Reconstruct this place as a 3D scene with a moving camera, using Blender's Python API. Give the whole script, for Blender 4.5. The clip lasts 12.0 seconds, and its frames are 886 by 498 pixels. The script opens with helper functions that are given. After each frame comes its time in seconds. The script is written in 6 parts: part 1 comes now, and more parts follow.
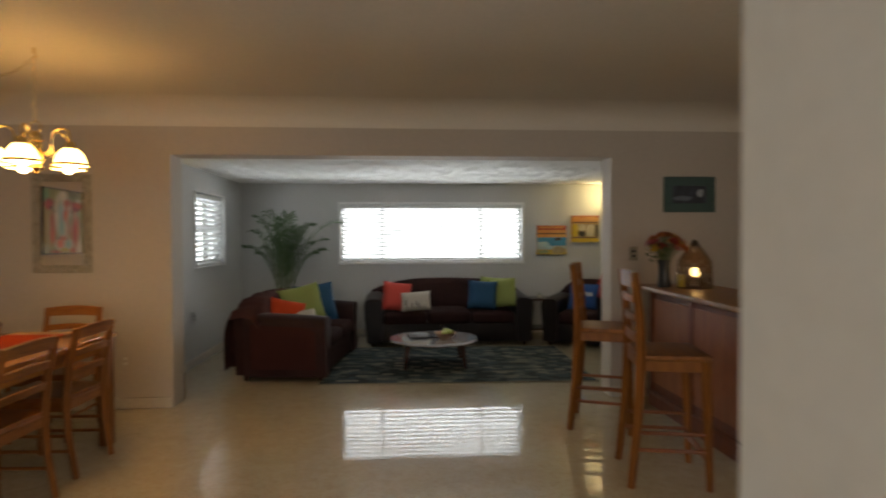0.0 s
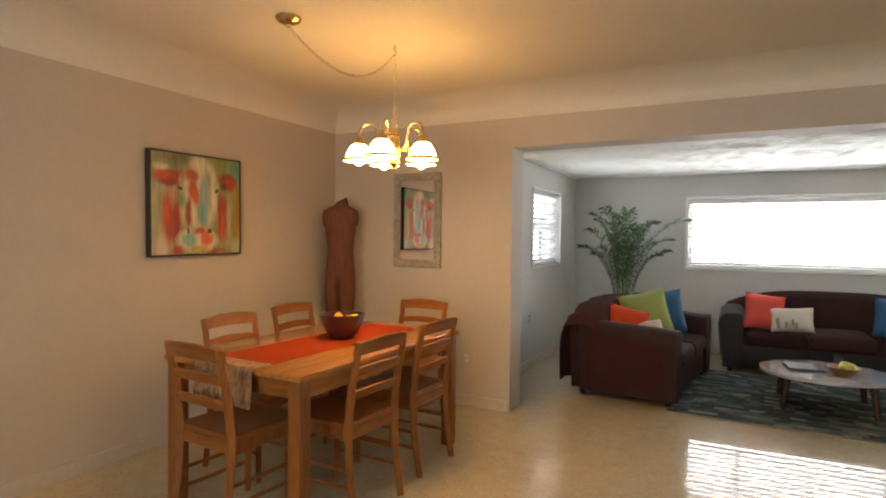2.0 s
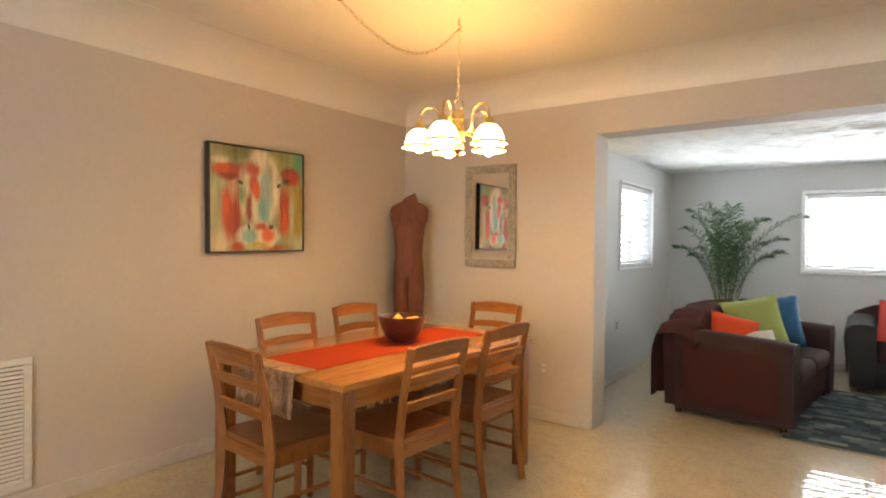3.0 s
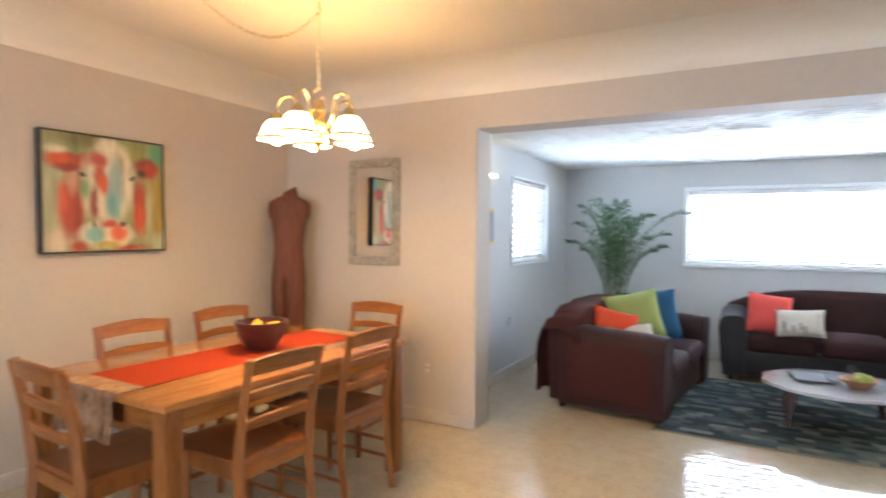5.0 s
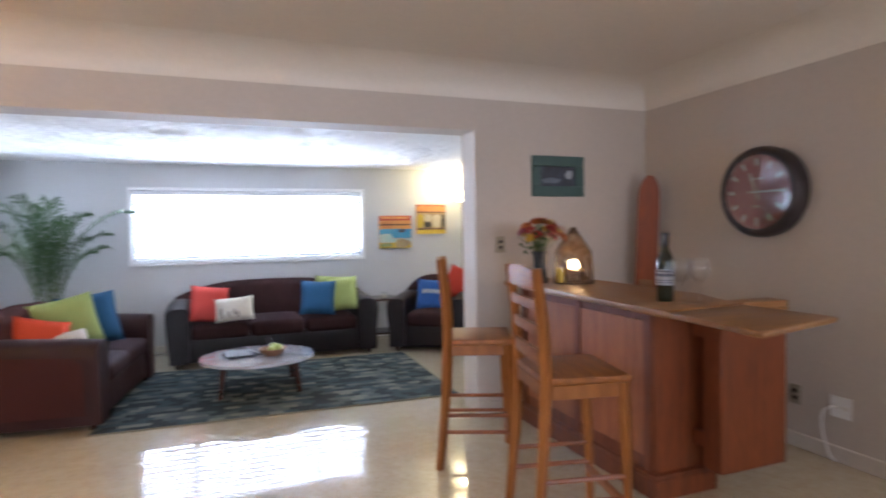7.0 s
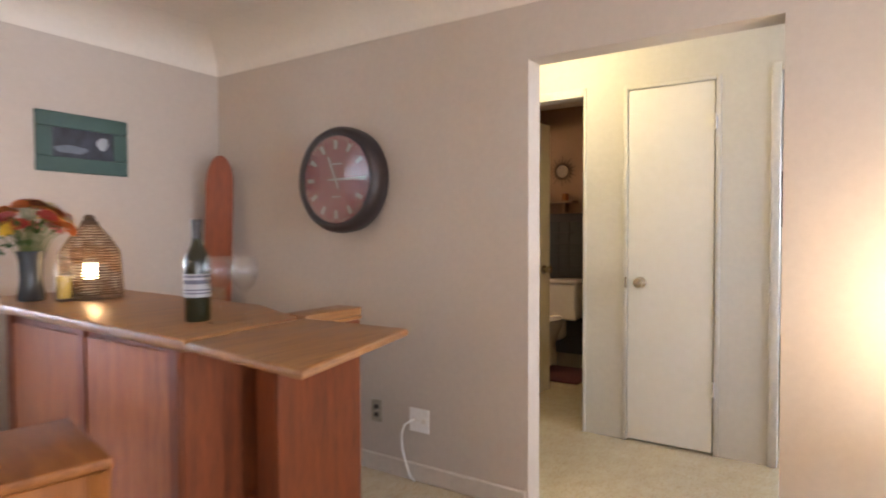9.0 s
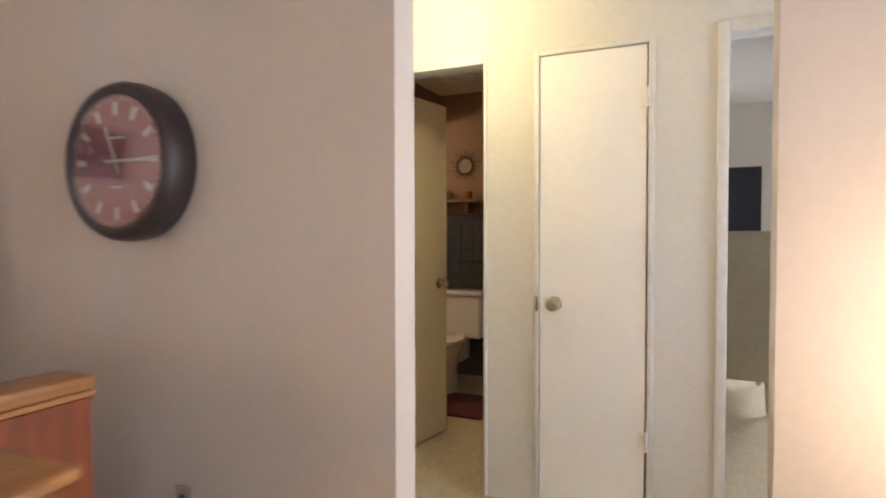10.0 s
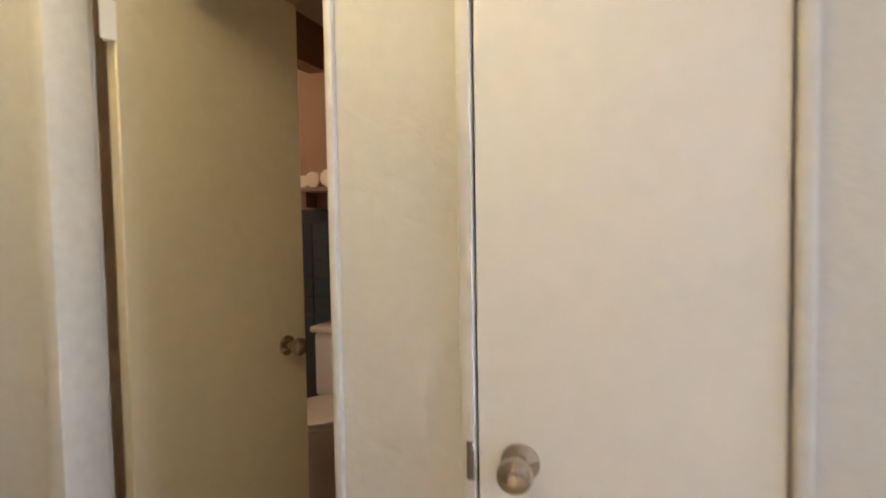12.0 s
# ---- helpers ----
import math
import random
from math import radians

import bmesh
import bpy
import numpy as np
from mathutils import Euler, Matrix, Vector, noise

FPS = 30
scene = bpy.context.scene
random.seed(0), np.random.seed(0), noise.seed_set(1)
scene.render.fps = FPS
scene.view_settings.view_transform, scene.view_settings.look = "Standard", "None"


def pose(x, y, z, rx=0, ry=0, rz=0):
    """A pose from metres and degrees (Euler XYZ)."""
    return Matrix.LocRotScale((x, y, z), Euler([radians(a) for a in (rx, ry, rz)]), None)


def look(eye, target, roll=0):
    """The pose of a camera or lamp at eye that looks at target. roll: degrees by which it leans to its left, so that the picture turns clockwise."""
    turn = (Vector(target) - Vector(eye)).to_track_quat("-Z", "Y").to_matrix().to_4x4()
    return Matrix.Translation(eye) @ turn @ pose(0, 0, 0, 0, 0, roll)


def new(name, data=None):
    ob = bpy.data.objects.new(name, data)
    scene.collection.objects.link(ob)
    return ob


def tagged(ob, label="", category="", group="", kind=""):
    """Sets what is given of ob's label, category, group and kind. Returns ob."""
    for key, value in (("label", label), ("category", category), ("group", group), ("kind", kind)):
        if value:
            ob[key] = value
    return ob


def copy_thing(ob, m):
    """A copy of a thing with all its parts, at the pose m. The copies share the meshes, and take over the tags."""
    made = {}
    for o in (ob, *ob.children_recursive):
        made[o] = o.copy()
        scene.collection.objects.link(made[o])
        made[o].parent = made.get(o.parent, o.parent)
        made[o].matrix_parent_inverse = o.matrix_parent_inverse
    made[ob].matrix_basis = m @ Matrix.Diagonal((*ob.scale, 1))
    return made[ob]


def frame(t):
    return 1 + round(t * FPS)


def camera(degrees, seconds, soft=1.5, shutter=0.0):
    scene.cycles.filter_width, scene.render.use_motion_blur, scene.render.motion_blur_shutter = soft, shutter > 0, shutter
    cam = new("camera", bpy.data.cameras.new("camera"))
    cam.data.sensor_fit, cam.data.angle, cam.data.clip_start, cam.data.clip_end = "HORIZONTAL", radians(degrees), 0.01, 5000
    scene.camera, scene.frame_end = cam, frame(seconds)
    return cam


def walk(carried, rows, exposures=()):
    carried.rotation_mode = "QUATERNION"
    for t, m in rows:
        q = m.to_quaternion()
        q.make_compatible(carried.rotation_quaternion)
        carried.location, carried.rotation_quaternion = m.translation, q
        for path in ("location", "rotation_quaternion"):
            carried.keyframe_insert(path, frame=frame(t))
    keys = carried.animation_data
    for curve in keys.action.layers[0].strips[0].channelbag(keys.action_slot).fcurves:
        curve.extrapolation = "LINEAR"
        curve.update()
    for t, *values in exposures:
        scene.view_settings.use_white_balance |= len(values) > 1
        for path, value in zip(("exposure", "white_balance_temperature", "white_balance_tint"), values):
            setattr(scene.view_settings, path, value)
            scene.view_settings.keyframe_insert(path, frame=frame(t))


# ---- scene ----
cam = camera(75.3, 12.0, 1.9, 0.5)
PATH = [
    (0, (0.556, 0.076, 1.315), (0.701, 2.07, 1.276), -0.2),
    (0.5, (0.488, 0.192, 1.331), (0.27, 2.18, 1.29), 0.1),
    (1, (0.38, 0.334, 1.301), (-0.22, 2.242, 1.271), 0.3),
    (1.5, (0.395, 0.496, 1.27), (-0.434, 2.316, 1.242), 0.2),
    (2, (0.289, 0.661, 1.295), (-0.632, 2.436, 1.256), 0.6),
    (2.5, (0.222, 0.857, 1.267), (-0.803, 2.574, 1.234), 0.4),
    (2.7, (0.207, 0.923, 1.243), (-0.896, 2.591, 1.224), 0.3),
    (4.3, (0.233, 1.232, 1.309), (-1.04, 2.773, 1.239), 1.0),
    (4.5, (0.282, 1.249, 1.282), (-0.93, 2.839, 1.228), 0.8),
    (5, (0.365, 1.282, 1.285), (-0.585, 3.041, 1.232), 0.5),
    (5.5, (0.443, 1.242, 1.305), (-0.132, 3.156, 1.245), 0.4),
    (6, (0.491, 1.225, 1.295), (0.352, 3.22, 1.24), -0.2),
    (6.5, (0.574, 1.145, 1.287), (0.884, 3.12, 1.23), -0.6),
    (7, (0.645, 1.052, 1.282), (1.359, 2.919, 1.219), -0.9),
    (7.5, (0.777, 1.039, 1.271), (1.841, 2.731, 1.193), -1.2),
    (7.7, (0.845, 1.059, 1.255), (2.02, 2.675, 1.172), -1.4),
    (9.3, (1.687, 1.626, 1.214), (3.418, 2.627, 1.161), 0.0),
    (9.5, (1.865, 1.656, 1.226), (3.619, 2.617, 1.172), 0.0),
    (10, (2.3, 1.784, 1.241), (4.123, 2.604, 1.185), -0.1),
    (10.5, (2.737, 1.888, 1.259), (4.598, 2.618, 1.192), -0.3),
    (11, (3.156, 1.986, 1.276), (5.052, 2.621, 1.198), -0.33),
    (11.2, (3.331, 2.016, 1.291), (5.227, 2.65, 1.211), -0.4),
    (11.5, (3.573, 2.076, 1.295), (5.47, 2.706, 1.215), -0.55),
    (12, (3.923, 2.202, 1.32), (5.82, 2.829, 1.222), -0.96),
]
walk(cam, [(t, look(e, g, r)) for t, e, g, r in PATH],
     exposures=[(0.0, -1.42, 7300, 10), (0.6, -1.2, 7550, 14), (1.5, -0.68, 7500, 14), (2.5, -0.12, 7200, 11), (4.5, 0.58, 5950, 10), (5.5, 0.2, 5650, 12), (6.0, 0.05, 5650, 18), (6.5, 0.09, 5550, 17), (7.0, 0.24, 5650, 18),
                (7.5, 0.32, 5900, 20), (9.5, 1.1, 5850, 16), (10.5, 1.05, 5650, 16), (11.2, 0.87, 5650, 14), (12.0, 0.82, 5650, 16)])

# ---- world and light ----
world = bpy.data.worlds.new("sky")
scene.world = world
world.use_nodes = True
sky = world.node_tree.nodes.new("ShaderNodeTexSky")
sky.sky_type = 'NISHITA'
sky.sun_disc = False
sky.sun_elevation = radians(71)
sky.sun_rotation = radians(150)
world.node_tree.links.new(sky.outputs[0], world.node_tree.nodes["Background"].inputs[0])
world.node_tree.nodes["Background"].inputs[1].default_value = 0.12
sun = new("sun", bpy.data.lights.new("sun", 'SUN'))
sun.data.energy, sun.data.angle, sun.data.color = 3.0, radians(0.5), (1.0, 0.95, 0.88)
sun.matrix_basis = look((1, -4, 12), (0, 0, 0))


def area_light(name, eye, target, w, h, watts, color):
    lamp = new(name, bpy.data.lights.new(name, 'AREA'))
    lamp.data.shape, lamp.data.size, lamp.data.size_y = 'RECTANGLE', w, h
    lamp.data.energy, lamp.data.color = watts, color
    lamp.matrix_basis = look(eye, target)
    return lamp


def point_light(name, place, watts, color, r):
    lamp = new(name, bpy.data.lights.new(name, 'POINT'))
    lamp.data.energy, lamp.data.color, lamp.data.shadow_soft_size = watts, color, r
    lamp.location = place
    return lamp


# sky light standing in the openings
area_light("daylight_living", (0.98, 8.2, 1.38), (0.98, 0, 3.4), 2.6, 0.95, 230, (0.8, 0.9, 1.0))
area_light("daylight_side", (-1.86, 6.69, 1.41), (5, 6.69, 1.41), 1.1, 0.85, 36, (0.78, 0.9, 1.0))
area_light("daylight_bedroom", (9.5, 0.2, 1.65), (0, 0.2, 1.65), 1.5, 1.1, 370, (0.98, 0.97, 0.94))
area_light("daylight_hall", (4.34, 0.46, 1.4), (4.34, 5, 1.2), 0.7, 1.1, 8, (0.86, 0.93, 1.0))
area_light("daylight_front", (-0.7, -1.5, 1.3), (-0.7, 5, 1.2), 1.7, 1.9, 51, (0.92, 0.96, 1.0))
area_light("daylight_front_2", (2.3, -1.5, 1.45), (2.3, 5, 1.4), 1.7, 1.1, 24, (0.92, 0.96, 1.0))
point_light("lantern_light", (2.68, 4.1, 1.12), 1.7, (1.0, 0.55, 0.2), 0.02)
point_light("torchiere_light", (3.42, 7.62, 1.86), 22, (1.0, 0.8, 0.38), 0.05)
# added by the glowing wall bar, for the yellow glow on the ceiling
point_light("wall_glow_light", (-1.45, 5.72, 1.86), 0.3, (1.0, 0.8, 0.38), 0.05)
point_light("hall_light", (4.25, 2.9, 2.24), 10.5, (1.0, 0.8, 0.36), 0.06)
point_light("bath_light", (6.0, 4.5, 2.1), 14, (1.0, 0.66, 0.34), 0.08)
point_light("table_lamp_light", (3.45, 1.1, 0.98), 11, (1.0, 0.72, 0.42), 0.05)


# ---- materials ----
def material(name, color, rough=0.6, metal=0.0, second=None, scale=3.0, fine=60.0, bump=0.05, stretch=(1, 1, 1),
             coat=0.0, vary=0.0, emit=0.0, sheen=0.0, alpha=1.0):
    """A surface with variation at two scales (broad stains, fine grain) and a fine relief."""
    m = bpy.data.materials.new(name)
    m.use_nodes = True
    nt = m.node_tree
    n, l = nt.nodes, nt.links
    b = n["Principled BSDF"]
    second = second or tuple(c * 0.86 for c in color)
    co, mp = n.new("ShaderNodeTexCoord"), n.new("ShaderNodeMapping")
    mp.inputs["Scale"].default_value = stretch
    l.new(co.outputs["Object"], mp.inputs[0])
    big, small = n.new("ShaderNodeTexNoise"), n.new("ShaderNodeTexNoise")
    big.inputs["Scale"].default_value, big.inputs["Detail"].default_value = scale, 4
    small.inputs["Scale"].default_value, small.inputs["Detail"].default_value = fine, 3
    l.new(mp.outputs[0], big.inputs["Vector"])
    l.new(mp.outputs[0], small.inputs["Vector"])
    add = n.new("ShaderNodeMath")
    add.operation = 'MULTIPLY_ADD'
    add.inputs[1].default_value = 0.45
    l.new(small.outputs[0], add.inputs[0])
    half = n.new("ShaderNodeMath")
    half.operation = 'MULTIPLY'
    half.inputs[1].default_value = 0.55
    l.new(big.outputs[0], half.inputs[0])
    l.new(half.outputs[0], add.inputs[2])
    ramp = n.new("ShaderNodeValToRGB")
    ramp.color_ramp.elements[0].position, ramp.color_ramp.elements[1].position = 0.36, 0.64
    ramp.color_ramp.elements[0].color, ramp.color_ramp.elements[1].color = (*second, 1), (*color, 1)
    l.new(add.outputs[0], ramp.inputs[0])
    out = ramp.outputs[0]
    if vary:
        info, hsv = n.new("ShaderNodeObjectInfo"), n.new("ShaderNodeHueSaturation")
        mr = n.new("ShaderNodeMapRange")
        mr.inputs[3].default_value, mr.inputs[4].default_value = 1 - vary, 1 + vary
        l.new(info.outputs["Random"], mr.inputs[0])
        l.new(mr.outputs[0], hsv.inputs["Value"])
        l.new(out, hsv.inputs["Color"])
        out = hsv.outputs[0]
    l.new(out, b.inputs["Base Color"])
    rr = n.new("ShaderNodeMapRange")
    rr.inputs[3].default_value, rr.inputs[4].default_value = max(0.02, rough * 0.85), min(1, rough * 1.15)
    l.new(big.outputs[0], rr.inputs[0])
    l.new(rr.outputs[0], b.inputs["Roughness"])
    b.inputs["Metallic"].default_value = metal
    b.inputs["Coat Weight"].default_value = coat
    b.inputs["Coat Roughness"].default_value = 0.12
    b.inputs["Sheen Weight"].default_value = sheen
    if bump:
        bp = n.new("ShaderNodeBump")
        bp.inputs["Strength"].default_value, bp.inputs["Distance"].default_value = bump, 0.01
        l.new(small.outputs[0], bp.inputs["Height"])
        l.new(bp.outputs[0], b.inputs["Normal"])
    if emit:
        l.new(out, b.inputs["Emission Color"])
        b.inputs["Emission Strength"].default_value = emit
    return m


def glowing(name, color, strength):
    m = bpy.data.materials.new(name)
    m.use_nodes = True
    b = m.node_tree.nodes["Principled BSDF"]
    b.inputs["Base Color"].default_value = (0.8, 0.78, 0.72, 1)
    b.inputs["Emission Color"].default_value = (*color, 1)
    b.inputs["Emission Strength"].default_value = strength
    b.inputs["Roughness"].default_value = 0.3
    return m


def clear_glass(name, rough=0.0, tint=(1, 1, 1)):
    m = bpy.data.materials.new(name)
    m.use_nodes = True
    b = m.node_tree.nodes["Principled BSDF"]
    b.inputs["Base Color"].default_value = (*tint, 1)
    b.inputs["Transmission Weight"].default_value = 1.0
    b.inputs["Roughness"].default_value = rough
    b.inputs["IOR"].default_value = 1.45
    return m


def thin_glass(name, least=0.02):
    """Thin blown glass: clear, with a reflection that grows towards its edges."""
    m = bpy.data.materials.new(name)
    m.use_nodes = True
    n, l = m.node_tree.nodes, m.node_tree.links
    n.remove(n["Principled BSDF"])
    clear, gloss, mix, fres = n.new("ShaderNodeBsdfTransparent"), n.new("ShaderNodeBsdfGlossy"), n.new("ShaderNodeMixShader"), n.new("ShaderNodeLayerWeight")
    power = n.new("ShaderNodeMath")
    clear.inputs[0].default_value = (0.985, 0.988, 0.985, 1)
    gloss.inputs["Roughness"].default_value = 0.03
    power.operation, power.inputs[1].default_value = 'MULTIPLY_ADD', 0.3
    power.inputs[2].default_value = least
    fres.inputs[0].default_value = 0.3
    l.new(fres.outputs["Facing"], power.inputs[0])
    l.new(power.outputs[0], mix.inputs[0])
    l.new(clear.outputs[0], mix.inputs[1])
    l.new(gloss.outputs[0], mix.inputs[2])
    l.new(mix.outputs[0], n["Material Output"].inputs[0])
    return m


def terrazzo(name):
    m = material(name, (0.52, 0.44, 0.3), rough=0.16, second=(0.42, 0.345, 0.225), scale=0.9, fine=11, bump=0.012)
    nt = m.node_tree
    n, l = nt.nodes, nt.links
    b = n["Principled BSDF"]
    old = b.inputs["Base Color"].links[0].from_socket
    co = n.new("ShaderNodeTexCoord")
    vor = n.new("ShaderNodeTexVoronoi")
    vor.inputs["Scale"].default_value = 120
    l.new(co.outputs["Object"], vor.inputs["Vector"])
    chip = n.new("ShaderNodeValToRGB")
    chip.color_ramp.interpolation = 'CONSTANT'
    e = chip.color_ramp.elements
    e[0].color, e[1].color, e[1].position = (0.36, 0.26, 0.14, 1), (0.62, 0.54, 0.4, 1), 0.14
    x = e.new(0.55)
    x.color = (0.66, 0.6, 0.48, 1)
    x = e.new(0.8)
    x.color = (0.54, 0.43, 0.26, 1)
    sep = n.new("ShaderNodeSeparateColor")
    l.new(vor.outputs["Color"], sep.inputs[0])
    l.new(sep.outputs[0], chip.inputs[0])
    mix = n.new("ShaderNodeMix")
    mix.data_type = 'RGBA'
    mix.inputs[0].default_value = 0.26
    l.new(old, mix.inputs[6])
    l.new(chip.outputs[0], mix.inputs[7])
    l.new(mix.outputs[2], b.inputs["Base Color"])
    b.inputs["Specular IOR Level"].default_value = 0.06
    b.inputs["Coat Weight"].default_value = 1.0
    b.inputs["Coat Roughness"].default_value = 0.018
    return m


def plaster(name, color, amount, scale):
    """Painted skip-trowel plaster with raised ridges."""
    m = material(name, color, rough=0.75, second=tuple(c * 0.93 for c in color), scale=0.8, fine=38, bump=0.06)
    nt = m.node_tree
    n, l = nt.nodes, nt.links
    b = n["Principled BSDF"]
    co, ns, bp = n.new("ShaderNodeTexCoord"), n.new("ShaderNodeTexNoise"), n.new("ShaderNodeBump")
    ns.inputs["Scale"].default_value, ns.inputs["Detail"].default_value = scale, 5
    ns.inputs["Distortion"].default_value = 1.2
    l.new(co.outputs["Object"], ns.inputs["Vector"])
    bp.inputs["Strength"].default_value, bp.inputs["Distance"].default_value = amount, 0.012
    l.new(ns.outputs[0], bp.inputs["Height"])
    l.new(b.inputs["Normal"].links[0].from_socket, bp.inputs["Normal"])
    l.new(bp.outputs[0], b.inputs["Normal"])
    return m


def wood(name, light, dark, rough=0.35, along="z", coat=0.25, vary=0.06, grain=1.0):
    s = {"x": (1.2, 14, 14), "y": (14, 1.2, 14), "z": (14, 14, 1.2)}[along]
    return material(name, light, rough=rough, second=dark, scale=1.6 * grain, fine=9 * grain, bump=0.04, stretch=s, coat=coat, vary=vary)


M_WALL = plaster("wall_paint", (0.52, 0.455, 0.39), 0.1, 14)
M_LIVWALL = plaster("living_wall_paint", (0.53, 0.535, 0.535), 0.1, 14)
M_HALLWALL = plaster("hall_wall_paint", (0.66, 0.63, 0.58), 0.22, 11)
M_CEIL = plaster("ceiling_paint", (0.7, 0.64, 0.56), 0.05, 9)
M_COVE = plaster("cove_paint", (0.715, 0.66, 0.58), 0.04, 9)
M_LIVCEIL = plaster("textured_ceiling", (0.84, 0.83, 0.81), 0.35, 9)
M_FLOOR = terrazzo("terrazzo")
M_TRIM = material("trim_paint", (0.68, 0.65, 0.6), rough=0.45, scale=2, fine=30, bump=0.02)
M_BASE = material("baseboard_paint", (0.58, 0.52, 0.45), rough=0.5, scale=2, fine=30, bump=0.03)
# Door paint with the yellow hall light mixed into its colour.
M_BATHDOOR = material("bath_door_yellow_lit", (0.66, 0.59, 0.43), rough=0.4, scale=1.2, fine=26, bump=0.03, second=(0.61, 0.54, 0.38))
M_DOOR = material("door_paint", (0.82, 0.8, 0.77), rough=0.4, scale=1.2, fine=26, bump=0.03, second=(0.78, 0.76, 0.72))
M_WHITE = material("white_enamel", (0.78, 0.78, 0.77), rough=0.35, scale=2, fine=40, bump=0.01)
M_SLAT = material("blind_vinyl", (0.8, 0.8, 0.8), rough=0.5, scale=2, fine=40, bump=0.0)
M_GLASS = clear_glass("window_glass")
M_TILE = material("bath_tile", (0.042, 0.047, 0.045), rough=0.25, scale=2, fine=20, bump=0.02)
M_BATHWALL = plaster("bath_wall_paint", (0.25, 0.155, 0.09), 0.1, 12)


# ---- building helpers ----
def box(bm, x0, x1, y0, y1, z0, z1, bev=0.0, seg=1):
    made = bmesh.ops.create_cube(bm, size=1, matrix=Matrix.Translation(((x0 + x1) / 2, (y0 + y1) / 2, (z0 + z1) / 2))
                                 @ Matrix.Diagonal((abs(x1 - x0), abs(y1 - y0), abs(z1 - z0), 1)))
    if bev:
        edges = list({e for v in made["verts"] for e in v.link_edges})
        bmesh.ops.bevel(bm, geom=edges, offset=bev, segments=seg, affect='EDGES', profile=0.5)


def rod(bm, a, b, r0, r1=None, n=10):
    a, b = Vector(a), Vector(b)
    d = b - a
    m = Matrix.Translation((a + b) / 2) @ d.to_track_quat("Z", "Y").to_matrix().to_4x4()
    bmesh.ops.create_cone(bm, cap_ends=True, segments=n, radius1=r0, radius2=r0 if r1 is None else r1, depth=d.length, matrix=m)


def lathe(bm, profile, n=20, at=(0, 0, 0), cap=True):
    rings = []
    for r, z in profile:
        rings.append([bm.verts.new((at[0] + r * math.cos(2 * math.pi * i / n), at[1] + r * math.sin(2 * math.pi * i / n), at[2] + z)) for i in range(n)])
    for a, b in zip(rings, rings[1:]):
        for i in range(n):
            bm.faces.new((a[i], a[(i + 1) % n], b[(i + 1) % n], b[i]))
    if cap:
        bm.faces.new(rings[0][::-1])
        bm.faces.new(rings[-1])


def sweep(bm, pts, r, n=8, flat=1.0):
    """A tube through points; r: radius or one for each point; flat: height over width."""
    pts = [Vector(p) for p in pts]
    rr = r if isinstance(r, (list, tuple)) else [r] * len(pts)
    rings = []
    side = None
    for i, p in enumerate(pts):
        d = (pts[min(i + 1, len(pts) - 1)] - pts[max(i - 1, 0)]).normalized()
        ref = side if side else (Vector((0, 0, 1)) if abs(d.z) < 0.9 else Vector((1, 0, 0)))
        u = d.cross(ref).normalized() if not side else (side - d * side.dot(d)).normalized()
        side = u
        v = d.cross(u)
        rings.append([bm.verts.new(p + rr[i] * (math.cos(2 * math.pi * k / n) * u + flat * math.sin(2 * math.pi * k / n) * v)) for k in range(n)])
    for a, b in zip(rings, rings[1:]):
        for k in range(n):
            bm.faces.new((a[k], a[(k + 1) % n], b[(k + 1) % n], b[k]))
    bm.faces.new(rings[0][::-1])
    bm.faces.new(rings[-1])


def prism(bm, poly, z0, z1, bev=0.0):
    """A plan outline raised from z0 to z1."""
    lo = [bm.verts.new((x, y, z0)) for x, y in poly]
    hi = [bm.verts.new((x, y, z1)) for x, y in poly]
    k = len(poly)
    faces = [bm.faces.new(lo[::-1]), bm.faces.new(hi)]
    for i in range(k):
        faces.append(bm.faces.new((lo[i], lo[(i + 1) % k], hi[(i + 1) % k], hi[i])))
    if bev:
        bmesh.ops.bevel(bm, geom=list({e for f in faces[:2] for e in f.edges}), offset=bev, segments=2, affect='EDGES', profile=0.5)


def part(name, bm, mat, parent=None, label="", sharp=38, kind=""):
    me = bpy.data.meshes.new(name)
    bmesh.ops.recalc_face_normals(bm, faces=bm.faces)
    bm.to_mesh(me)
    bm.free()
    me.materials.append(mat)
    me.shade_smooth()
    me.set_sharp_from_angle(angle=radians(sharp))
    ob = new(name, me)
    if parent:
        ob.parent = parent
    return tagged(ob, label=label, kind=kind)


def thing(name, m, label, category, group="", kind=""):
    ob = new(name)
    ob.empty_display_size = 0.1
    ob.matrix_basis = m
    return tagged(ob, label, category, group, kind)


def piece(name, mesh_from, m, parent):
    ob = new(name, mesh_from.data)
    ob.parent = parent
    ob.matrix_basis = m
    return ob


def setting(name, boxes, mat, label, bev=0.0):
    bm = bmesh.new()
    for b in boxes:
        box(bm, *b, bev=bev)
    return tagged(part(name, bm, mat, sharp=30), label, name.split("_")[0], kind="structure")


# ---- large structure ----
X0, X1, Y0, Y1, CEIL = -2.855, 3.728, -1.3, 4.672, 2.36
OL, OR, OT, Y1B = -1.222, 2.273, 1.968, 4.9
LX0, LX1, LY1, LCEIL = -1.58, 3.85, 7.92, 2.048
HY0, HY1, HT, X1B = 1.635, 2.575, 1.952, 3.848
HX = 4.835

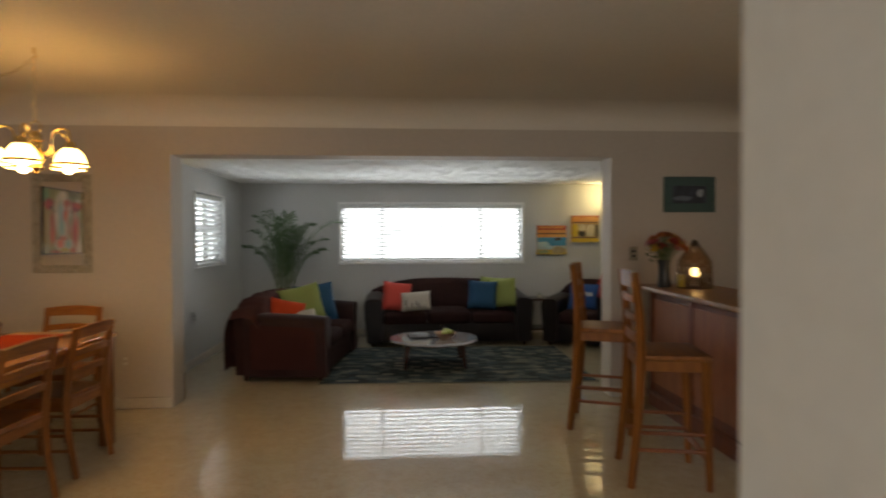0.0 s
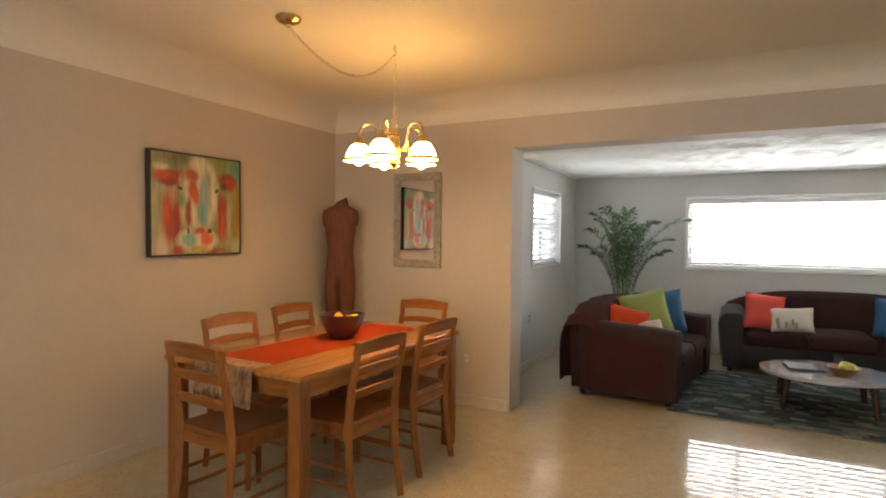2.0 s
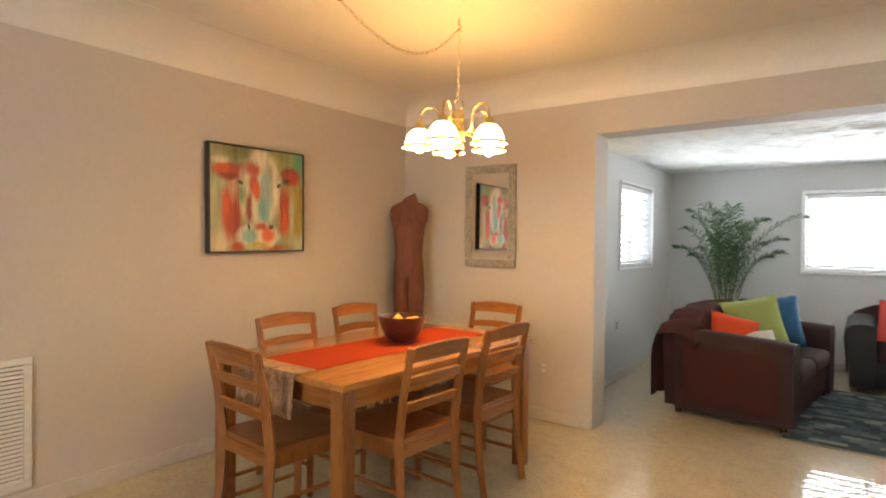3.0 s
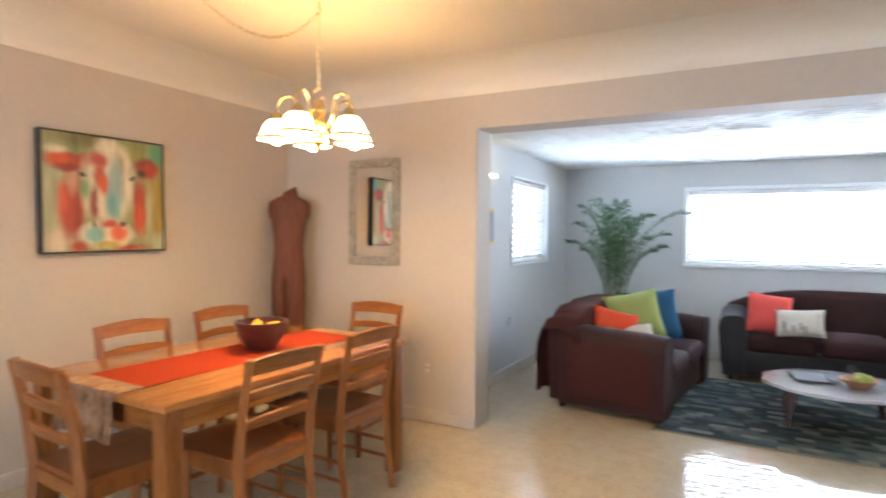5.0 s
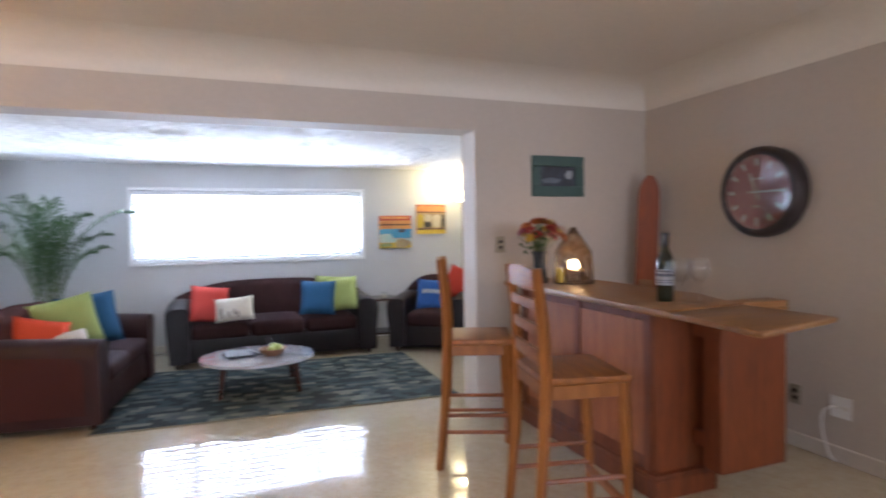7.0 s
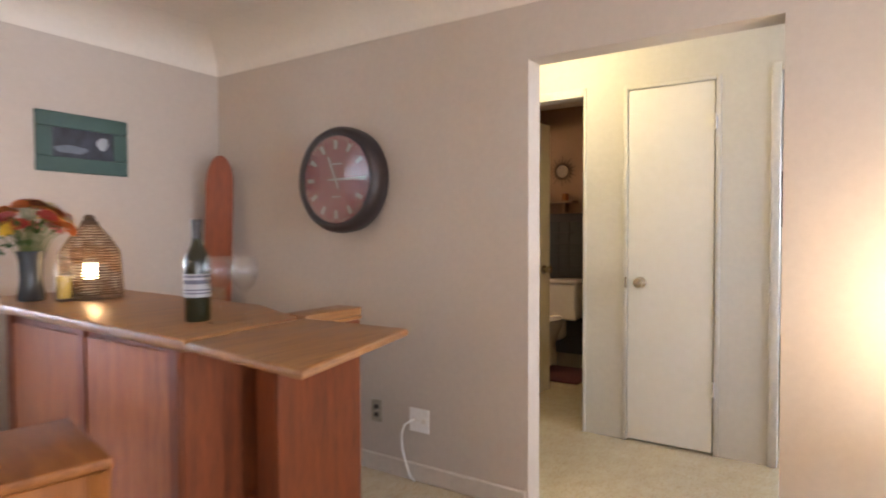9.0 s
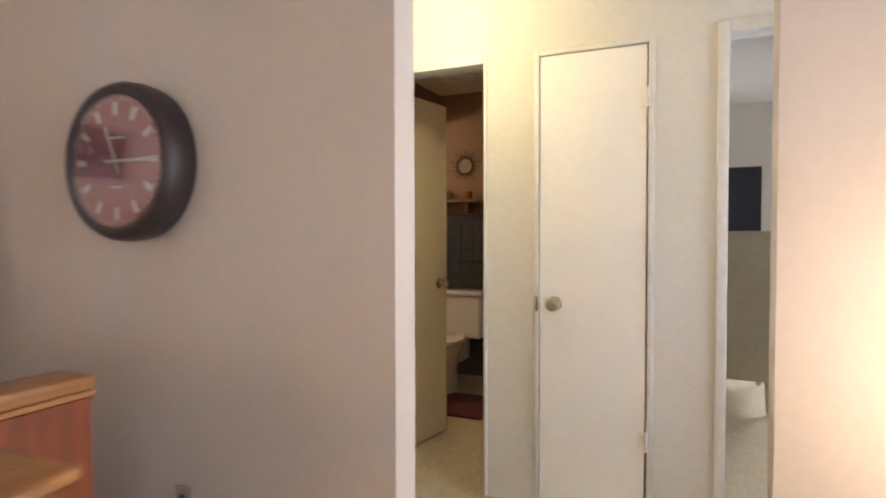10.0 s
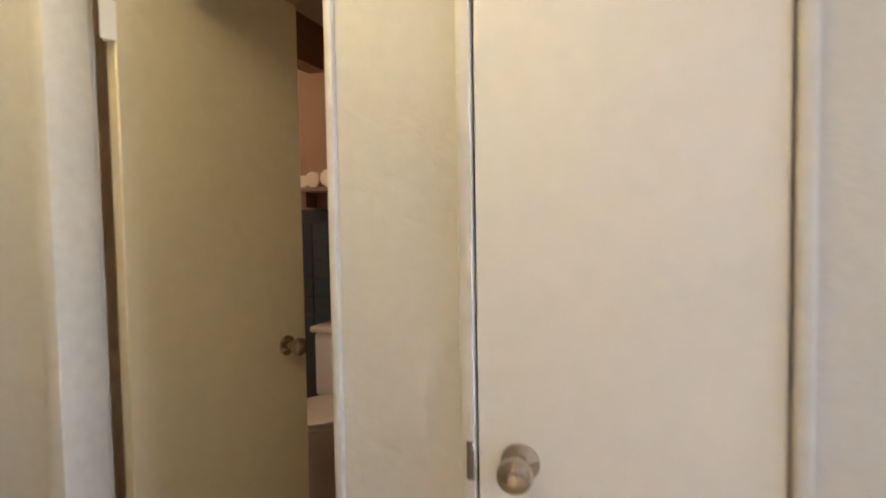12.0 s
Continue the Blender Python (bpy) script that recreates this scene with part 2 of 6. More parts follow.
setting("floor", [(-3.2, 11.0, -1.6, 8.3, -0.1, 0.0)], M_FLOOR, "polished cream terrazzo floor with fine chips")
setting("wall_west", [(X0 - 0.15, X0, Y0, Y1, 0, CEIL)], M_WALL, "warm greige painted plaster wall")
setting("wall_north", [(X0 - 0.15, OL, Y1, Y1B, 0, CEIL + 0.2), (OR, X1B, Y1, Y1B, 0, CEIL + 0.2), (OL, OR, Y1, Y1B, OT, CEIL + 0.2)],
        M_WALL, "greige plaster wall with a wide opening to the living room")
setting("wall_east", [(X1, X1B, HY1, Y1, 0, CEIL), (X1, X1B, Y0, HY0, 0, CEIL), (X1, X1B, HY0, HY1, HT, CEIL)],
        M_WALL, "greige plaster wall with an opening to the hall")
setting("wall_south", [(X0 - 0.15, -1.6, Y0 - 0.15, Y0, 0, CEIL), (0.2, 1.4, Y0 - 0.15, Y0, 0, CEIL), (3.2, X1B, Y0 - 0.15, Y0, 0, CEIL), (1.4, 3.2, Y0 - 0.15, Y0, 0, 0.85), (1.4, 3.2, Y0 - 0.15, Y0, 2.05, CEIL), (-1.6, 0.2, Y0 - 0.15, Y0, 2.1, CEIL)],
        M_WALL, "greige plaster wall behind the entrance")
setting("wall_partition", [(0.781, 0.909, Y0, 0.45, 0, CEIL)], M_HALLWALL, "light plaster partition wall end by the entrance", bev=0.008)
setting("ceiling", [(X0 - 0.15, X1B, Y0 - 0.15, Y1, CEIL, CEIL + 0.15)], M_CEIL, "smooth painted plaster ceiling")


def cove(name, a, b, inward):
    """A concave plaster cove between wall and ceiling, from a to b, with the room on the side inward."""
    bm = bmesh.new()
    drop, reach, n = 0.175, 0.285, 14
    prof = [(0.0, CEIL + 0.02), (0.0, CEIL - drop)]
    for i in range(n + 1):
        f = math.pi / 2 * i / n
        prof.append((0.004 + reach * (1 - math.cos(f)), CEIL - drop + (drop - 0.001) * math.sin(f)))
    prof.append((reach, CEIL + 0.02))
    a, b, d = Vector(a), Vector(b), Vector(inward)
    ends = [[bm.verts.new((p.x + d.x * o, p.y + d.y * o, z)) for o, z in prof] for p in (a, b)]
    k = len(prof)
    for i in range(k):
        bm.faces.new((ends[0][i], ends[0][(i + 1) % k], ends[1][(i + 1) % k], ends[1][i]))
    bm.faces.new(ends[0])
    bm.faces.new(ends[1][::-1])
    return tagged(part(name, bm, M_COVE, sharp=30), "pale concave plaster cove along the ceiling", "trim", kind="structure")


cove("trim_cove_north", (X0, Y1), (X1, Y1), (0, -1))
cove("trim_cove_west", (X0, Y0), (X0, Y1), (1, 0))
cove("trim_cove_east", (X1, Y0), (X1, Y1), (-1, 0))

# living room
WL, WR, WB, WT = -0.255, 2.215, 0.99, 1.765
setting("wall_living_north", [(LX0 - 0.2, WL, LY1, LY1 + 0.2, 0, 2.3), (WR, LX1 + 0.2, LY1, LY1 + 0.2, 0, 2.3), (WL, WR, LY1, LY1 + 0.2, 0, WB), (WL, WR, LY1, LY1 + 0.2, WT, 2.3)],
        M_LIVWALL, "light grey living room wall with a long window")
SL, SR, SB, ST = 6.2, 7.17, 1.02, 1.8
setting("wall_living_west", [(LX0 - 0.2, LX0, Y1B, SL, 0, 2.3), (LX0 - 0.2, LX0, SR, LY1, 0, 2.3), (LX0 - 0.2, LX0, SL, SR, 0, SB), (LX0 - 0.2, LX0, SL, SR, ST, 2.3)],
        M_LIVWALL, "light grey living room wall with a small window")
setting("wall_living_east", [(LX1, LX1 + 0.2, Y1B, LY1, 0, 2.3)], M_LIVWALL, "light grey living room end wall")
bm = bmesh.new()
box(bm, LX0 - 0.2, LX1 + 0.2, Y1B, LY1 + 0.2, LCEIL + 0.02, LCEIL + 0.2)
NX, NY = 230, 270
sheet = []
for j in range(NY + 1):
    y = Y1B + (LY1 - Y1B) * j / NY
    row = []
    for i in range(NX + 1):
        x = LX0 + (LX1 - LX0) * i / NX
        sway = 0.05 * noise.noise((x * 1.3, y * 1.3, 5.0))
        comb = math.sin((y + sway) * 2 * math.pi / 0.085) * (0.45 + 0.75 * noise.noise((x * 9.0, y * 3.0, 1.0)))
        lump = noise.noise((x * 14.0, y * 18.0, 2.0))
        row.append(bm.verts.new((x, y, LCEIL + 0.006 - 0.009 * max(0.0, comb) - 0.009 * max(0.0, lump))))
    sheet.append(row)
for a, b in zip(sheet, sheet[1:]):
    for i in range(NX):
        bm.faces.new((a[i], b[i], b[i + 1], a[i + 1]))
tagged(part("ceiling_living", bm, M_LIVCEIL), "white ceiling with rough hand-trowelled texture", "ceiling", kind="structure")

# hall, bathroom, bedroom
DT = 2.03
BY0, BY1 = 2.71, 3.385
CY0, CY1 = 1.985, 2.452
EY0, EY1 = 0.9, 1.703
HXB = HX + 0.12
setting("wall_hall_east", [(HX, HXB, EY1, CY0, 0, 2.45), (HX, HXB, CY1, BY0, 0, 2.45), (HX, HXB, BY1, 3.665, 0, 2.45), (HX, HXB, 4.35, 4.672, 0, 2.45), (HX, HXB, -0.2, EY0, 0, 2.45),
                           (HX, HXB, EY0, EY1, DT, 2.45), (HX, HXB, CY0, CY1, DT, 2.45), (HX, HXB, BY0, BY1, DT, 2.45), (HX, HXB, 3.665, 4.35, 1.935, 2.45)],
        M_HALLWALL, "pale textured hall wall with four doorways")
setting("wall_hall_ends", [(X1B, HX, 4.552, 4.672, 0, 2.45), (X1B, 3.95, 0.5, 0.62, 0, 2.45), (4.73, HX, 0.5, 0.62, 0, 2.45), (3.95, 4.73, 0.5, 0.62, 0, 0.8), (3.95, 4.73, 0.5, 0.62, 2.0, 2.45)], M_HALLWALL, "pale textured wall closing the hall")
setting("ceiling_hall", [(X1B, HXB, -0.2, 4.672, 2.4, 2.5)], M_COVE, "pale hall ceiling")
setting("wall_closet", [(HXB, 5.5, 2.58, 2.64, 0, 2.45), (HXB, 5.5, 1.72, 1.78, 0, 2.45), (5.5, 5.56, 1.72, 2.64, 0, 2.45), (HXB, 5.4, 3.66, 3.7, 0, 2.1), (HXB, 5.4, 4.4, 4.44, 0, 2.1), (5.4, 5.44, 3.66, 4.44, 0, 2.1)],
        M_HALLWALL, "closet walls")
BX1 = 6.95
setting("wall_bath", [(BX1, BX1 + 0.12, 2.64, 5.3, 0, 2.5), (HXB, BX1, 5.2, 5.3, 0, 2.5), (5.56, BX1, 2.58, 2.64, 0, 2.5), (5.6, BX1, 3.9, 4.02, 2.2, 2.45)],
        M_BATHWALL, "terracotta brown bathroom wall")
setting("ceiling_bath", [(HXB, BX1 + 0.12, 2.58, 5.3, 2.45, 2.55)], M_COVE, "pale bathroom ceiling")
NX1 = 9.24
NW0, NW1, NWB, NWT = -0.5, 0.88, 1.18, 2.14
setting("wall_bedroom", [(NX1, NX1 + 0.15, NW1, 3.0, 0, 2.7), (NX1, NX1 + 0.15, -2.0, NW0, 0, 2.7), (NX1, NX1 + 0.15, NW0, NW1, 0, NWB), (NX1, NX1 + 0.15, NW0, NW1, NWT, 2.7),
                         (BX1 + 0.12, NX1, 2.5, 2.6, 0, 2.7), (5.56, BX1 + 0.12, 1.8, 1.9, 0, 2.7), (HX, NX1, -2.1, -2.0, 0, 2.7), (HX, HXB, -2.0, -0.2, 0, 2.7)],
        M_HALLWALL, "pale bedroom wall")
setting("ceiling_bedroom", [(HXB, NX1 + 0.15, -2.1, 2.58, 2.62, 2.72)], M_LIVCEIL, "white textured bedroom ceiling")


def baseboard(name, x0, x1, y0, y1):
    bm = bmesh.new()
    box(bm, x0, x1, y0, y1, 0.0, 0.085, 0.004)
    return tagged(part(name, bm, M_BASE), "cream painted baseboard", "baseboard", kind="structure")


baseboard("baseboard_west", X0, X0 + 0.014, Y0, Y1)
baseboard("baseboard_north_1", X0 + 0.014, OL - 0.01, Y1 - 0.014, Y1)
baseboard("baseboard_north_2", OR + 0.01, X1 - 0.014, Y1 - 0.014, Y1)
baseboard("baseboard_east_1", X1 - 0.014, X1, HY1 + 0.01, Y1)
baseboard("baseboard_east_2", X1 - 0.014, X1, Y0, HY0 - 0.01)
baseboard("baseboard_living_west", LX0, LX0 + 0.014, Y1B, LY1)
baseboard("baseboard_living_north", LX0 + 0.014, LX1, LY1 - 0.014, LY1)
baseboard("baseboard_bedroom", NX1 - 0.016, NX1, -2.0, 2.5)


def window(name, label, m, w, h, mullions, rail=None, slat_step=0.055, tilt=28, cord=True, f=0.045):
    """A framed window with a slatted blind, in a local frame: x along the wall, y to the outside, z up; m: its lower left inner corner."""
    win = tagged(thing(name, m, label, "window"), kind="structure")
    bm = bmesh.new()
    for b in ((-f, w + f, -0.02, 0.0, -f, 0), (-f, w + f, -0.02, 0.0, h, h + f), (-f, 0, -0.02, 0.0, 0, h), (w, w + f, -0.02, 0.0, 0, h)):
        box(bm, *b, bev=0.004)
    part("casing", bm, M_WHITE, win)
    bm = bmesh.new()
    for b in ((0, w, 0.10, 0.14, 0, 0.035), (0, w, 0.10, 0.14, h - 0.035, h), (0, 0.035, 0.10, 0.14, 0.035, h - 0.035), (w - 0.035, w, 0.10, 0.14, 0.035, h - 0.035)):
        box(bm, *b, bev=0.003)
    for x in mullions:
        box(bm, x - 0.02, x + 0.02, 0.10, 0.14, 0.035, h - 0.035)
    if rail:
        box(bm, 0.035, w - 0.035, 0.10, 0.14, rail - 0.018, rail + 0.018)
    part("window_frame", bm, M_WHITE, win)
    xs = [0.035, *mullions, w - 0.035]
    for a, b in zip(xs, xs[1:]):
        bm = bmesh.new()
        box(bm, a + 0.002, b - 0.002, 0.118, 0.122, 0.036, h - 0.036)
        pane = part("pane", bm, M_GLASS, win)
        pane.visible_shadow = False
    bm = bmesh.new()
    box(bm, 0.004, w - 0.004, 0.015, 0.075, h - 0.05, h - 0.004, 0.004)
    part("head_rail", bm, M_SLAT, win)
    bm = bmesh.new()
    box(bm, 0.004, w - 0.004, 0.025, 0.07, 0.004, 0.022, 0.004)
    part("bottom_rail", bm, M_SLAT, win)
    bm = bmesh.new()
    box(bm, 0.006, w - 0.006, -0.025, 0.025, -0.0014, 0.0014)
    first = part("slat", bm, M_SLAT, win)
    k = int((h - 0.09) / slat_step)
    first.matrix_basis = pose(0, 0.047, 0.045, tilt, 0, 0)
    for i in range(1, k + 1):
        piece("slat", first, pose(0, 0.047, 0.045 + i * slat_step, tilt + random.uniform(-1.5, 1.5), 0, 0), win)
    if cord:
        for x in (0.12 * w, 0.5 * w, 0.88 * w):
            bm = bmesh.new()
            rod(bm, (x, 0.047, 0.02), (x, 0.047, h - 0.02), 0.0016, n=5)
            part("cord", bm, M_SLAT, win)
    return win


window("window_1", "long white window with open horizontal blinds, bright daylight", pose(WL, LY1, WB), WR - WL, WT - WB, (0.55, 1.92), tilt=-26, f=0.034)
window("window_2", "small white sash window with half-open blinds", pose(LX0, SL, SB, 0, 0, 90), SR - SL, ST - SB, (), rail=0.4, tilt=-36, f=0.02)
window("window_3", "white bedroom window with lowered blinds", pose(NX1, NW1, NWB, 0, 0, -90), NW1 - NW0, NWT - NWB, (), rail=0.48, slat_step=0.052, tilt=60)


# ---- things: dining area ----
M_PINE = wood("honey_pine", (0.305, 0.112, 0.024), (0.175, 0.056, 0.0105), rough=0.46, along="z", coat=0.08)
M_PINE_X = wood("honey_pine_across", (0.305, 0.112, 0.024), (0.175, 0.056, 0.0105), rough=0.46, along="x", coat=0.08)
M_TOP = wood("honey_pine_top", (0.47, 0.195, 0.042), (0.31, 0.108, 0.021), rough=0.24, along="y", coat=0.5)
M_SEAT = wood("seat_wood", (0.29, 0.088, 0.02), (0.185, 0.052, 0.0115), rough=0.35, along="y", coat=0.15)
M_RUNNER = material("runner_cloth", (0.35, 0.042, 0.01), rough=0.9, second=(0.28, 0.03, 0.0075), scale=4, fine=160, bump=0.15)
M_WEAVE = material("runner_weave", (0.46, 0.3, 0.17), rough=0.95, second=(0.2, 0.1, 0.05), scale=40, fine=90, bump=0.5, stretch=(1, 0.5, 0.5))
M_BOWL = wood("bowl_wood", (0.1, 0.026, 0.016), (0.055, 0.014, 0.01), rough=0.3, along="x")
M_LEMON = material("lemon_skin", (0.75, 0.5, 0.03), rough=0.45, second=(0.68, 0.4, 0.02), scale=6, fine=120, bump=0.1)
M_BRASS = material("brass", (0.74, 0.58, 0.3), rough=0.25, metal=1.0, scale=4, fine=40, bump=0.0)
M_SHADE = glowing("lit_shade_glass", (1.0, 0.58, 0.18), 31.0)
M_BULB = glowing("lit_bulb", (1.0, 0.7, 0.34), 80.0)
M_TORSO = wood("carved_wood", (0.17, 0.05, 0.02), (0.085, 0.024, 0.011), rough=0.7, coat=0.0, grain=2.5)
M_SILVER = material("silvered_frame", (0.42, 0.38, 0.3), rough=0.5, metal=0.25, second=(0.24, 0.21, 0.16), scale=30, fine=120, bump=0.5)
M_MIRROR = material("mirror_glass", (0.92, 0.92, 0.9), rough=0.02, metal=1.0, second=(0.92, 0.92, 0.9), bump=0.0)
M_BLACK = material("black_wood", (0.025, 0.02, 0.018), rough=0.45, scale=5, fine=50, bump=0.03)
M_PLATE = material("outlet_plate", (0.62, 0.58, 0.5), rough=0.4, bump=0.0)
M_DARKHOLE = material("outlet_slots", (0.05, 0.045, 0.04), rough=0.5, bump=0.0)


def dining_chair(m):
    """Ladder-back chair facing +y, origin on the floor under the seat's middle."""
    ch = thing("dining_chair", m, "honey pine ladder-back dining chair at the table", "chair", "chairs round the dining table")
    w, d, top = 0.178, 0.2, 0.826
    bm = bmesh.new()
    n = 12
    rows = []
    for j in range(n + 1):
        v = -1 + 2 * j / n
        half = w + 0.012 + 0.018 * (v + 1) / 2
        row = []
        for i in range(n + 1):
            u = -1 + 2 * i / n
            dip = 0.012 * max(0.0, 1 - u * u) * max(0.0, 1 - v * v)
            edge = 0.004 if abs(u) > 0.99 or abs(v) > 0.99 else 0.0
            row.append(bm.verts.new((u * half, v * (d + 0.005), 0.452 - dip - edge)))
        rows.append(row)
    for p, q in zip(rows, rows[1:]):
        for i in range(n):
            bm.faces.new((p[i], p[i + 1], q[i + 1], q[i]))
    rim = rows[0][:-1] + [r[-1] for r in rows[:-1]] + rows[-1][:0:-1] + [r[0] for r in rows[:0:-1]]
    low = [bm.verts.new((v.co.x * 0.985, v.co.y * 0.985, 0.425)) for v in rim]
    for i in range(len(rim)):
        bm.faces.new((rim[i], rim[(i + 1) % len(rim)], low[(i + 1) % len(rim)], low[i]))
    bm.faces.new(low)
    part("seat", bm, M_SEAT, ch, "reddish-brown worn saddle-shaped wooden seat", sharp=50)
    for s in (-1, 1):
        bm = bmesh.new()
        pts = [(s * w, -d - 0.05, 0.0), (s * w, -d - 0.014, 0.22), (s * w, -d, 0.43), (s * w, -d - 0.022, 0.62), (s * w, -d - 0.066, top)]
        sweep(bm, pts, [0.02, 0.023, 0.026, 0.024, 0.019], n=4, flat=1.0)
        part("leg", bm, M_PINE, ch)
        bm = bmesh.new()
        sweep(bm, [(s * w, d - 0.03, 0.0), (s * w, d - 0.03, 0.425)], [0.019, 0.026], n=4)
        part("leg", bm, M_PINE, ch)
        for z in (0.15, 0.235):
            bm = bmesh.new()
            rod(bm, (s * w, -d - 0.02, z), (s * w, d - 0.03, z), 0.0095, n=8)
            part("stretcher", bm, M_PINE, ch)
        bm = bmesh.new()
        box(bm, s * w - 0.01, s * w + 0.01, -d + 0.016, d - 0.05, 0.37, 0.425, 0.003)
        part("apron", bm, M_PINE, ch)
    bm = bmesh.new()
    rod(bm, (-w, d - 0.03, 0.28), (w, d - 0.03, 0.28), 0.0105, n=8)
    part("stretcher", bm, M_PINE_X, ch)
    for y in (-d, d - 0.03):
        bm = bmesh.new()
        box(bm, -w + 0.02, w - 0.02, y - 0.01, y + 0.01, 0.37, 0.425, 0.003)
        part("apron", bm, M_PINE_X, ch)
    for z, h, crown in ((0.794, 0.058, 0.016), (0.685, 0.04, 0.009), (0.575, 0.04, 0.009)):
        crest = h > 0.05
        bm = bmesh.new()
        n = 12
        y0 = -d - 0.066 * max(0, (z - 0.5) / 0.33) ** 1.3 - (0.0 if crest else 0.004)
        cols = []
        for i in range(n + 1):
            f = -1 + 2 * i / n
            x, bow, up = f * (w + 0.016 if crest else w - 0.008), 0.02 * (1 - f * f), crown * (1 - f * f)
            low = 0.35 * up if crest else up
            lean = 0.006 if crest else 0.003
            cols.append([bm.verts.new((x, y0 - bow + o, zz)) for o, zz in ((-0.01 + lean, z - h / 2 + low), (0.01 + lean, z - h / 2 + low), (0.011 - lean, z + h / 2 + up - 0.003), (0.006 - lean, z + h / 2 + up), (-0.006 - lean, z + h / 2 + up), (-0.011 - lean, z + h / 2 + up - 0.003))])
        for a, b in zip(cols, cols[1:]):
            for k in range(6):
                bm.faces.new((a[k], a[(k + 1) % 6], b[(k + 1) % 6], b[k]))
        bm.faces.new(cols[0][::-1])
        bm.faces.new(cols[-1])
        part("top_rail" if crest else "back_slat", bm, M_PINE_X, ch)
    return ch


chair = dining_chair(pose(-1.755, 2.6, 0, 0, 0, -5))
copy_thing(chair, pose(-1.785, 4.1, 0, 0, 0, 180))
copy_thing(chair, pose(-1.465, 2.945, 0, 0, 0, 87))
copy_thing(chair, pose(-1.475, 3.53, 0, 0, 0, 88))
copy_thing(chair, pose(-2.105, 3.065, 0, 0, 0, -92))
copy_thing(chair, pose(-2.175, 3.68, 0, 0, 0, -90))

table = thing("dining_table", pose(-1.735, 3.21, 0, 0, 0, -1.5), "rectangular honey pine dining table set with a runner", "table")
TW, TL, TZ = 0.44, 0.715, 0.715
bm = bmesh.new()
box(bm, -TW, TW, -TL, TL, TZ - 0.028, TZ, 0.005, 2)
part("tabletop", bm, M_TOP, table, "glossy planked pine top")
for x in (-1, 1):
    bm = bmesh.new()
    box(bm, x * (TW - 0.05) - 0.011, x * (TW - 0.05) + 0.011, -TL + 0.1, TL - 0.1, TZ - 0.115, TZ - 0.028, 0.003)
    part("apron", bm, M_TOP, table)
    for y in (-1, 1):
        bm = bmesh.new()
        cx, cy = x * (TW - 0.047), y * (TL - 0.047)
        box(bm, cx - 0.034, cx + 0.034, cy - 0.034, cy + 0.034, 0, TZ - 0.028, 0.005, 2)
        part("leg", bm, M_PINE, table)
for y in (-1, 1):
    bm = bmesh.new()
    box(bm, -TW + 0.1, TW - 0.1, y * (TL - 0.05) - 0.011, y * (TL - 0.05) + 0.011, TZ - 0.115, TZ - 0.028, 0.003)
    part("apron", bm, M_PINE_X, table)

runner = thing("table_runner", pose(-1.735, 3.21, 0, 0, 0, -1.5), "rust-red table runner with woven tan ends on the dining table", "runner")


def cloth_strip(bm, prof, x0, x1, thick=0.003, nx=8, seed=0):
    for layer in (0, thick):
        rows = []
        for y, z, ny, nz in prof:
            rows.append([bm.verts.new((x0 + (x1 - x0) * i / nx, y + ny * layer + ny * 0.006 * math.sin(i * 1.3 + seed), z + nz * layer)) for i in range(nx + 1)])
        for a, b in zip(rows, rows[1:]):
            for i in range(nx):
                bm.faces.new((a[i], a[i + 1], b[i + 1], b[i]))


bm = bmesh.new()
cloth_strip(bm, [(-TL + 0.1, TZ + 0.001, 0, 1), (0, TZ + 0.001, 0, 1), (TL - 0.1, TZ + 0.001, 0, 1)], -0.185, 0.175)
part("cloth", bm, M_RUNNER, runner, "rust-red cotton cloth")
for s in (-1, 1):
    bm = bmesh.new()
    e = TL + 0.002
    cloth_strip(bm, [(s * (TL - 0.1), TZ + 0.001, 0, 1), (s * e, TZ + 0.001, 0, 1), (s * (e + 0.006), TZ - 0.008, s, 0), (s * (e + 0.012), TZ - 0.1, s, 0), (s * (e + 0.02), TZ - 0.17, s, 0)], -0.188, 0.178, 0.004, 10, 2)
    part("woven_end", bm, M_WEAVE, runner, "tan open-weave end hanging over the edge")

bowl = thing("fruit_bowl", pose(-1.72, 3.3, TZ + 0.0045), "dark wooden bowl of lemons on the runner", "bowl")
bm = bmesh.new()
lathe(bm, [(0.055, 0), (0.062, 0.004), (0.085, 0.03), (0.11, 0.075), (0.125, 0.13), (0.126, 0.138), (0.119, 0.138), (0.104, 0.08), (0.08, 0.035), (0.02, 0.02)], 28)
part("shell", bm, M_BOWL, bowl)
for i, (x, y, z) in enumerate(((-0.045, 0.02, 0.118), (0.045, 0.035, 0.12), (0.0, -0.045, 0.12), (0.05, -0.04, 0.112), (-0.055, -0.04, 0.108), (0.0, 0.065, 0.112), (0.0, 0.005, 0.085))):
    lem = thing("lemon", pose(-1.72 + x, 3.3 + y, TZ + z - 0.016, 20 * i, 35 * i, 50 * i), "ripe yellow lemon in the bowl", "fruit", "lemons in the bowl")
    bm = bmesh.new()
    lathe(bm, [(0.004, -0.042), (0.014, -0.036), (0.027, -0.02), (0.031, 0), (0.027, 0.02), (0.014, 0.035), (0.006, 0.04), (0.004, 0.045)], 12)
    part("rind", bm, M_LEMON, lem)

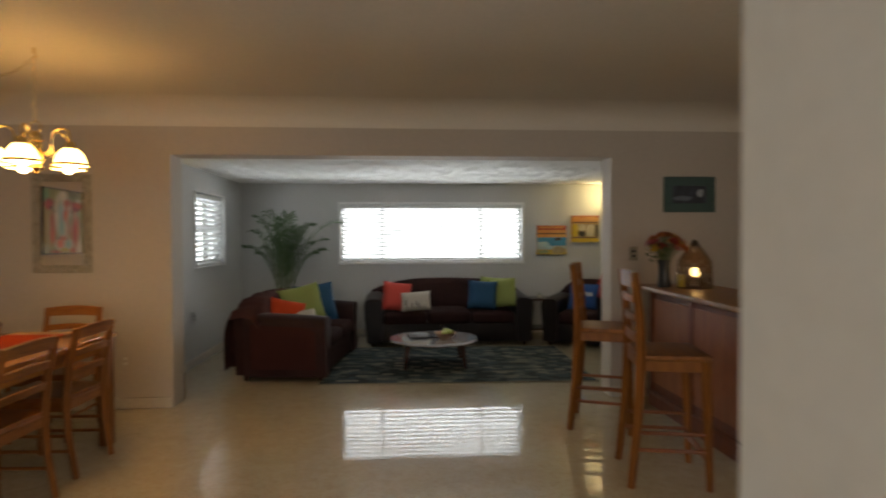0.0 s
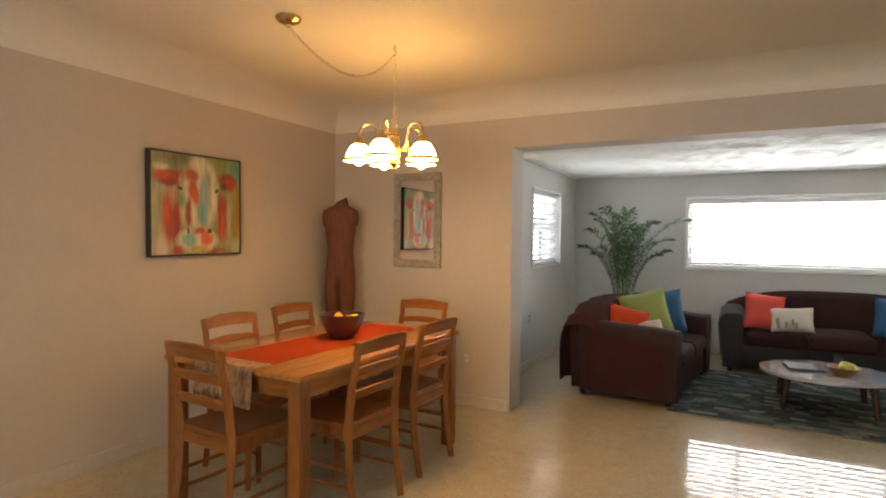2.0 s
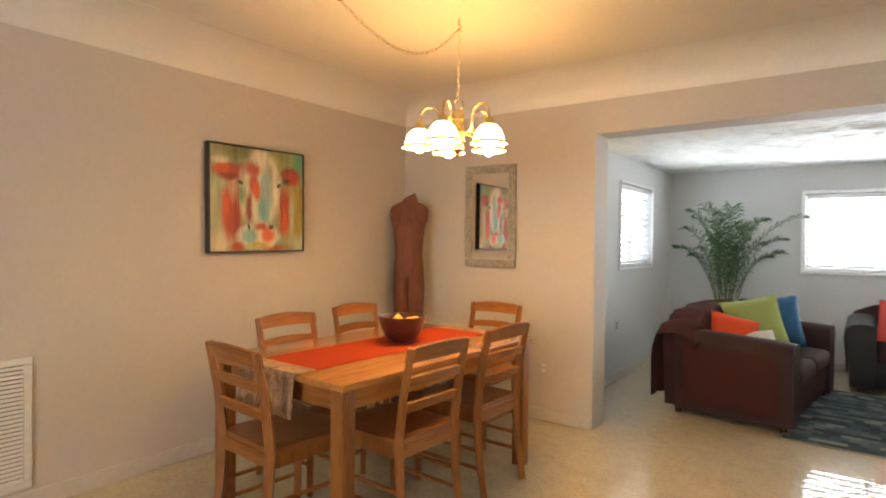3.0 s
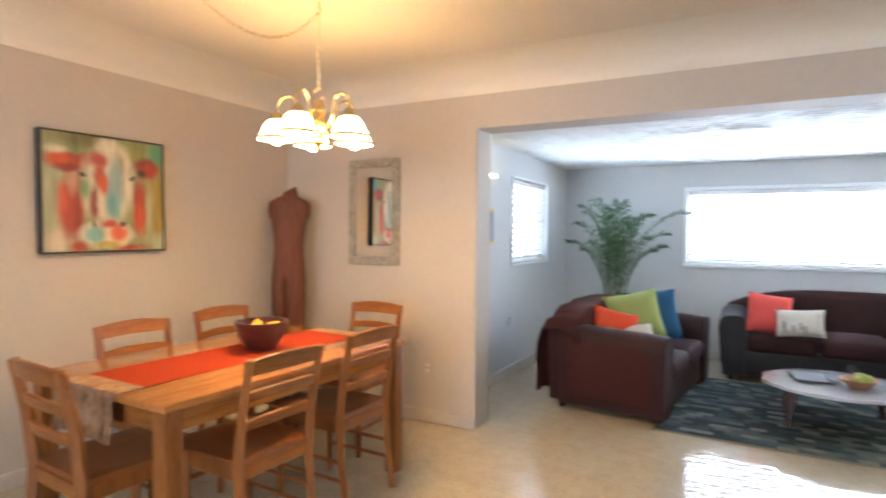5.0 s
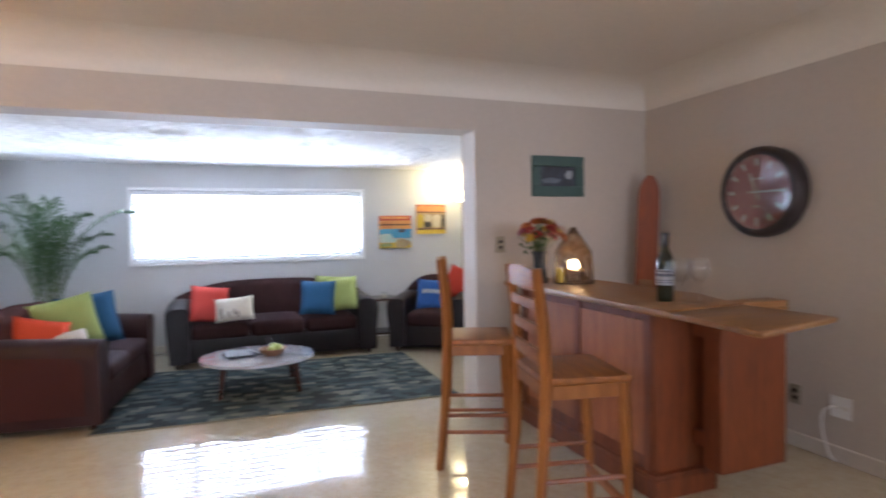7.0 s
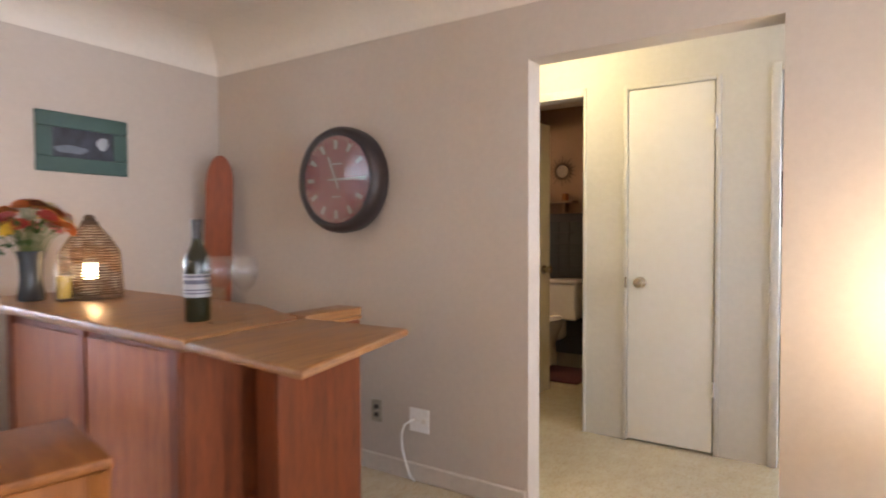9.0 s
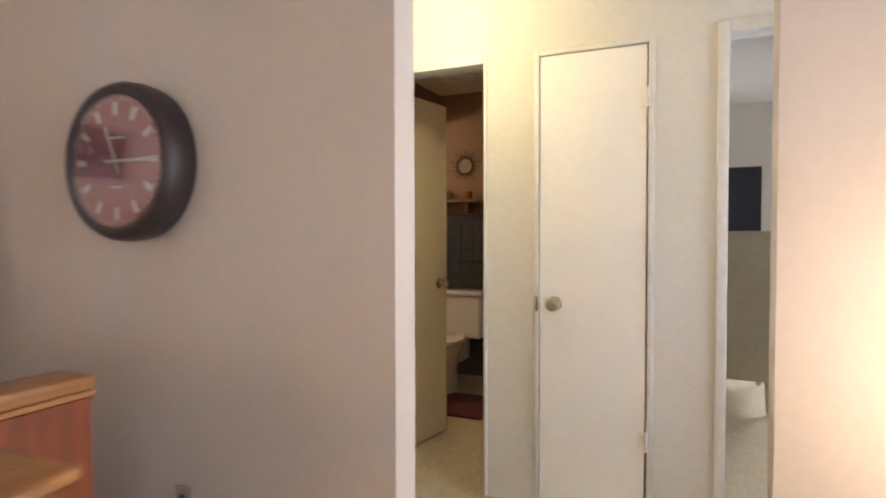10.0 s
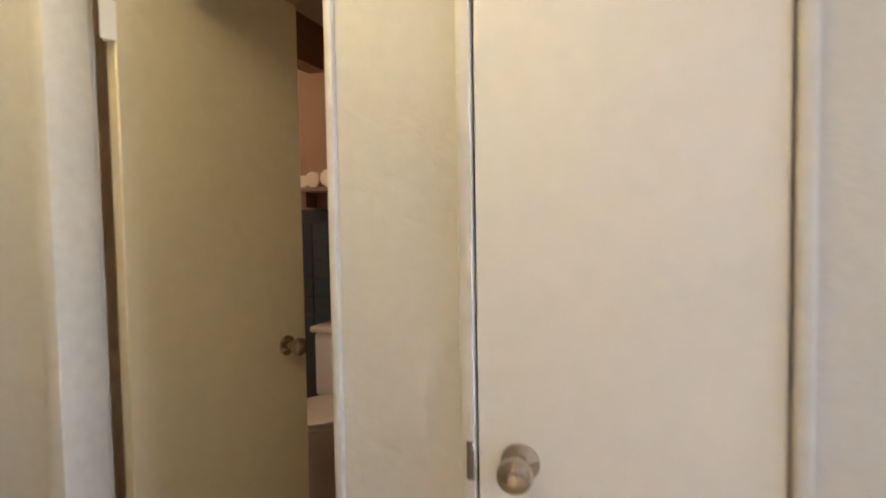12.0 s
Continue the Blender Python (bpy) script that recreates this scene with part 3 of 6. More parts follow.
# chandelier
CH = (-1.437, 3.382)
lamp = thing("chandelier", pose(CH[0], CH[1], CEIL), "brass five-arm chandelier with lit white glass shades", "chandelier")
bm = bmesh.new()
lathe(bm, [(0.01, -0.455), (0.022, -0.462), (0.029, -0.475), (0.027, -0.495), (0.034, -0.5), (0.034, -0.507), (0.026, -0.51), (0.026, -0.6), (0.036, -0.604), (0.036, -0.612), (0.024, -0.62), (0.03, -0.64), (0.03, -0.655), (0.016, -0.668), (0.012, -0.678), (0.016, -0.684), (0.004, -0.69)], 18)
stem = part("stem", bm, M_BRASS, lamp, "turned brass column")
for k in range(6):
    a = radians(60 * k + 10)
    bm = bmesh.new()
    rod(bm, (0.029 * math.cos(a), 0.029 * math.sin(a), -0.602), (0.029 * math.cos(a), 0.029 * math.sin(a), -0.509), 0.006, n=8)
    part("reeding", bm, M_BRASS, stem)
bm = bmesh.new()
for i in range(24):
    a, b = 2 * math.pi * i / 24, 2 * math.pi * (i + 1) / 24
    rod(bm, (0.028 * math.cos(a), 0, -0.43 + 0.03 * math.sin(a)), (0.028 * math.cos(b), 0, -0.43 + 0.03 * math.sin(b)), 0.0035, n=6)
part("ring", bm, M_BRASS, lamp)
bm = bmesh.new()
rod(bm, (0, 0, -0.03), (0, 0, 0.0), 0.006, n=8)
sweep(bm, [(0, 0, -0.03), (0.012, 0, -0.04), (0.008, 0, -0.055), (-0.004, 0, -0.056)], 0.004, n=6)
part("ceiling_hook", bm, M_BRASS, lamp)


def chain(parent, pts):
    link = None
    for i, (p, q) in enumerate(zip(pts, pts[1:])):
        p, q = Vector(p), Vector(q)
        m = Matrix.Translation((p + q) / 2) @ (q - p).to_track_quat("Z", "Y").to_matrix().to_4x4() @ pose(0, 0, 0, 0, 0, 90 * (i % 2) + 20)
        if not link:
            bm = bmesh.new()
            loop = [(0.007 * math.cos(a), 0, 0.019 * math.sin(a)) for a in [2 * math.pi * k / 10 for k in range(11)]]
            sweep(bm, loop, 0.0017, n=4)
            link = part("chain_link", bm, M_BRASS, parent)
            link.matrix_basis = m
        else:
            piece("chain_link", link, m, parent)


CAN = (-1.684 - CH[0], 2.806 - CH[1])
chain(lamp, [(0, 0, -0.05 - 0.0322 * i) for i in range(12)])
n = 24
chain(lamp, [(CAN[0] * i / n, CAN[1] * i / n, -0.045 - 0.17 * 4 * (i / n) * (1 - i / n) * (1 + 0.25 * (1 - 2 * i / n))) for i in range(n + 1)])
bm = bmesh.new()
lathe(bm, [(0.062, 0), (0.064, -0.008), (0.055, -0.022), (0.03, -0.034), (0.012, -0.038), (0.01, -0.05)], 20, (CAN[0], CAN[1], 0))
part("canopy", bm, M_BRASS, lamp)
for k in range(5):
    a = radians(72 * k - 5)
    c, s = math.cos(a), math.sin(a)
    R = 0.193
    bm = bmesh.new()
    arm = [(0.03, -0.56), (0.05, -0.575), (0.072, -0.572), (0.086, -0.55), (0.09, -0.515), (0.093, -0.485), (0.103, -0.458), (0.124, -0.442), (0.15, -0.44), (0.174, -0.452), (0.189, -0.475), (R, -0.5), (R, -0.52)]
    sweep(bm, [(r * c, r * s, z) for r, z in arm], 0.0062, n=8)
    arm_ob = part("arm", bm, M_BRASS, lamp)
    bm = bmesh.new()
    curl = [(0.088 + 0.018 * math.cos(t) * (1 - t / 9), -0.572 + 0.018 * math.sin(t) * (1 - t / 9)) for t in [0.5 * j for j in range(13)]]
    sweep(bm, [(r * c, r * s, z) for r, z in curl], 0.0036, n=6)
    part("scroll", bm, M_BRASS, arm_ob)
    bm = bmesh.new()
    lathe(bm, [(0.01, -0.512), (0.02, -0.518), (0.025, -0.53), (0.025, -0.546), (0.033, -0.552), (0.033, -0.558)], 14, (R * c, R * s, 0))
    part("shade_holder", bm, M_BRASS, lamp)
    bm = bmesh.new()
    lathe(bm, [(0.028, -0.55), (0.044, -0.561), (0.06, -0.583), (0.07, -0.608), (0.076, -0.626), (0.088, -0.642), (0.085, -0.644), (0.073, -0.628), (0.066, -0.608), (0.056, -0.585), (0.042, -0.565), (0.027, -0.554)], 24, (R * c, R * s, 0), cap=False)
    sh = part("shade", bm, M_SHADE, lamp, "glowing bell-shaped glass shade")
    bm = bmesh.new()
    lathe(bm, [(0.0845, -0.631), (0.0865, -0.6325), (0.0935, -0.6415), (0.094, -0.6445), (0.0905, -0.6465), (0.0885, -0.643), (0.0845, -0.637)], 28, (R * c, R * s, 0), cap=False)
    part("shade_rim", bm, M_BRASS, sh, "flared brass rim")
    bm = bmesh.new()
    lathe(bm, [(0.006, -0.585), (0.02, -0.6), (0.029, -0.632), (0.026, -0.655), (0.012, -0.667), (0.002, -0.669)], 12, (R * c, R * s, 0))
    part("bulb", bm, M_BULB, lamp, "glowing bulb")

# carved torso in the corner, one plain shape
bm = bmesh.new()
prof = [(0.0, 0.12, 0.1), (0.04, 0.122, 0.1), (0.05, 0.1, 0.085), (0.3, 0.104, 0.087), (0.45, 0.107, 0.088), (0.6, 0.11, 0.09), (0.75, 0.115, 0.093), (0.86, 0.12, 0.097), (0.93, 0.119, 0.097), (1.0, 0.116, 0.095), (1.1, 0.107, 0.088),
        (1.18, 0.103, 0.086), (1.27, 0.11, 0.09), (1.34, 0.12, 0.095), (1.38, 0.126, 0.095), (1.39, 0.139, 0.088), (1.43, 0.147, 0.083), (1.48, 0.147, 0.077), (1.507, 0.138, 0.07), (1.525, 0.105, 0.062), (1.545, 0.066, 0.054), (1.565, 0.052, 0.05), (1.585, 0.048, 0.046)]
N = 64
rings = []
for z, a, b in prof:
    ring = []
    for i in range(N):
        t = 2 * math.pi * i / N
        ct, st = math.cos(t), math.sin(t)
        px, py = a * math.copysign(abs(ct) ** 0.7, ct), b * math.copysign(abs(st) ** 0.85, st)
        if 0.2 < z < 0.94 and abs(px) < 0.012:
            py *= 0.55
        ring.append(bm.verts.new((px, py, z + (0.03 * ct if z > 1.56 else 0))))
    rings.append(ring)
for a, b in zip(rings, rings[1:]):
    for i in range(N):
        bm.faces.new((a[i], a[(i + 1) % N], b[(i + 1) % N], b[i]))
bm.faces.new(rings[0][::-1])
bm.faces.new(rings[-1])
torso = tagged(part("carved_torso", bm, M_TORSO, sharp=60), "dark carved wooden torso sculpture standing in the corner", "sculpture")
torso.matrix_basis = pose(-2.6, 4.42, 0, 0, 0, 28)


def frame_bars(bm, w, h, t, d, bev=0.004):
    """A picture frame in the plane x, z; the wall behind is at y = 0 and the front at y = -d."""
    for b in ((-w / 2, w / 2, -d, 0, -h / 2, -h / 2 + t), (-w / 2, w / 2, -d, 0, h / 2 - t, h / 2), (-w / 2, -w / 2 + t, -d, 0, -h / 2 + t, h / 2 - t), (w / 2 - t, w / 2, -d, 0, -h / 2 + t, h / 2 - t)):
        box(bm, *b, bev=bev)


mirror = thing("wall_mirror", pose(-2.023, Y1 - 0.002, 1.434), "upright wall mirror in a carved silver frame", "mirror")
bm = bmesh.new()
frame_bars(bm, 0.434, 0.754, 0.06, 0.022)
part("mirror_frame", bm, M_SILVER, mirror, "ornate carved silver-grey frame")
bm = bmesh.new()
box(bm, -0.158, 0.158, -0.012, -0.004, -0.318, 0.318)
part("mirror_glass", bm, M_MIRROR, mirror)

# painting on the west wall, broad patches of colour
def paint(name, c, c2=None):
    return material(name, c, rough=0.55, second=c2 or tuple(x * 0.6 for x in c), scale=9, fine=45, bump=0.25, stretch=(1, 1, 0.4))


P_CREAM, P_GREEN = paint("paint_cream", (0.6, 0.52, 0.36), (0.48, 0.4, 0.25)), paint("paint_green", (0.16, 0.26, 0.13), (0.3, 0.3, 0.15))
P_DARK = paint("paint_dark", (0.06, 0.045, 0.03))


def patch(parent, pts, depth, mat, name="paint_patch"):
    """A brushed patch: outline in x, z on the canvas face."""
    bm = bmesh.new()
    k = len(pts)
    fine = []
    for i in range(k):
        p0, p1, p2, p3 = [Vector(pts[(i + j) % k]) for j in (-1, 0, 1, 2)]
        for s in (0, 0.25, 0.5, 0.75):
            q = 0.5 * (2 * p1 + (p2 - p0) * s + (2 * p0 - 5 * p1 + 4 * p2 - p3) * s * s + (3 * p1 - p0 - 3 * p2 + p3) * s ** 3)
            fine.append(q + Vector((random.uniform(-0.003, 0.003), random.uniform(-0.003, 0.003))))
    a = [bm.verts.new((p.x, -depth, p.y)) for p in fine]
    b = [bm.verts.new((p.x, -depth - 0.0012, p.y)) for p in fine]
    bm.faces.new(b)
    for i in range(len(a)):
        bm.faces.new((a[i], a[(i + 1) % len(a)], b[(i + 1) % len(a)], b[i]))
    return part(name, bm, mat, parent)


def abstract_paint():
    """Blended patches of colour, brushed wet in wet."""
    m = material("abstract_paint", (0.3, 0.31, 0.15), rough=0.5, second=(0.16, 0.2, 0.09), scale=7, fine=55, bump=0.2, stretch=(1, 1, 0.35))
    nt = m.node_tree
    n, l = nt.nodes, nt.links
    b = n["Principled BSDF"]
    colour = b.inputs["Base Color"].links[0].from_socket
    co, st, ns = n.new("ShaderNodeTexCoord"), n.new("ShaderNodeMapping"), n.new("ShaderNodeTexNoise")
    st.inputs["Scale"].default_value = (1, 1, 0.45)
    ns.inputs["Scale"].default_value, ns.inputs["Detail"].default_value = 17, 5
    l.new(co.outputs["Object"], st.inputs[0])
    l.new(st.outputs[0], ns.inputs["Vector"])
    off, sm = n.new("ShaderNodeVectorMath"), n.new("ShaderNodeVectorMath")
    off.operation = sm.operation = 'MULTIPLY_ADD'
    off.inputs[1].default_value, off.inputs[2].default_value = (0.045, 0, 0.045), (-0.0225, 0, -0.0225)
    l.new(ns.outputs["Color"], off.inputs[0])
    sm.inputs[1].default_value = (1, 1, 1)
    l.new(off.outputs[0], sm.inputs[0])
    l.new(co.outputs["Object"], sm.inputs[2])
    red, rust, teal, olive, green, ink = (0.42, 0.045, 0.025), (0.66, 0.1, 0.03), (0.19, 0.4, 0.39), (0.33, 0.23, 0.035), (0.11, 0.27, 0.11), (0.04, 0.03, 0.025)
    dark, sage, white, brick, slate = (0.16, 0.15, 0.06), (0.4, 0.4, 0.25), (0.68, 0.6, 0.45), (0.25, 0.03, 0.025), (0.24, 0.36, 0.37)
    ground = [(-0.1, 0.29, 0.16, 0.04, dark, 0.5), (0.16, 0.25, 0.13, 0.07, (0.26, 0.28, 0.08), 0.6), (0.31, 0.24, 0.07, 0.1, (0.12, 0.33, 0.19), 0.6), (-0.3, 0.0, 0.09, 0.28, sage, 0.5), (-0.27, -0.26, 0.11, 0.07, (0.55, 0.46, 0.33), 0.5),
              (0.28, -0.1, 0.09, 0.26, olive, 0.4), (0.25, -0.08, 0.025, 0.18, sage, 0.6), (0.3, -0.27, 0.08, 0.06, sage, 0.6), (-0.27, 0.225, 0.06, 0.025, white, 0.6)]
    body = [(-0.2, -0.08, 0.075, 0.17, red, 0.35), (-0.19, 0.09, 0.03, 0.1, (0.55, 0.3, 0.2), 0.5), (-0.235, -0.06, 0.02, 0.1, rust, 0.6), (-0.16, -0.15, 0.03, 0.12, brick, 0.5), (0.19, -0.07, 0.042, 0.17, red, 0.35), (0.175, -0.12, 0.022, 0.09, rust, 0.5)]
    ears = [(-0.2, 0.165, 0.115, 0.052, red, 0.3), (-0.26, 0.18, 0.06, 0.035, rust, 0.5), (-0.2, 0.13, 0.08, 0.025, brick, 0.5), (-0.1, 0.185, 0.06, 0.04, (0.33, 0.08, 0.05), 0.4), (0.225, 0.175, 0.075, 0.055, brick, 0.3), (0.25, 0.15, 0.06, 0.05, red, 0.4), (0.2, 0.13, 0.03, 0.025, ink, 0.7)]
    face = [(0.005, 0.05, 0.155, 0.22, white, 0.25), (-0.05, 0.19, 0.055, 0.045, red, 0.5), (0.01, 0.27, 0.075, 0.05, white, 0.5), (0.1, 0.2, 0.035, 0.075, white, 0.5), (0.075, 0.17, 0.022, 0.06, olive, 0.5), (0.045, 0.05, 0.05, 0.16, slate, 0.35),
            (0.03, -0.07, 0.05, 0.08, teal, 0.4), (-0.045, 0.1, 0.035, 0.07, red, 0.4), (-0.02, 0.05, 0.03, 0.06, rust, 0.4), (-0.075, -0.05, 0.026, 0.1, brick, 0.4), (-0.122, 0.02, 0.022, 0.06, green, 0.5), (-0.045, -0.03, 0.016, 0.05, white, 0.6)]
    muzzle = [(-0.005, -0.225, 0.155, 0.085, white, 0.2), (-0.075, -0.225, 0.058, 0.055, teal, 0.4), (0.06, -0.215, 0.05, 0.055, rust, 0.4), (0.01, -0.165, 0.05, 0.025, red, 0.5), (-0.005, -0.283, 0.1, 0.02, (0.45, 0.36, 0.07), 0.4), (-0.16, -0.29, 0.05, 0.03, red, 0.5), (0.13, -0.3, 0.09, 0.015, red, 0.6)]
    marks = [(-0.137, 0.1, 0.02, 0.014, ink, 0.4), (0.147, 0.1, 0.017, 0.014, ink, 0.4), (-0.078, -0.167, 0.011, 0.022, ink, 0.4), (0.083, -0.16, 0.014, 0.014, ink, 0.4), (0.165, -0.06, 0.006, 0.14, brick, 0.6), (-0.15, 0.02, 0.005, 0.1, brick, 0.6)]
    blobs = ground + body + ears + face + muzzle + marks
    for cx, cz, rx, rz, c, soft in blobs:
        mp, ln, mr, mx = n.new("ShaderNodeMapping"), n.new("ShaderNodeVectorMath"), n.new("ShaderNodeMapRange"), n.new("ShaderNodeMix")
        mp.inputs["Scale"].default_value, mp.inputs["Location"].default_value = (1 / rx, 0, 1 / rz), (-cx / rx, 0, -cz / rz)
        ln.operation, mx.data_type = 'LENGTH', 'RGBA'
        l.new(sm.outputs[0], mp.inputs[0])
        l.new(mp.outputs[0], ln.inputs[0])
        mr.inputs[1].default_value, mr.inputs[2].default_value, mr.inputs[3].default_value, mr.inputs[4].default_value = 1 - soft, 1 + soft * 0.6, 0.92, 0
        l.new(ln.outputs["Value"], mr.inputs[0])
        l.new(mr.outputs[0], mx.inputs[0])
        l.new(colour, mx.inputs[6])
        mx.inputs[7].default_value = (*c, 1)
        colour = mx.outputs[2]
    brush, drag, tone, mul = n.new("ShaderNodeTexNoise"), n.new("ShaderNodeMapping"), n.new("ShaderNodeMapRange"), n.new("ShaderNodeMix")
    drag.inputs["Scale"].default_value, drag.inputs["Rotation"].default_value = (1, 1, 0.16), (0, radians(12), 0)
    brush.inputs["Scale"].default_value, brush.inputs["Detail"].default_value = 34, 6
    l.new(co.outputs["Object"], drag.inputs[0])
    l.new(drag.outputs[0], brush.inputs["Vector"])
    tone.inputs[1].default_value, tone.inputs[2].default_value, tone.inputs[3].default_value, tone.inputs[4].default_value = 0.3, 0.7, 0.68, 1.12
    l.new(brush.outputs[0], tone.inputs[0])
    mul.data_type, mul.blend_type, mul.inputs[0].default_value = 'RGBA', 'MULTIPLY', 1.0
    l.new(colour, mul.inputs[6])
    l.new(tone.outputs[0], mul.inputs[7])
    l.new(mul.outputs[2], b.inputs["Base Color"])
    return m


art = thing("painting", pose(X0 + 0.002, 3.22, 1.488, 0, -0.6, 90), "square canvas painting in bold red, teal and olive patches", "painting")
bm = bmesh.new()
frame_bars(bm, 0.694, 0.645, 0.01, 0.045, 0.002)
part("picture_frame", bm, M_BLACK, art, "thin black frame")
bm = bmesh.new()
box(bm, -0.337, 0.337, -0.038, -0.004, -0.3125, 0.3125)
part("canvas", bm, abstract_paint(), art, "blended brushwork in red, teal, cream and olive")
def outlet(m, label, mat=None, two=False, kind="outlet"):
    o = thing("wall_outlet" if kind == "outlet" else "light_switch", m, label, kind)
    w = 0.115 if two else 0.07
    bm = bmesh.new()
    box(bm, -w / 2, w / 2, -0.006, 0, -0.0575, 0.0575, 0.002)
    part("plate", bm, mat or M_PLATE, o)
    holes = ((-0.028, 0), (0.028, 0)) if two else ((0, -0.02), (0, 0.02))
    for x, z in holes:
        bm = bmesh.new()
        box(bm, x - 0.014, x + 0.014, -0.0085, -0.006, z - 0.011, z + 0.011, 0.001)
        part("socket", bm, M_TRIM if two or mat is M_WALL else (M_DARKHOLE if kind == "outlet" else M_BLACK), o)
    bm = bmesh.new()
    rod(bm, (0, -0.0075, 0), (0, -0.0055, 0), 0.0035, n=8)
    part("screw", bm, M_SILVER, o)
    return o


outlet(pose(-1.574, Y1, 0.37), "cream wall outlet by the opening", M_WALL)
outlet(pose(LX0, 6.15, 0.5, 0, 0, 90), "grey wall outlet in the living room", M_LIVWALL)
# return air grille on the west wall
grille = thing("air_grille", pose(X0 + 0.001, 1.762, 0.4, 0, 0, 90), "painted louvred return air grille in the wall", "vent")
bm = bmesh.new()
frame_bars(bm, 0.52, 0.6, 0.035, 0.012)
part("grille_frame", bm, M_TRIM, grille)
bm = bmesh.new()
box(bm, -0.225, 0.225, -0.003, 0.0, -0.265, 0.265)
part("backing", bm, M_DARKHOLE, grille)
bm = bmesh.new()
box(bm, -0.2245, 0.2245, -0.001, 0.001, -0.008, 0.008)
louvre = part("louvre", bm, M_TRIM, grille)
louvre.matrix_basis = pose(0, -0.0085, -0.255, -35, 0, 0)
for i in range(1, 27):
    piece("louvre", louvre, pose(0, -0.0085, -0.255 + 0.0196 * i, -35, 0, 0), grille)


# ---- things: living room ----
M_THIN = thin_glass("thin_clear_glass", 0.035)
M_LEATHER = material("dark_leather", (0.014, 0.009, 0.0095), rough=0.42, second=(0.009, 0.006, 0.007), scale=6, fine=150, bump=0.12)
M_OXBLOOD = material("red_brown_leather", (0.036, 0.0135, 0.012), rough=0.5, second=(0.024, 0.009, 0.009), scale=6, fine=150, bump=0.12)
M_SUEDE = material("brown_suede", (0.054, 0.018, 0.016), rough=0.88, second=(0.048, 0.016, 0.014), scale=7, fine=130, bump=0.12)
M_CUSHION = material("dark_brown_suede", (0.04, 0.018, 0.017), rough=0.9, second=(0.028, 0.013, 0.013), scale=7, fine=130, bump=0.12)
M_THROW = material("throw_cloth", (0.075, 0.024, 0.018), rough=0.92, second=(0.045, 0.016, 0.014), scale=10, fine=180, bump=0.3)
M_CORAL = material("coral_cloth", (0.55, 0.075, 0.06), rough=0.85, scale=5, fine=200, bump=0.15)
M_ORANGE = material("orange_cloth", (0.58, 0.07, 0.025), rough=0.85, scale=5, fine=200, bump=0.15)
M_LIME = material("lime_cloth", (0.3, 0.35, 0.115), rough=0.85, scale=5, fine=200, bump=0.15)
M_BLUE = material("blue_cloth", (0.03, 0.095, 0.19), rough=0.85, scale=5, fine=200, bump=0.15)
M_ROYAL = material("royal_blue_cloth", (0.035, 0.1, 0.29), rough=0.8, scale=5, fine=200, bump=0.12)
M_REDC = material("red_cloth", (0.4, 0.04, 0.02), rough=0.85, scale=5, fine=200, bump=0.15)
M_PRINT = material("printed_linen", (0.6, 0.56, 0.48), rough=0.9, second=(0.52, 0.48, 0.4), scale=12, fine=200, bump=0.15)
M_PRINTINK = material("linen_print", (0.27, 0.23, 0.2), rough=0.9, scale=12, fine=200, bump=0.1)
for m in (M_PINE, M_PINE_X):
    m.node_tree.nodes["Principled BSDF"].inputs["Specular IOR Level"].default_value = 0.28
for m in (M_SUEDE, M_CUSHION, M_THROW, M_CORAL, M_ORANGE, M_LIME, M_BLUE, M_ROYAL, M_REDC, M_PRINT, M_RUNNER):
    m.node_tree.nodes["Principled BSDF"].inputs["Specular IOR Level"].default_value = 0.12
M_OXBLOOD.node_tree.nodes["Principled BSDF"].inputs["Specular IOR Level"].default_value = 0.2
M_LEATHER.node_tree.nodes["Principled BSDF"].inputs["Specular IOR Level"].default_value = 0.24
M_WALNUT = wood("dark_walnut", (0.055, 0.021, 0.014), (0.032, 0.013, 0.009), rough=0.25, along="x", coat=0.4)
# Pale blue-grey stands in for the window's reflection on brown wood.
M_TABLETOP = wood("tabletop_window_glare", (0.47, 0.47, 0.5), (0.4, 0.4, 0.43), rough=0.1, along="x", coat=1.0)


def padded(bm, x0, x1, y0, y1, z0, z1, r=0.06, puff=0.0):
    """An upholstered block with well rounded edges and a slight crown on top."""
    tmp = bmesh.new()
    box(tmp, x0, x1, y0, y1, z0, z1, r, 4)
    bmesh.ops.subdivide_edges(tmp, edges=[e for e in tmp.edges if e.calc_length() > 0.2], cuts=4, use_grid_fill=True)
    for v in tmp.verts:
        fx, fy = (v.co.x - x0) / (x1 - x0), (v.co.y - y0) / (y1 - y0)
        if v.co.z > (z0 + z1) / 2:
            v.co.z += puff * 16 * fx * (1 - fx) * fy * (1 - fy)
    me = bpy.data.meshes.new("tmp")
    tmp.to_mesh(me)
    tmp.free()
    bm.from_mesh(me)
    bpy.data.meshes.remove(me)


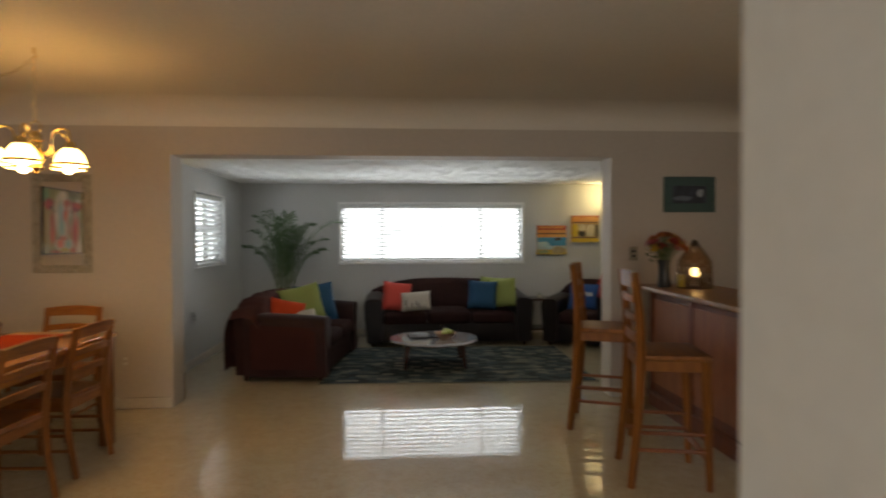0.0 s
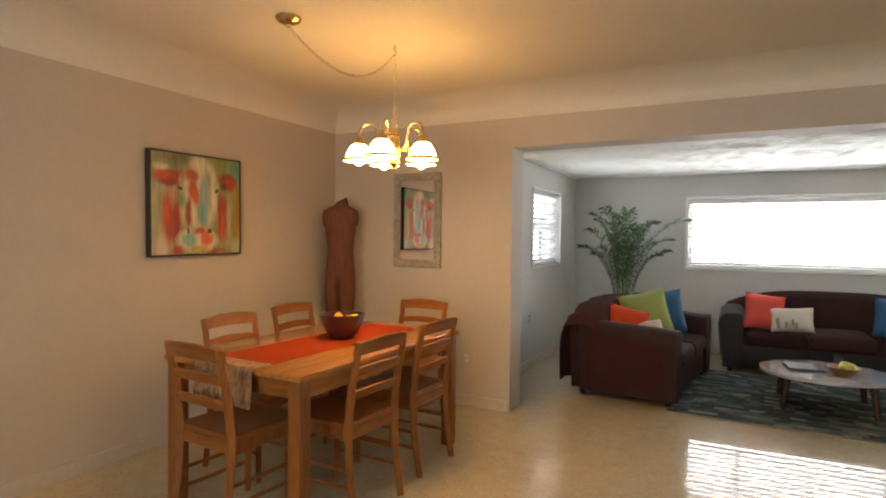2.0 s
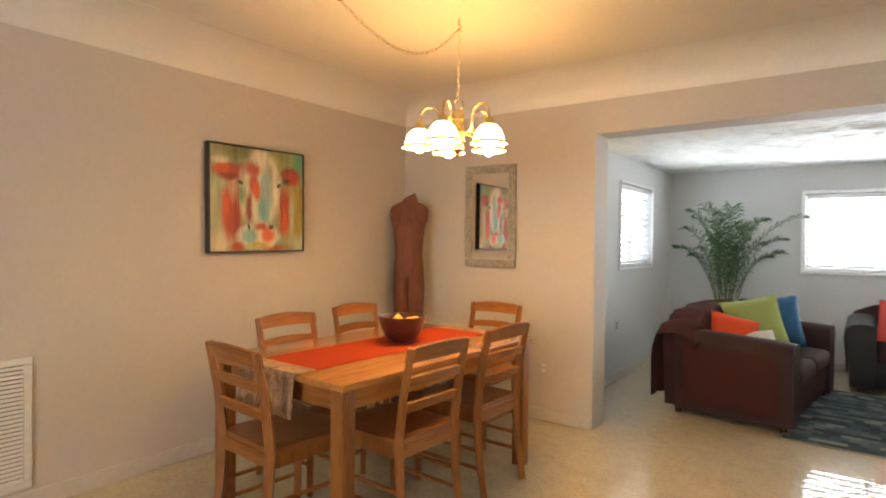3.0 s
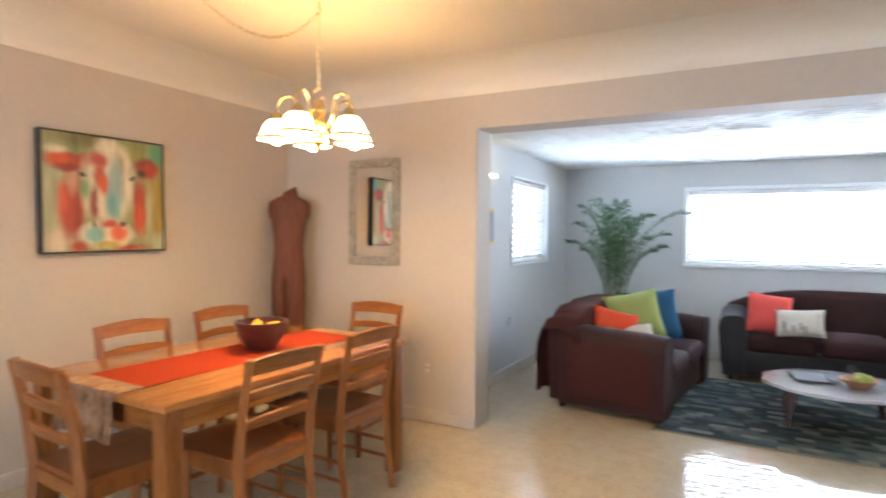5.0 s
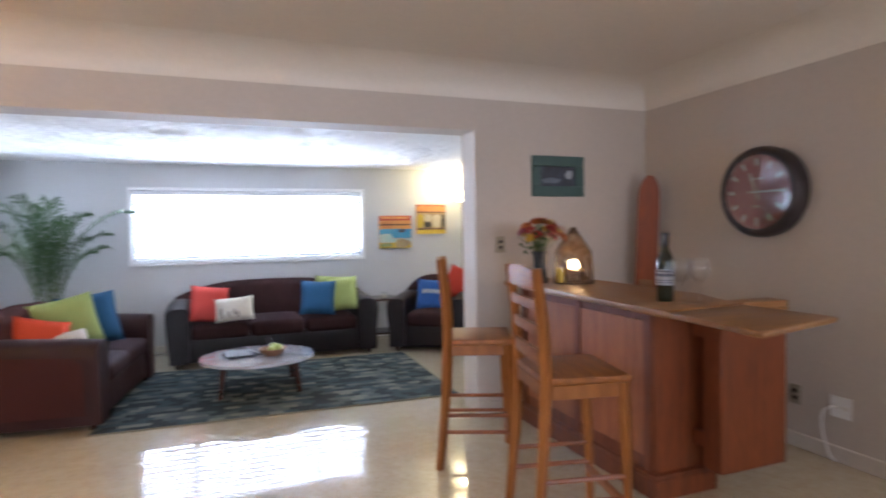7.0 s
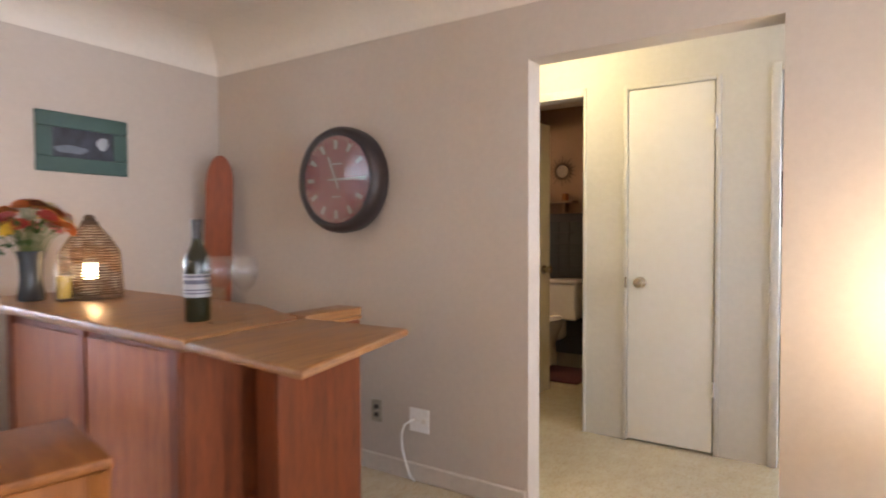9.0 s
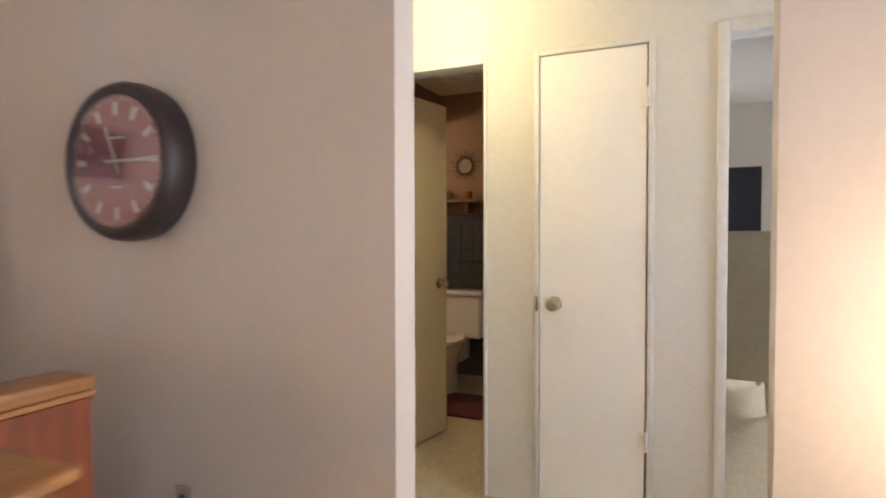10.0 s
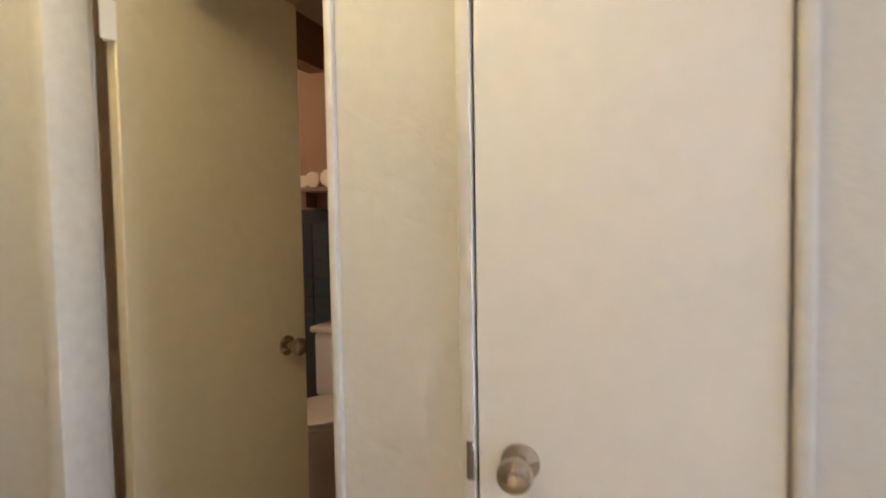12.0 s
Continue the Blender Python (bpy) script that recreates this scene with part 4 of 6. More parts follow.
def arm_shape(bm, x0, x1, y0, y1, z1, out):
    """A fat sofa arm that rolls outwards; out: -1 or 1."""
    n, k = 10, 5
    cols = []
    for j in range(k + 1):
        f = j / k
        y = y0 + (y1 - y0) * f
        lift = 0.0 if f < 0.2 else 0.035 * (f - 0.2)
        ring = []
        for x, z in ((x0 + 0.012, 0.05), (x0, 0.25), (x0 - 0.025 * (out < 0), z1 - 0.12), (x0 - 0.02 * (out < 0), z1 - 0.045), (x0 + 0.03, z1 - 0.006), ((x0 + x1) / 2, z1), (x1 - 0.03, z1 - 0.006), (x1 + 0.02 * (out > 0), z1 - 0.045),
                     (x1 + 0.025 * (out > 0), z1 - 0.12), (x1, 0.25), (x1 - 0.012, 0.05)):
            pinch = 0.012 if j in (0, k) else 0.0
            cx = (x0 + x1) / 2
            ring.append(bm.verts.new((x + (cx - x) * pinch * 4, y, z + (lift if z > 0.3 else 0) - (pinch if z > 0.3 else 0))))
        cols.append(ring)
    for a, b in zip(cols, cols[1:]):
        for i in range(len(a)):
            bm.faces.new((a[i], a[(i + 1) % len(a)], b[(i + 1) % len(a)], b[i]))
    bm.faces.new(cols[0][::-1])
    bm.faces.new(cols[-1])


def back_shape(bm, x0, x1, y0, y1, z0, z_end, z_mid):
    """A sofa back whose top edge arches up from the arms."""
    n = 16
    cols = []
    for i in range(n + 1):
        f = -1 + 2 * i / n
        x = x0 + (x1 - x0) * i / n
        top = z_end + (z_mid - z_end) * (1 - abs(f) ** 3.2)
        prof = [(y0 + 0.06, z0), (y0 + 0.02, z0 + 0.1), (y0 + 0.05, top - 0.08), (y0 + 0.09, top - 0.015), (y0 + 0.14, top), (y1 - 0.03, top - 0.02), (y1, top - 0.08), (y1 - 0.02, z0)]
        cols.append([bm.verts.new((x, y, z)) for y, z in prof])
    for a, b in zip(cols, cols[1:]):
        for k in range(8):
            bm.faces.new((a[k], a[(k + 1) % 8], b[(k + 1) % 8], b[k]))
    bm.faces.new(cols[0][::-1])
    bm.faces.new(cols[-1])


def prism_side(bm, x, out, y0, y1, z0, z1):
    """A padded panel on the outer face of an arm."""
    rows = []
    for j in range(9):
        v = j / 8
        row = []
        for i in range(13):
            u = i / 12
            puff = 0.016 * (max(0.0, (1 - (2 * u - 1) ** 6) * (1 - (2 * v - 1) ** 6))) ** 0.5
            lean = 0.03 * max(0.0, v - 0.3)
            row.append(bm.verts.new((x + out * (puff + lean - 0.01), y0 + (y1 - y0) * u, z0 + (z1 - z0 + 0.03 * u) * v)))
        rows.append(row)
    for a, b in zip(rows, rows[1:]):
        for i in range(12):
            bm.faces.new((a[i], a[i + 1], b[i + 1], b[i]))


def sofa(name, m, w, d, seats, label, category, z_arm=0.595, z_mid=0.785, arm=0.2, leather=None):
    """Facing -y; origin on the floor in the middle of the footprint."""
    so = thing(name, m, label, category)
    leather = leather or M_LEATHER
    x0, x1, y0, y1 = -w / 2, w / 2, -d / 2, d / 2
    bm = bmesh.new()
    padded(bm, x0 + arm * 0.6, x1 - arm * 0.6, y0 + 0.03, y1 - 0.06, 0.05, 0.29, 0.03)
    part("base", bm, leather, so)
    for a, b, o in ((x0, x0 + arm, -1), (x1 - arm, x1, 1)):
        bm = bmesh.new()
        arm_shape(bm, a, b, y0, y1 - 0.1, z_arm, o)
        arm_ob = part("armrest", bm, leather, so, "dark leather padded armrest", sharp=60)
        bm = bmesh.new()
        px = a if o < 0 else b
        prism_side(bm, px + 0.012 * o, o, y0 + 0.09, y1 - 0.17, 0.12, z_arm - 0.1)
        part("side_panel", bm, M_SUEDE, arm_ob, "red-brown suede side panel", sharp=60)
    bm = bmesh.new()
    back_shape(bm, x0 + 0.03, x1 - 0.03, y1 - 0.3, y1, 0.06, z_arm + 0.03, z_mid)
    part("backrest", bm, M_CUSHION, so, "brown suede arched backrest", sharp=60)
    sw = (w - 2 * arm) / seats
    for i in range(seats):
        bm = bmesh.new()
        a = x0 + arm + sw * i
        padded(bm, a + 0.004, a + sw - 0.004, y0 - 0.005, y1 - 0.22, 0.27, 0.41, 0.045, 0.03)
        part("seat_cushion", bm, M_CUSHION, so, "brown suede seat cushion", sharp=60)
    for sx in (x0 + 0.08, x1 - 0.08):
        for sy in (y0 + 0.07, y1 - 0.1):
            bm = bmesh.new()
            rod(bm, (sx, sy, 0), (sx, sy, 0.06), 0.02, 0.028, 8)
            part("foot", bm, M_WALNUT, so)
    return so


def pillow(m, size, mat, label, h=None, print_mat=None):
    """A square cushion: lies in the plane x, z with its thickness along y; origin at its middle."""
    p = thing("throw_pillow", m, label, "pillow", "throw pillows on the seats")
    bm = bmesh.new()
    h = h or size
    n = 10
    for side in (-1, 1):
        rows = []
        for i in range(n + 1):
            row = []
            for j in range(n + 1):
                u, v = -1 + 2 * i / n, -1 + 2 * j / n
                th = 0.075 * ((1 - u ** 4) * (1 - v ** 4)) ** 0.55 * size / 0.42
                sx = size / 2 * u * (1 - 0.06 * (1 - v * v)) 
                sz = h / 2 * v * (1 - 0.06 * (1 - u * u))
                row.append(bm.verts.new((sx, side * th, sz)))
            rows.append(row)
        for a, b in zip(rows, rows[1:]):
            for j in range(n):
                bm.faces.new((a[j], a[j + 1], b[j + 1], b[j]))
    bmesh.ops.remove_doubles(bm, verts=bm.verts, dist=0.0005)
    part("cover", bm, mat, p, sharp=80)
    if print_mat:
        rnd = random.Random(7)
        for i in range(6):
            bm = bmesh.new()
            x, z = rnd.uniform(-0.35, 0.35) * size, rnd.uniform(-0.3, 0.1) * h
            box(bm, x - 0.012, x + 0.012, -0.079 * size / 0.42, -0.06 * size / 0.42, z - 0.03, z + 0.03, 0.004)
            part("print", bm, print_mat, p)
    return p


sofa("sofa", pose(1.14, 7.43, 0), 2.02, 0.9, 3, "three-seat brown suede sofa with dark leather arms", "sofa")
LS = pose(-0.47, 6.09, 0, 0, 0, 83.2)
sofa("loveseat", LS, 1.46, 0.86, 2, "brown suede loveseat with dark leather arms under a throw", "loveseat", z_arm=0.605, z_mid=0.735, leather=M_OXBLOOD)
AC = pose(2.86, 7.1, 0, 0, 0, -33)
sofa("armchair", AC, 0.86, 0.84, 1, "dark leather armchair in the corner of the room", "armchair", z_arm=0.58, z_mid=0.78, arm=0.19)

pillow(pose(0.5, 7.1, 0.6, -16, 8, 12), 0.36, M_CORAL, "coral throw pillow on the sofa")
pillow(pose(0.73, 7.0, 0.55, -20, -4, -5), 0.36, M_PRINT, "printed beige linen pillow on the sofa", 0.24, M_PRINTINK)
pillow(pose(1.55, 7.08, 0.61, -16, 3, -8), 0.36, M_BLUE, "deep blue throw pillow on the sofa")
pillow(pose(1.8, 7.12, 0.63, -14, -6, -18), 0.36, M_LIME, "lime green throw pillow on the sofa")
pillow(pose(1.72, 7.27, 0.64, -14, 4, -10), 0.36, M_LIME, "lime green pillow behind the others")
pillow(LS @ pose(-0.39, 0.03, 0.56, -28, 14, -58), 0.35, M_ORANGE, "bright orange throw pillow on the loveseat")
pillow(LS @ pose(-0.06, -0.02, 0.63, -22, -12, -66), 0.42, M_LIME, "lime green throw pillow on the loveseat")
pillow(LS @ pose(0.16, -0.1, 0.63, -20, -6, -62), 0.42, M_BLUE, "dark blue throw pillow on the loveseat")
pillow(LS @ pose(-0.34, -0.12, 0.515, -40, -4, -50), 0.3, M_PRINT, "printed beige linen pillow on the loveseat", 0.24, M_PRINTINK)
blue = pillow(AC @ pose(-0.02, -0.06, 0.57, -20, 3, 4), 0.36, M_ROYAL, "royal blue pillow with pale lettering on the armchair")
bm = bmesh.new()
for i, (x, w) in enumerate(((-0.09, 0.03), (-0.05, 0.026), (-0.012, 0.03), (0.026, 0.026), (0.064, 0.03), (0.1, 0.026))):
    box(bm, x - w / 2, x + w / 2, -0.066, -0.05, 0.0 + 0.006 * (i % 2), 0.05 + 0.006 * (i % 2), 0.004)
part("printed_lettering", bm, M_PRINT, blue)
pillow(AC @ pose(0.24, 0.17, 0.68, -14, 18, -20), 0.36, M_REDC, "dark red pillow on the armchair back")

# throw over the loveseat: over the near arm and back
th = thing("throw_blanket", LS, "brown-red woven throw draped over the loveseat back", "blanket")


def draped(bm, f, nu, nv, thick=0.008):
    for layer in (0, 1):
        rows = []
        for i in range(nu + 1):
            row = []
            for j in range(nv + 1):
                p = Vector(f(i / nu, j / nv))
                if layer:
                    p += Vector((0, 0, 0.002)) + (p - Vector((0, 0, 0.35))).normalized() * thick
                row.append(bm.verts.new(p))
            rows.append(row)
        for a, b in zip(rows, rows[1:]):
            for j in range(nv):
                bm.faces.new((a[j], a[j + 1], b[j + 1], b[j]))


def over_back(u, v):
    x = -0.79 + 1.36 * u
    top = 0.635 + 0.115 * (1 - abs(-1 + 2 * (x + 0.7) / 1.4) ** 3.2)
    fold = 0.008 * math.sin(u * 31) + 0.005 * math.sin(u * 67 + 2)
    pts = [(0.455, 0.12 + 0.06 * u), (0.458, 0.4), (0.452, top - 0.1), (0.425, top - 0.01), (0.37, top + 0.008), (0.29, top + 0.018), (0.2, top), (0.15, top - 0.08), (0.125, 0.55)]
    k = v * (len(pts) - 1)
    i = min(int(k), len(pts) - 2)
    y = pts[i][0] + (pts[i + 1][0] - pts[i][0]) * (k - i)
    z = pts[i][1] + (pts[i + 1][1] - pts[i][1]) * (k - i)
    return (x, y + fold + 0.012, z + fold * 0.6)


bm = bmesh.new()
draped(bm, over_back, 48, 24)
part("back_drape", bm, M_THROW, th, sharp=70)

# rug
def rug_material():
    m = material("rug_pile", (0.1, 0.13, 0.13), rough=0.95, scale=5, fine=220, bump=0.4)
    nt = m.node_tree
    n, l = nt.nodes, nt.links
    b = n["Principled BSDF"]
    co, wob, add, brick = n.new("ShaderNodeTexCoord"), n.new("ShaderNodeTexNoise"), n.new("ShaderNodeVectorMath"), n.new("ShaderNodeTexBrick")
    wob.inputs["Scale"].default_value, wob.inputs["Detail"].default_value = 30, 2
    add.operation = 'MULTIPLY_ADD'
    add.inputs[1].default_value = (0.03, 0.014, 0)
    l.new(co.outputs["Object"], wob.inputs["Vector"])
    l.new(wob.outputs["Color"], add.inputs[0])
    l.new(co.outputs["Object"], add.inputs[2])
    l.new(add.outputs[0], brick.inputs["Vector"])
    brick.inputs["Scale"].default_value = 1.0
    brick.inputs["Color1"].default_value, brick.inputs["Color2"].default_value = (0, 0, 0, 1), (1, 1, 1, 1)
    brick.inputs["Mortar Size"].default_value = 0.0
    brick.inputs["Brick Width"].default_value, brick.inputs["Row Height"].default_value = 0.1, 0.06
    brick.offset, brick.offset_frequency = 0.37, 2
    sep, ramp = n.new("ShaderNodeSeparateColor"), n.new("ShaderNodeValToRGB")
    l.new(brick.outputs["Color"], sep.inputs[0])
    l.new(sep.outputs[0], ramp.inputs[0])
    ramp.color_ramp.interpolation = 'CONSTANT'
    e = ramp.color_ramp.elements
    e[0].color, e[1].color, e[1].position = (0.018, 0.022, 0.024, 1), (0.065, 0.075, 0.07, 1), 0.36
    for p, c in ((0.52, (0.1, 0.11, 0.094, 1)), (0.66, (0.035, 0.05, 0.056, 1)), (0.88, (0.165, 0.16, 0.13, 1))):
        x = e.new(p)
        x.color = c
    mix = n.new("ShaderNodeMix")
    mix.data_type = 'RGBA'
    mix.inputs[0].default_value = 0.85
    b.inputs["Specular IOR Level"].default_value = 0.1
    l.new(b.inputs["Base Color"].links[0].from_socket, mix.inputs[6])
    l.new(ramp.outputs[0], mix.inputs[7])
    l.new(mix.outputs[2], b.inputs["Base Color"])
    return m


rug = thing("area_rug", pose(1.1, 6.07, 0, 0, 0, -2), "teal and grey patterned area rug under the coffee table", "rug")
bm = bmesh.new()
box(bm, -1.26, 1.26, -0.84, 0.84, 0.0005, 0.011, 0.004)
part("pile_sheet", bm, rug_material(), rug)
bm = bmesh.new()
for b in ((-1.275, 1.275, -0.855, -0.84), (-1.275, 1.275, 0.84, 0.855), (-1.275, -1.26, -0.84, 0.84), (1.26, 1.275, -0.84, 0.84)):
    box(bm, *b, 0.0005, 0.009, 0.002)
part("bound_edge", bm, material("rug_binding", (0.2, 0.17, 0.11), rough=0.9, fine=150, bump=0.2), rug)

# coffee table
CT = (0.89, 6.0)
coffee = thing("coffee_table", pose(CT[0], CT[1], 0.011), "low scalloped coffee table with a glossy top on the rug", "coffee table")
bm = bmesh.new()
lobes = []
for i in range(120):
    a = 2 * math.pi * i / 120
    k = 1 - 0.022 * abs(math.cos(5 * a)) ** 6
    lobes.append((0.455 * k * math.cos(a), 0.42 * k * math.sin(a)))
prism(bm, lobes, 0.252, 0.274, 0.005)
part("tabletop", bm, M_TABLETOP, coffee, "glossy scalloped top, bluish window reflection put into its pale colour", sharp=50)
bm = bmesh.new()
lathe(bm, [(0.27, 0.215), (0.275, 0.252)], 32)
part("apron", bm, M_WALNUT, coffee)
for a in (45, 135, 225, 315):
    c, s = math.cos(radians(a)), math.sin(radians(a))
    bm = bmesh.new()
    rod(bm, (0.42 * c, 0.36 * s, 0), (0.38 * c, 0.33 * s, 0.252), 0.018, 0.03, 12)
    part("leg", bm, M_WALNUT, coffee)
TZ2 = 0.011 + 0.274
M_FRUITBOWL = material("wicker_bowl", (0.26, 0.13, 0.06), rough=0.7, scale=20, fine=90, bump=0.4)
M_GRAPE = material("green_fruit", (0.35, 0.4, 0.07), rough=0.4, scale=6, fine=60, bump=0.05)
fb = thing("fruit_dish", pose(1.0, 5.93, TZ2), "small brown dish of green fruit on the coffee table", "dish")
bm = bmesh.new()
lathe(bm, [(0.05, 0), (0.06, 0.01), (0.09, 0.035), (0.11, 0.06), (0.104, 0.06), (0.08, 0.03), (0.03, 0.018)], 24)
part("dish_body", bm, M_FRUITBOWL, fb)
rnd = random.Random(3)
for i in range(9):
    a, r = rnd.uniform(0, 6.28), rnd.uniform(0.0, 0.06)
    f = thing("green_pear", pose(1.0 + r * math.cos(a), 5.93 + r * math.sin(a), TZ2 + 0.06 + rnd.uniform(0, 0.012), rnd.uniform(0, 90), 0, rnd.uniform(0, 360)), "small green pear in the dish", "fruit", "fruit in the dish")
    bm = bmesh.new()
    lathe(bm, [(0.004, -0.03), (0.02, -0.024), (0.027, -0.006), (0.022, 0.014), (0.012, 0.028), (0.004, 0.034)], 10)
    part("skin", bm, M_GRAPE, f)
M_PAPER = material("magazine_paper", (0.07, 0.07, 0.08), rough=0.85, second=(0.03, 0.03, 0.035), scale=14, fine=50, bump=0.02)
M_PAPER.node_tree.nodes["Principled BSDF"].inputs["Specular IOR Level"].default_value = 0.1
for i, (rz, dx) in enumerate(((12, 0), (24, 0.012), (4, -0.01))):
    mg = thing("magazine", pose(0.74 + dx, 6.05, TZ2 + 0.006 * i, 0, 0, rz), "dark glossy magazine stacked on the coffee table", "magazine", "magazines on the table")
    bm = bmesh.new()
    box(bm, -0.1, 0.1, -0.135, 0.135, 0.0002, 0.0058, 0.001)
    part("cover", bm, M_PAPER if i != 2 else M_BLACK, mg)
gl = thing("drinking_glass", pose(1.0, 6.2, TZ2), "clear drinking glass on the coffee table", "glass")
bm = bmesh.new()
lathe(bm, [(0.028, 0), (0.034, 0.1), (0.032, 0.1), (0.026, 0.006)], 20)
part("tumbler", bm, M_THIN, gl)

# end table between sofa and armchair
et = thing("end_table", pose(2.36, 7.52, 0), "small dark square end table beside the sofa", "side table")
bm = bmesh.new()
box(bm, -0.17, 0.17, -0.2, 0.2, 0.5, 0.525, 0.004)
part("tabletop", bm, M_WALNUT, et)
bm = bmesh.new()
box(bm, -0.15, 0.15, -0.18, 0.18, 0.12, 0.14, 0.003)
part("shelf", bm, M_WALNUT, et)
for x in (-0.145, 0.145):
    for y in (-0.175, 0.175):
        bm = bmesh.new()
        box(bm, x - 0.018, x + 0.018, y - 0.018, y + 0.018, 0, 0.5, 0.002)
        part("leg", bm, M_WALNUT, et)
cd = thing("candle_jar", pose(2.34, 7.4, 0.525), "small clear glass candle jar on the end table", "candle")
bm = bmesh.new()
lathe(bm, [(0.03, 0), (0.034, 0.004), (0.034, 0.075), (0.031, 0.075), (0.03, 0.01)], 18)
part("jar", bm, M_THIN, cd)
bm = bmesh.new()
lathe(bm, [(0.028, 0.011), (0.028, 0.045), (0.004, 0.046)], 16)
part("wax", bm, M_PRINT, cd)

# torchiere
M_LAMPGLOW = glowing("lit_torchiere_glass", (1.0, 0.82, 0.42), 7.0)
M_BRONZE = material("bronze", (0.2, 0.15, 0.08), rough=0.35, metal=1.0, bump=0.0)


tor = thing("floor_lamp", pose(3.42, 7.62, 0), "lit torchiere floor lamp with a glass bowl shade", "floor lamp")
bm = bmesh.new()
lathe(bm, [(0.13, 0), (0.13, 0.012), (0.03, 0.03), (0.014, 0.05)], 24)
part("foot", bm, M_BRONZE, tor)
bm = bmesh.new()
lathe(bm, [(0.012, 0.045), (0.012, 1.62), (0.03, 1.64)], 14)
part("pole", bm, M_BRONZE, tor)
bm = bmesh.new()
lathe(bm, [(0.03, 1.64), (0.09, 1.66), (0.14, 1.71), (0.165, 1.77), (0.161, 1.77), (0.135, 1.715), (0.085, 1.668), (0.02, 1.655)], 28, cap=False)
part("shade", bm, M_LAMPGLOW, tor, "glowing frosted glass bowl")

# small glowing bar added above the plaque, in place of a yellow reflection
sc = thing("wall_light", pose(LX0, 5.72, 1.775, 0, 0, 90), "small added glowing bar for a yellow reflection on the living room wall", "wall light")
bm = bmesh.new()
box(bm, -0.03, 0.03, -0.008, 0, -0.03, 0.01, 0.002)
part("mount", bm, M_WHITE, sc)
bm = bmesh.new()
box(bm, -0.055, 0.055, -0.034, -0.008, -0.012, 0.012, 0.006, 2)
part("shade", bm, M_LAMPGLOW, sc, "glowing yellow bar")

# palm behind the loveseat
M_LEAF = material("palm_leaf", (0.042, 0.1, 0.023), rough=0.6, second=(0.026, 0.068, 0.014), scale=8, fine=60, bump=0.05)
M_STEM = material("palm_stem", (0.12, 0.17, 0.05), rough=0.5, second=(0.08, 0.1, 0.03), scale=10, fine=50, bump=0.05)
M_POT = material("basket_pot", (0.2, 0.13, 0.07), rough=0.8, second=(0.1, 0.06, 0.03), scale=30, fine=80, bump=0.5)
palm = thing("potted_palm", pose(-0.87, 7.3, 0), "green areca palm in a basket behind the loveseat", "plant")
bm = bmesh.new()
lathe(bm, [(0.13, 0), (0.17, 0.1), (0.19, 0.3), (0.2, 0.36), (0.185, 0.36), (0.17, 0.3), (0.02, 0.29)], 24)
part("pot", bm, M_POT, palm)
rnd = random.Random(11)
fronds = [(205, 1.52, 0.42), (190, 1.16, 0.46), (215, 1.34, 0.42), (150, 1.56, 0.26), (180, 1.55, 0.12), (20, 1.5, 0.82), (15, 1.26, 0.58), (40, 1.42, 0.36), (5, 1.12, 0.5), (100, 1.48, 0.2),
          (60, 1.38, 0.3), (250, 1.38, 0.25), (300, 1.32, 0.3), (330, 1.42, 0.42), (270, 1.52, 0.14), (120, 1.28, 0.3), (230, 1.12, 0.3), (345, 1.06, 0.34), (170, 1.06, 0.3), (195, 1.44, 0.3), (35, 1.2, 0.42),
          (280, 1.1, 0.2), (0, 1.2, 0.2), (160, 1.2, 0.18)]
for az, top, reach in fronds:
    a = radians(az + rnd.uniform(-6, 6))
    c, s = math.cos(a), math.sin(a) * 0.6
    base = (rnd.uniform(-0.04, 0.04), rnd.uniform(-0.04, 0.04), 0.29)
    pts = []
    for i in range(15):
        f = i / 14
        r = 0.03 + 0.86 * reach * f ** 1.9
        z = 0.29 + (top + 0.1 - 0.29) * (1 - (1 - f) ** 1.45) - 0.12 * reach * f ** 4
        pts.append(Vector((base[0] + r * c, base[1] + r * s, z)))
    bm = bmesh.new()
    sweep(bm, pts, [0.006 * (1 - 0.85 * i / 14) for i in range(15)], n=5)
    fr = part("frond", bm, M_STEM, palm)
    bm = bmesh.new()
    side = Vector((-math.sin(a), math.cos(a), 0))
    for i in range(34):
        f = 0.36 + 0.64 * i / 33
        k = min(int(f * 14), 13)
        p = pts[k].lerp(pts[k + 1], f * 14 - k)
        d = (pts[k + 1] - pts[k]).normalized()
        up = side.cross(d)
        up = up if up.z > 0 else -up
        g = (f - 0.36) / 0.64
        ln = (0.15 * math.sin(math.pi * (0.2 + 0.72 * (1 - g))) + 0.015) * rnd.uniform(0.8, 1.15)
        for sg in (-1, 1):
            dr = (side * sg * rnd.uniform(0.55, 1.0) + d * rnd.uniform(0.45, 0.9) + up * rnd.uniform(0.0, 0.5)).normalized()
            mid = p + dr * ln * 0.55 + Vector((0, 0, 0.006))
            tip = p + dr * ln - Vector((0, 0, rnd.uniform(0.15, 0.4) * ln))
            w = d * 0.0055
            v = [bm.verts.new(q) for q in (p - w * 0.4, mid - w, tip, mid + w, p + w * 0.4)]
            bm.faces.new(v)
    part("foliage", bm, M_LEAF, fr)

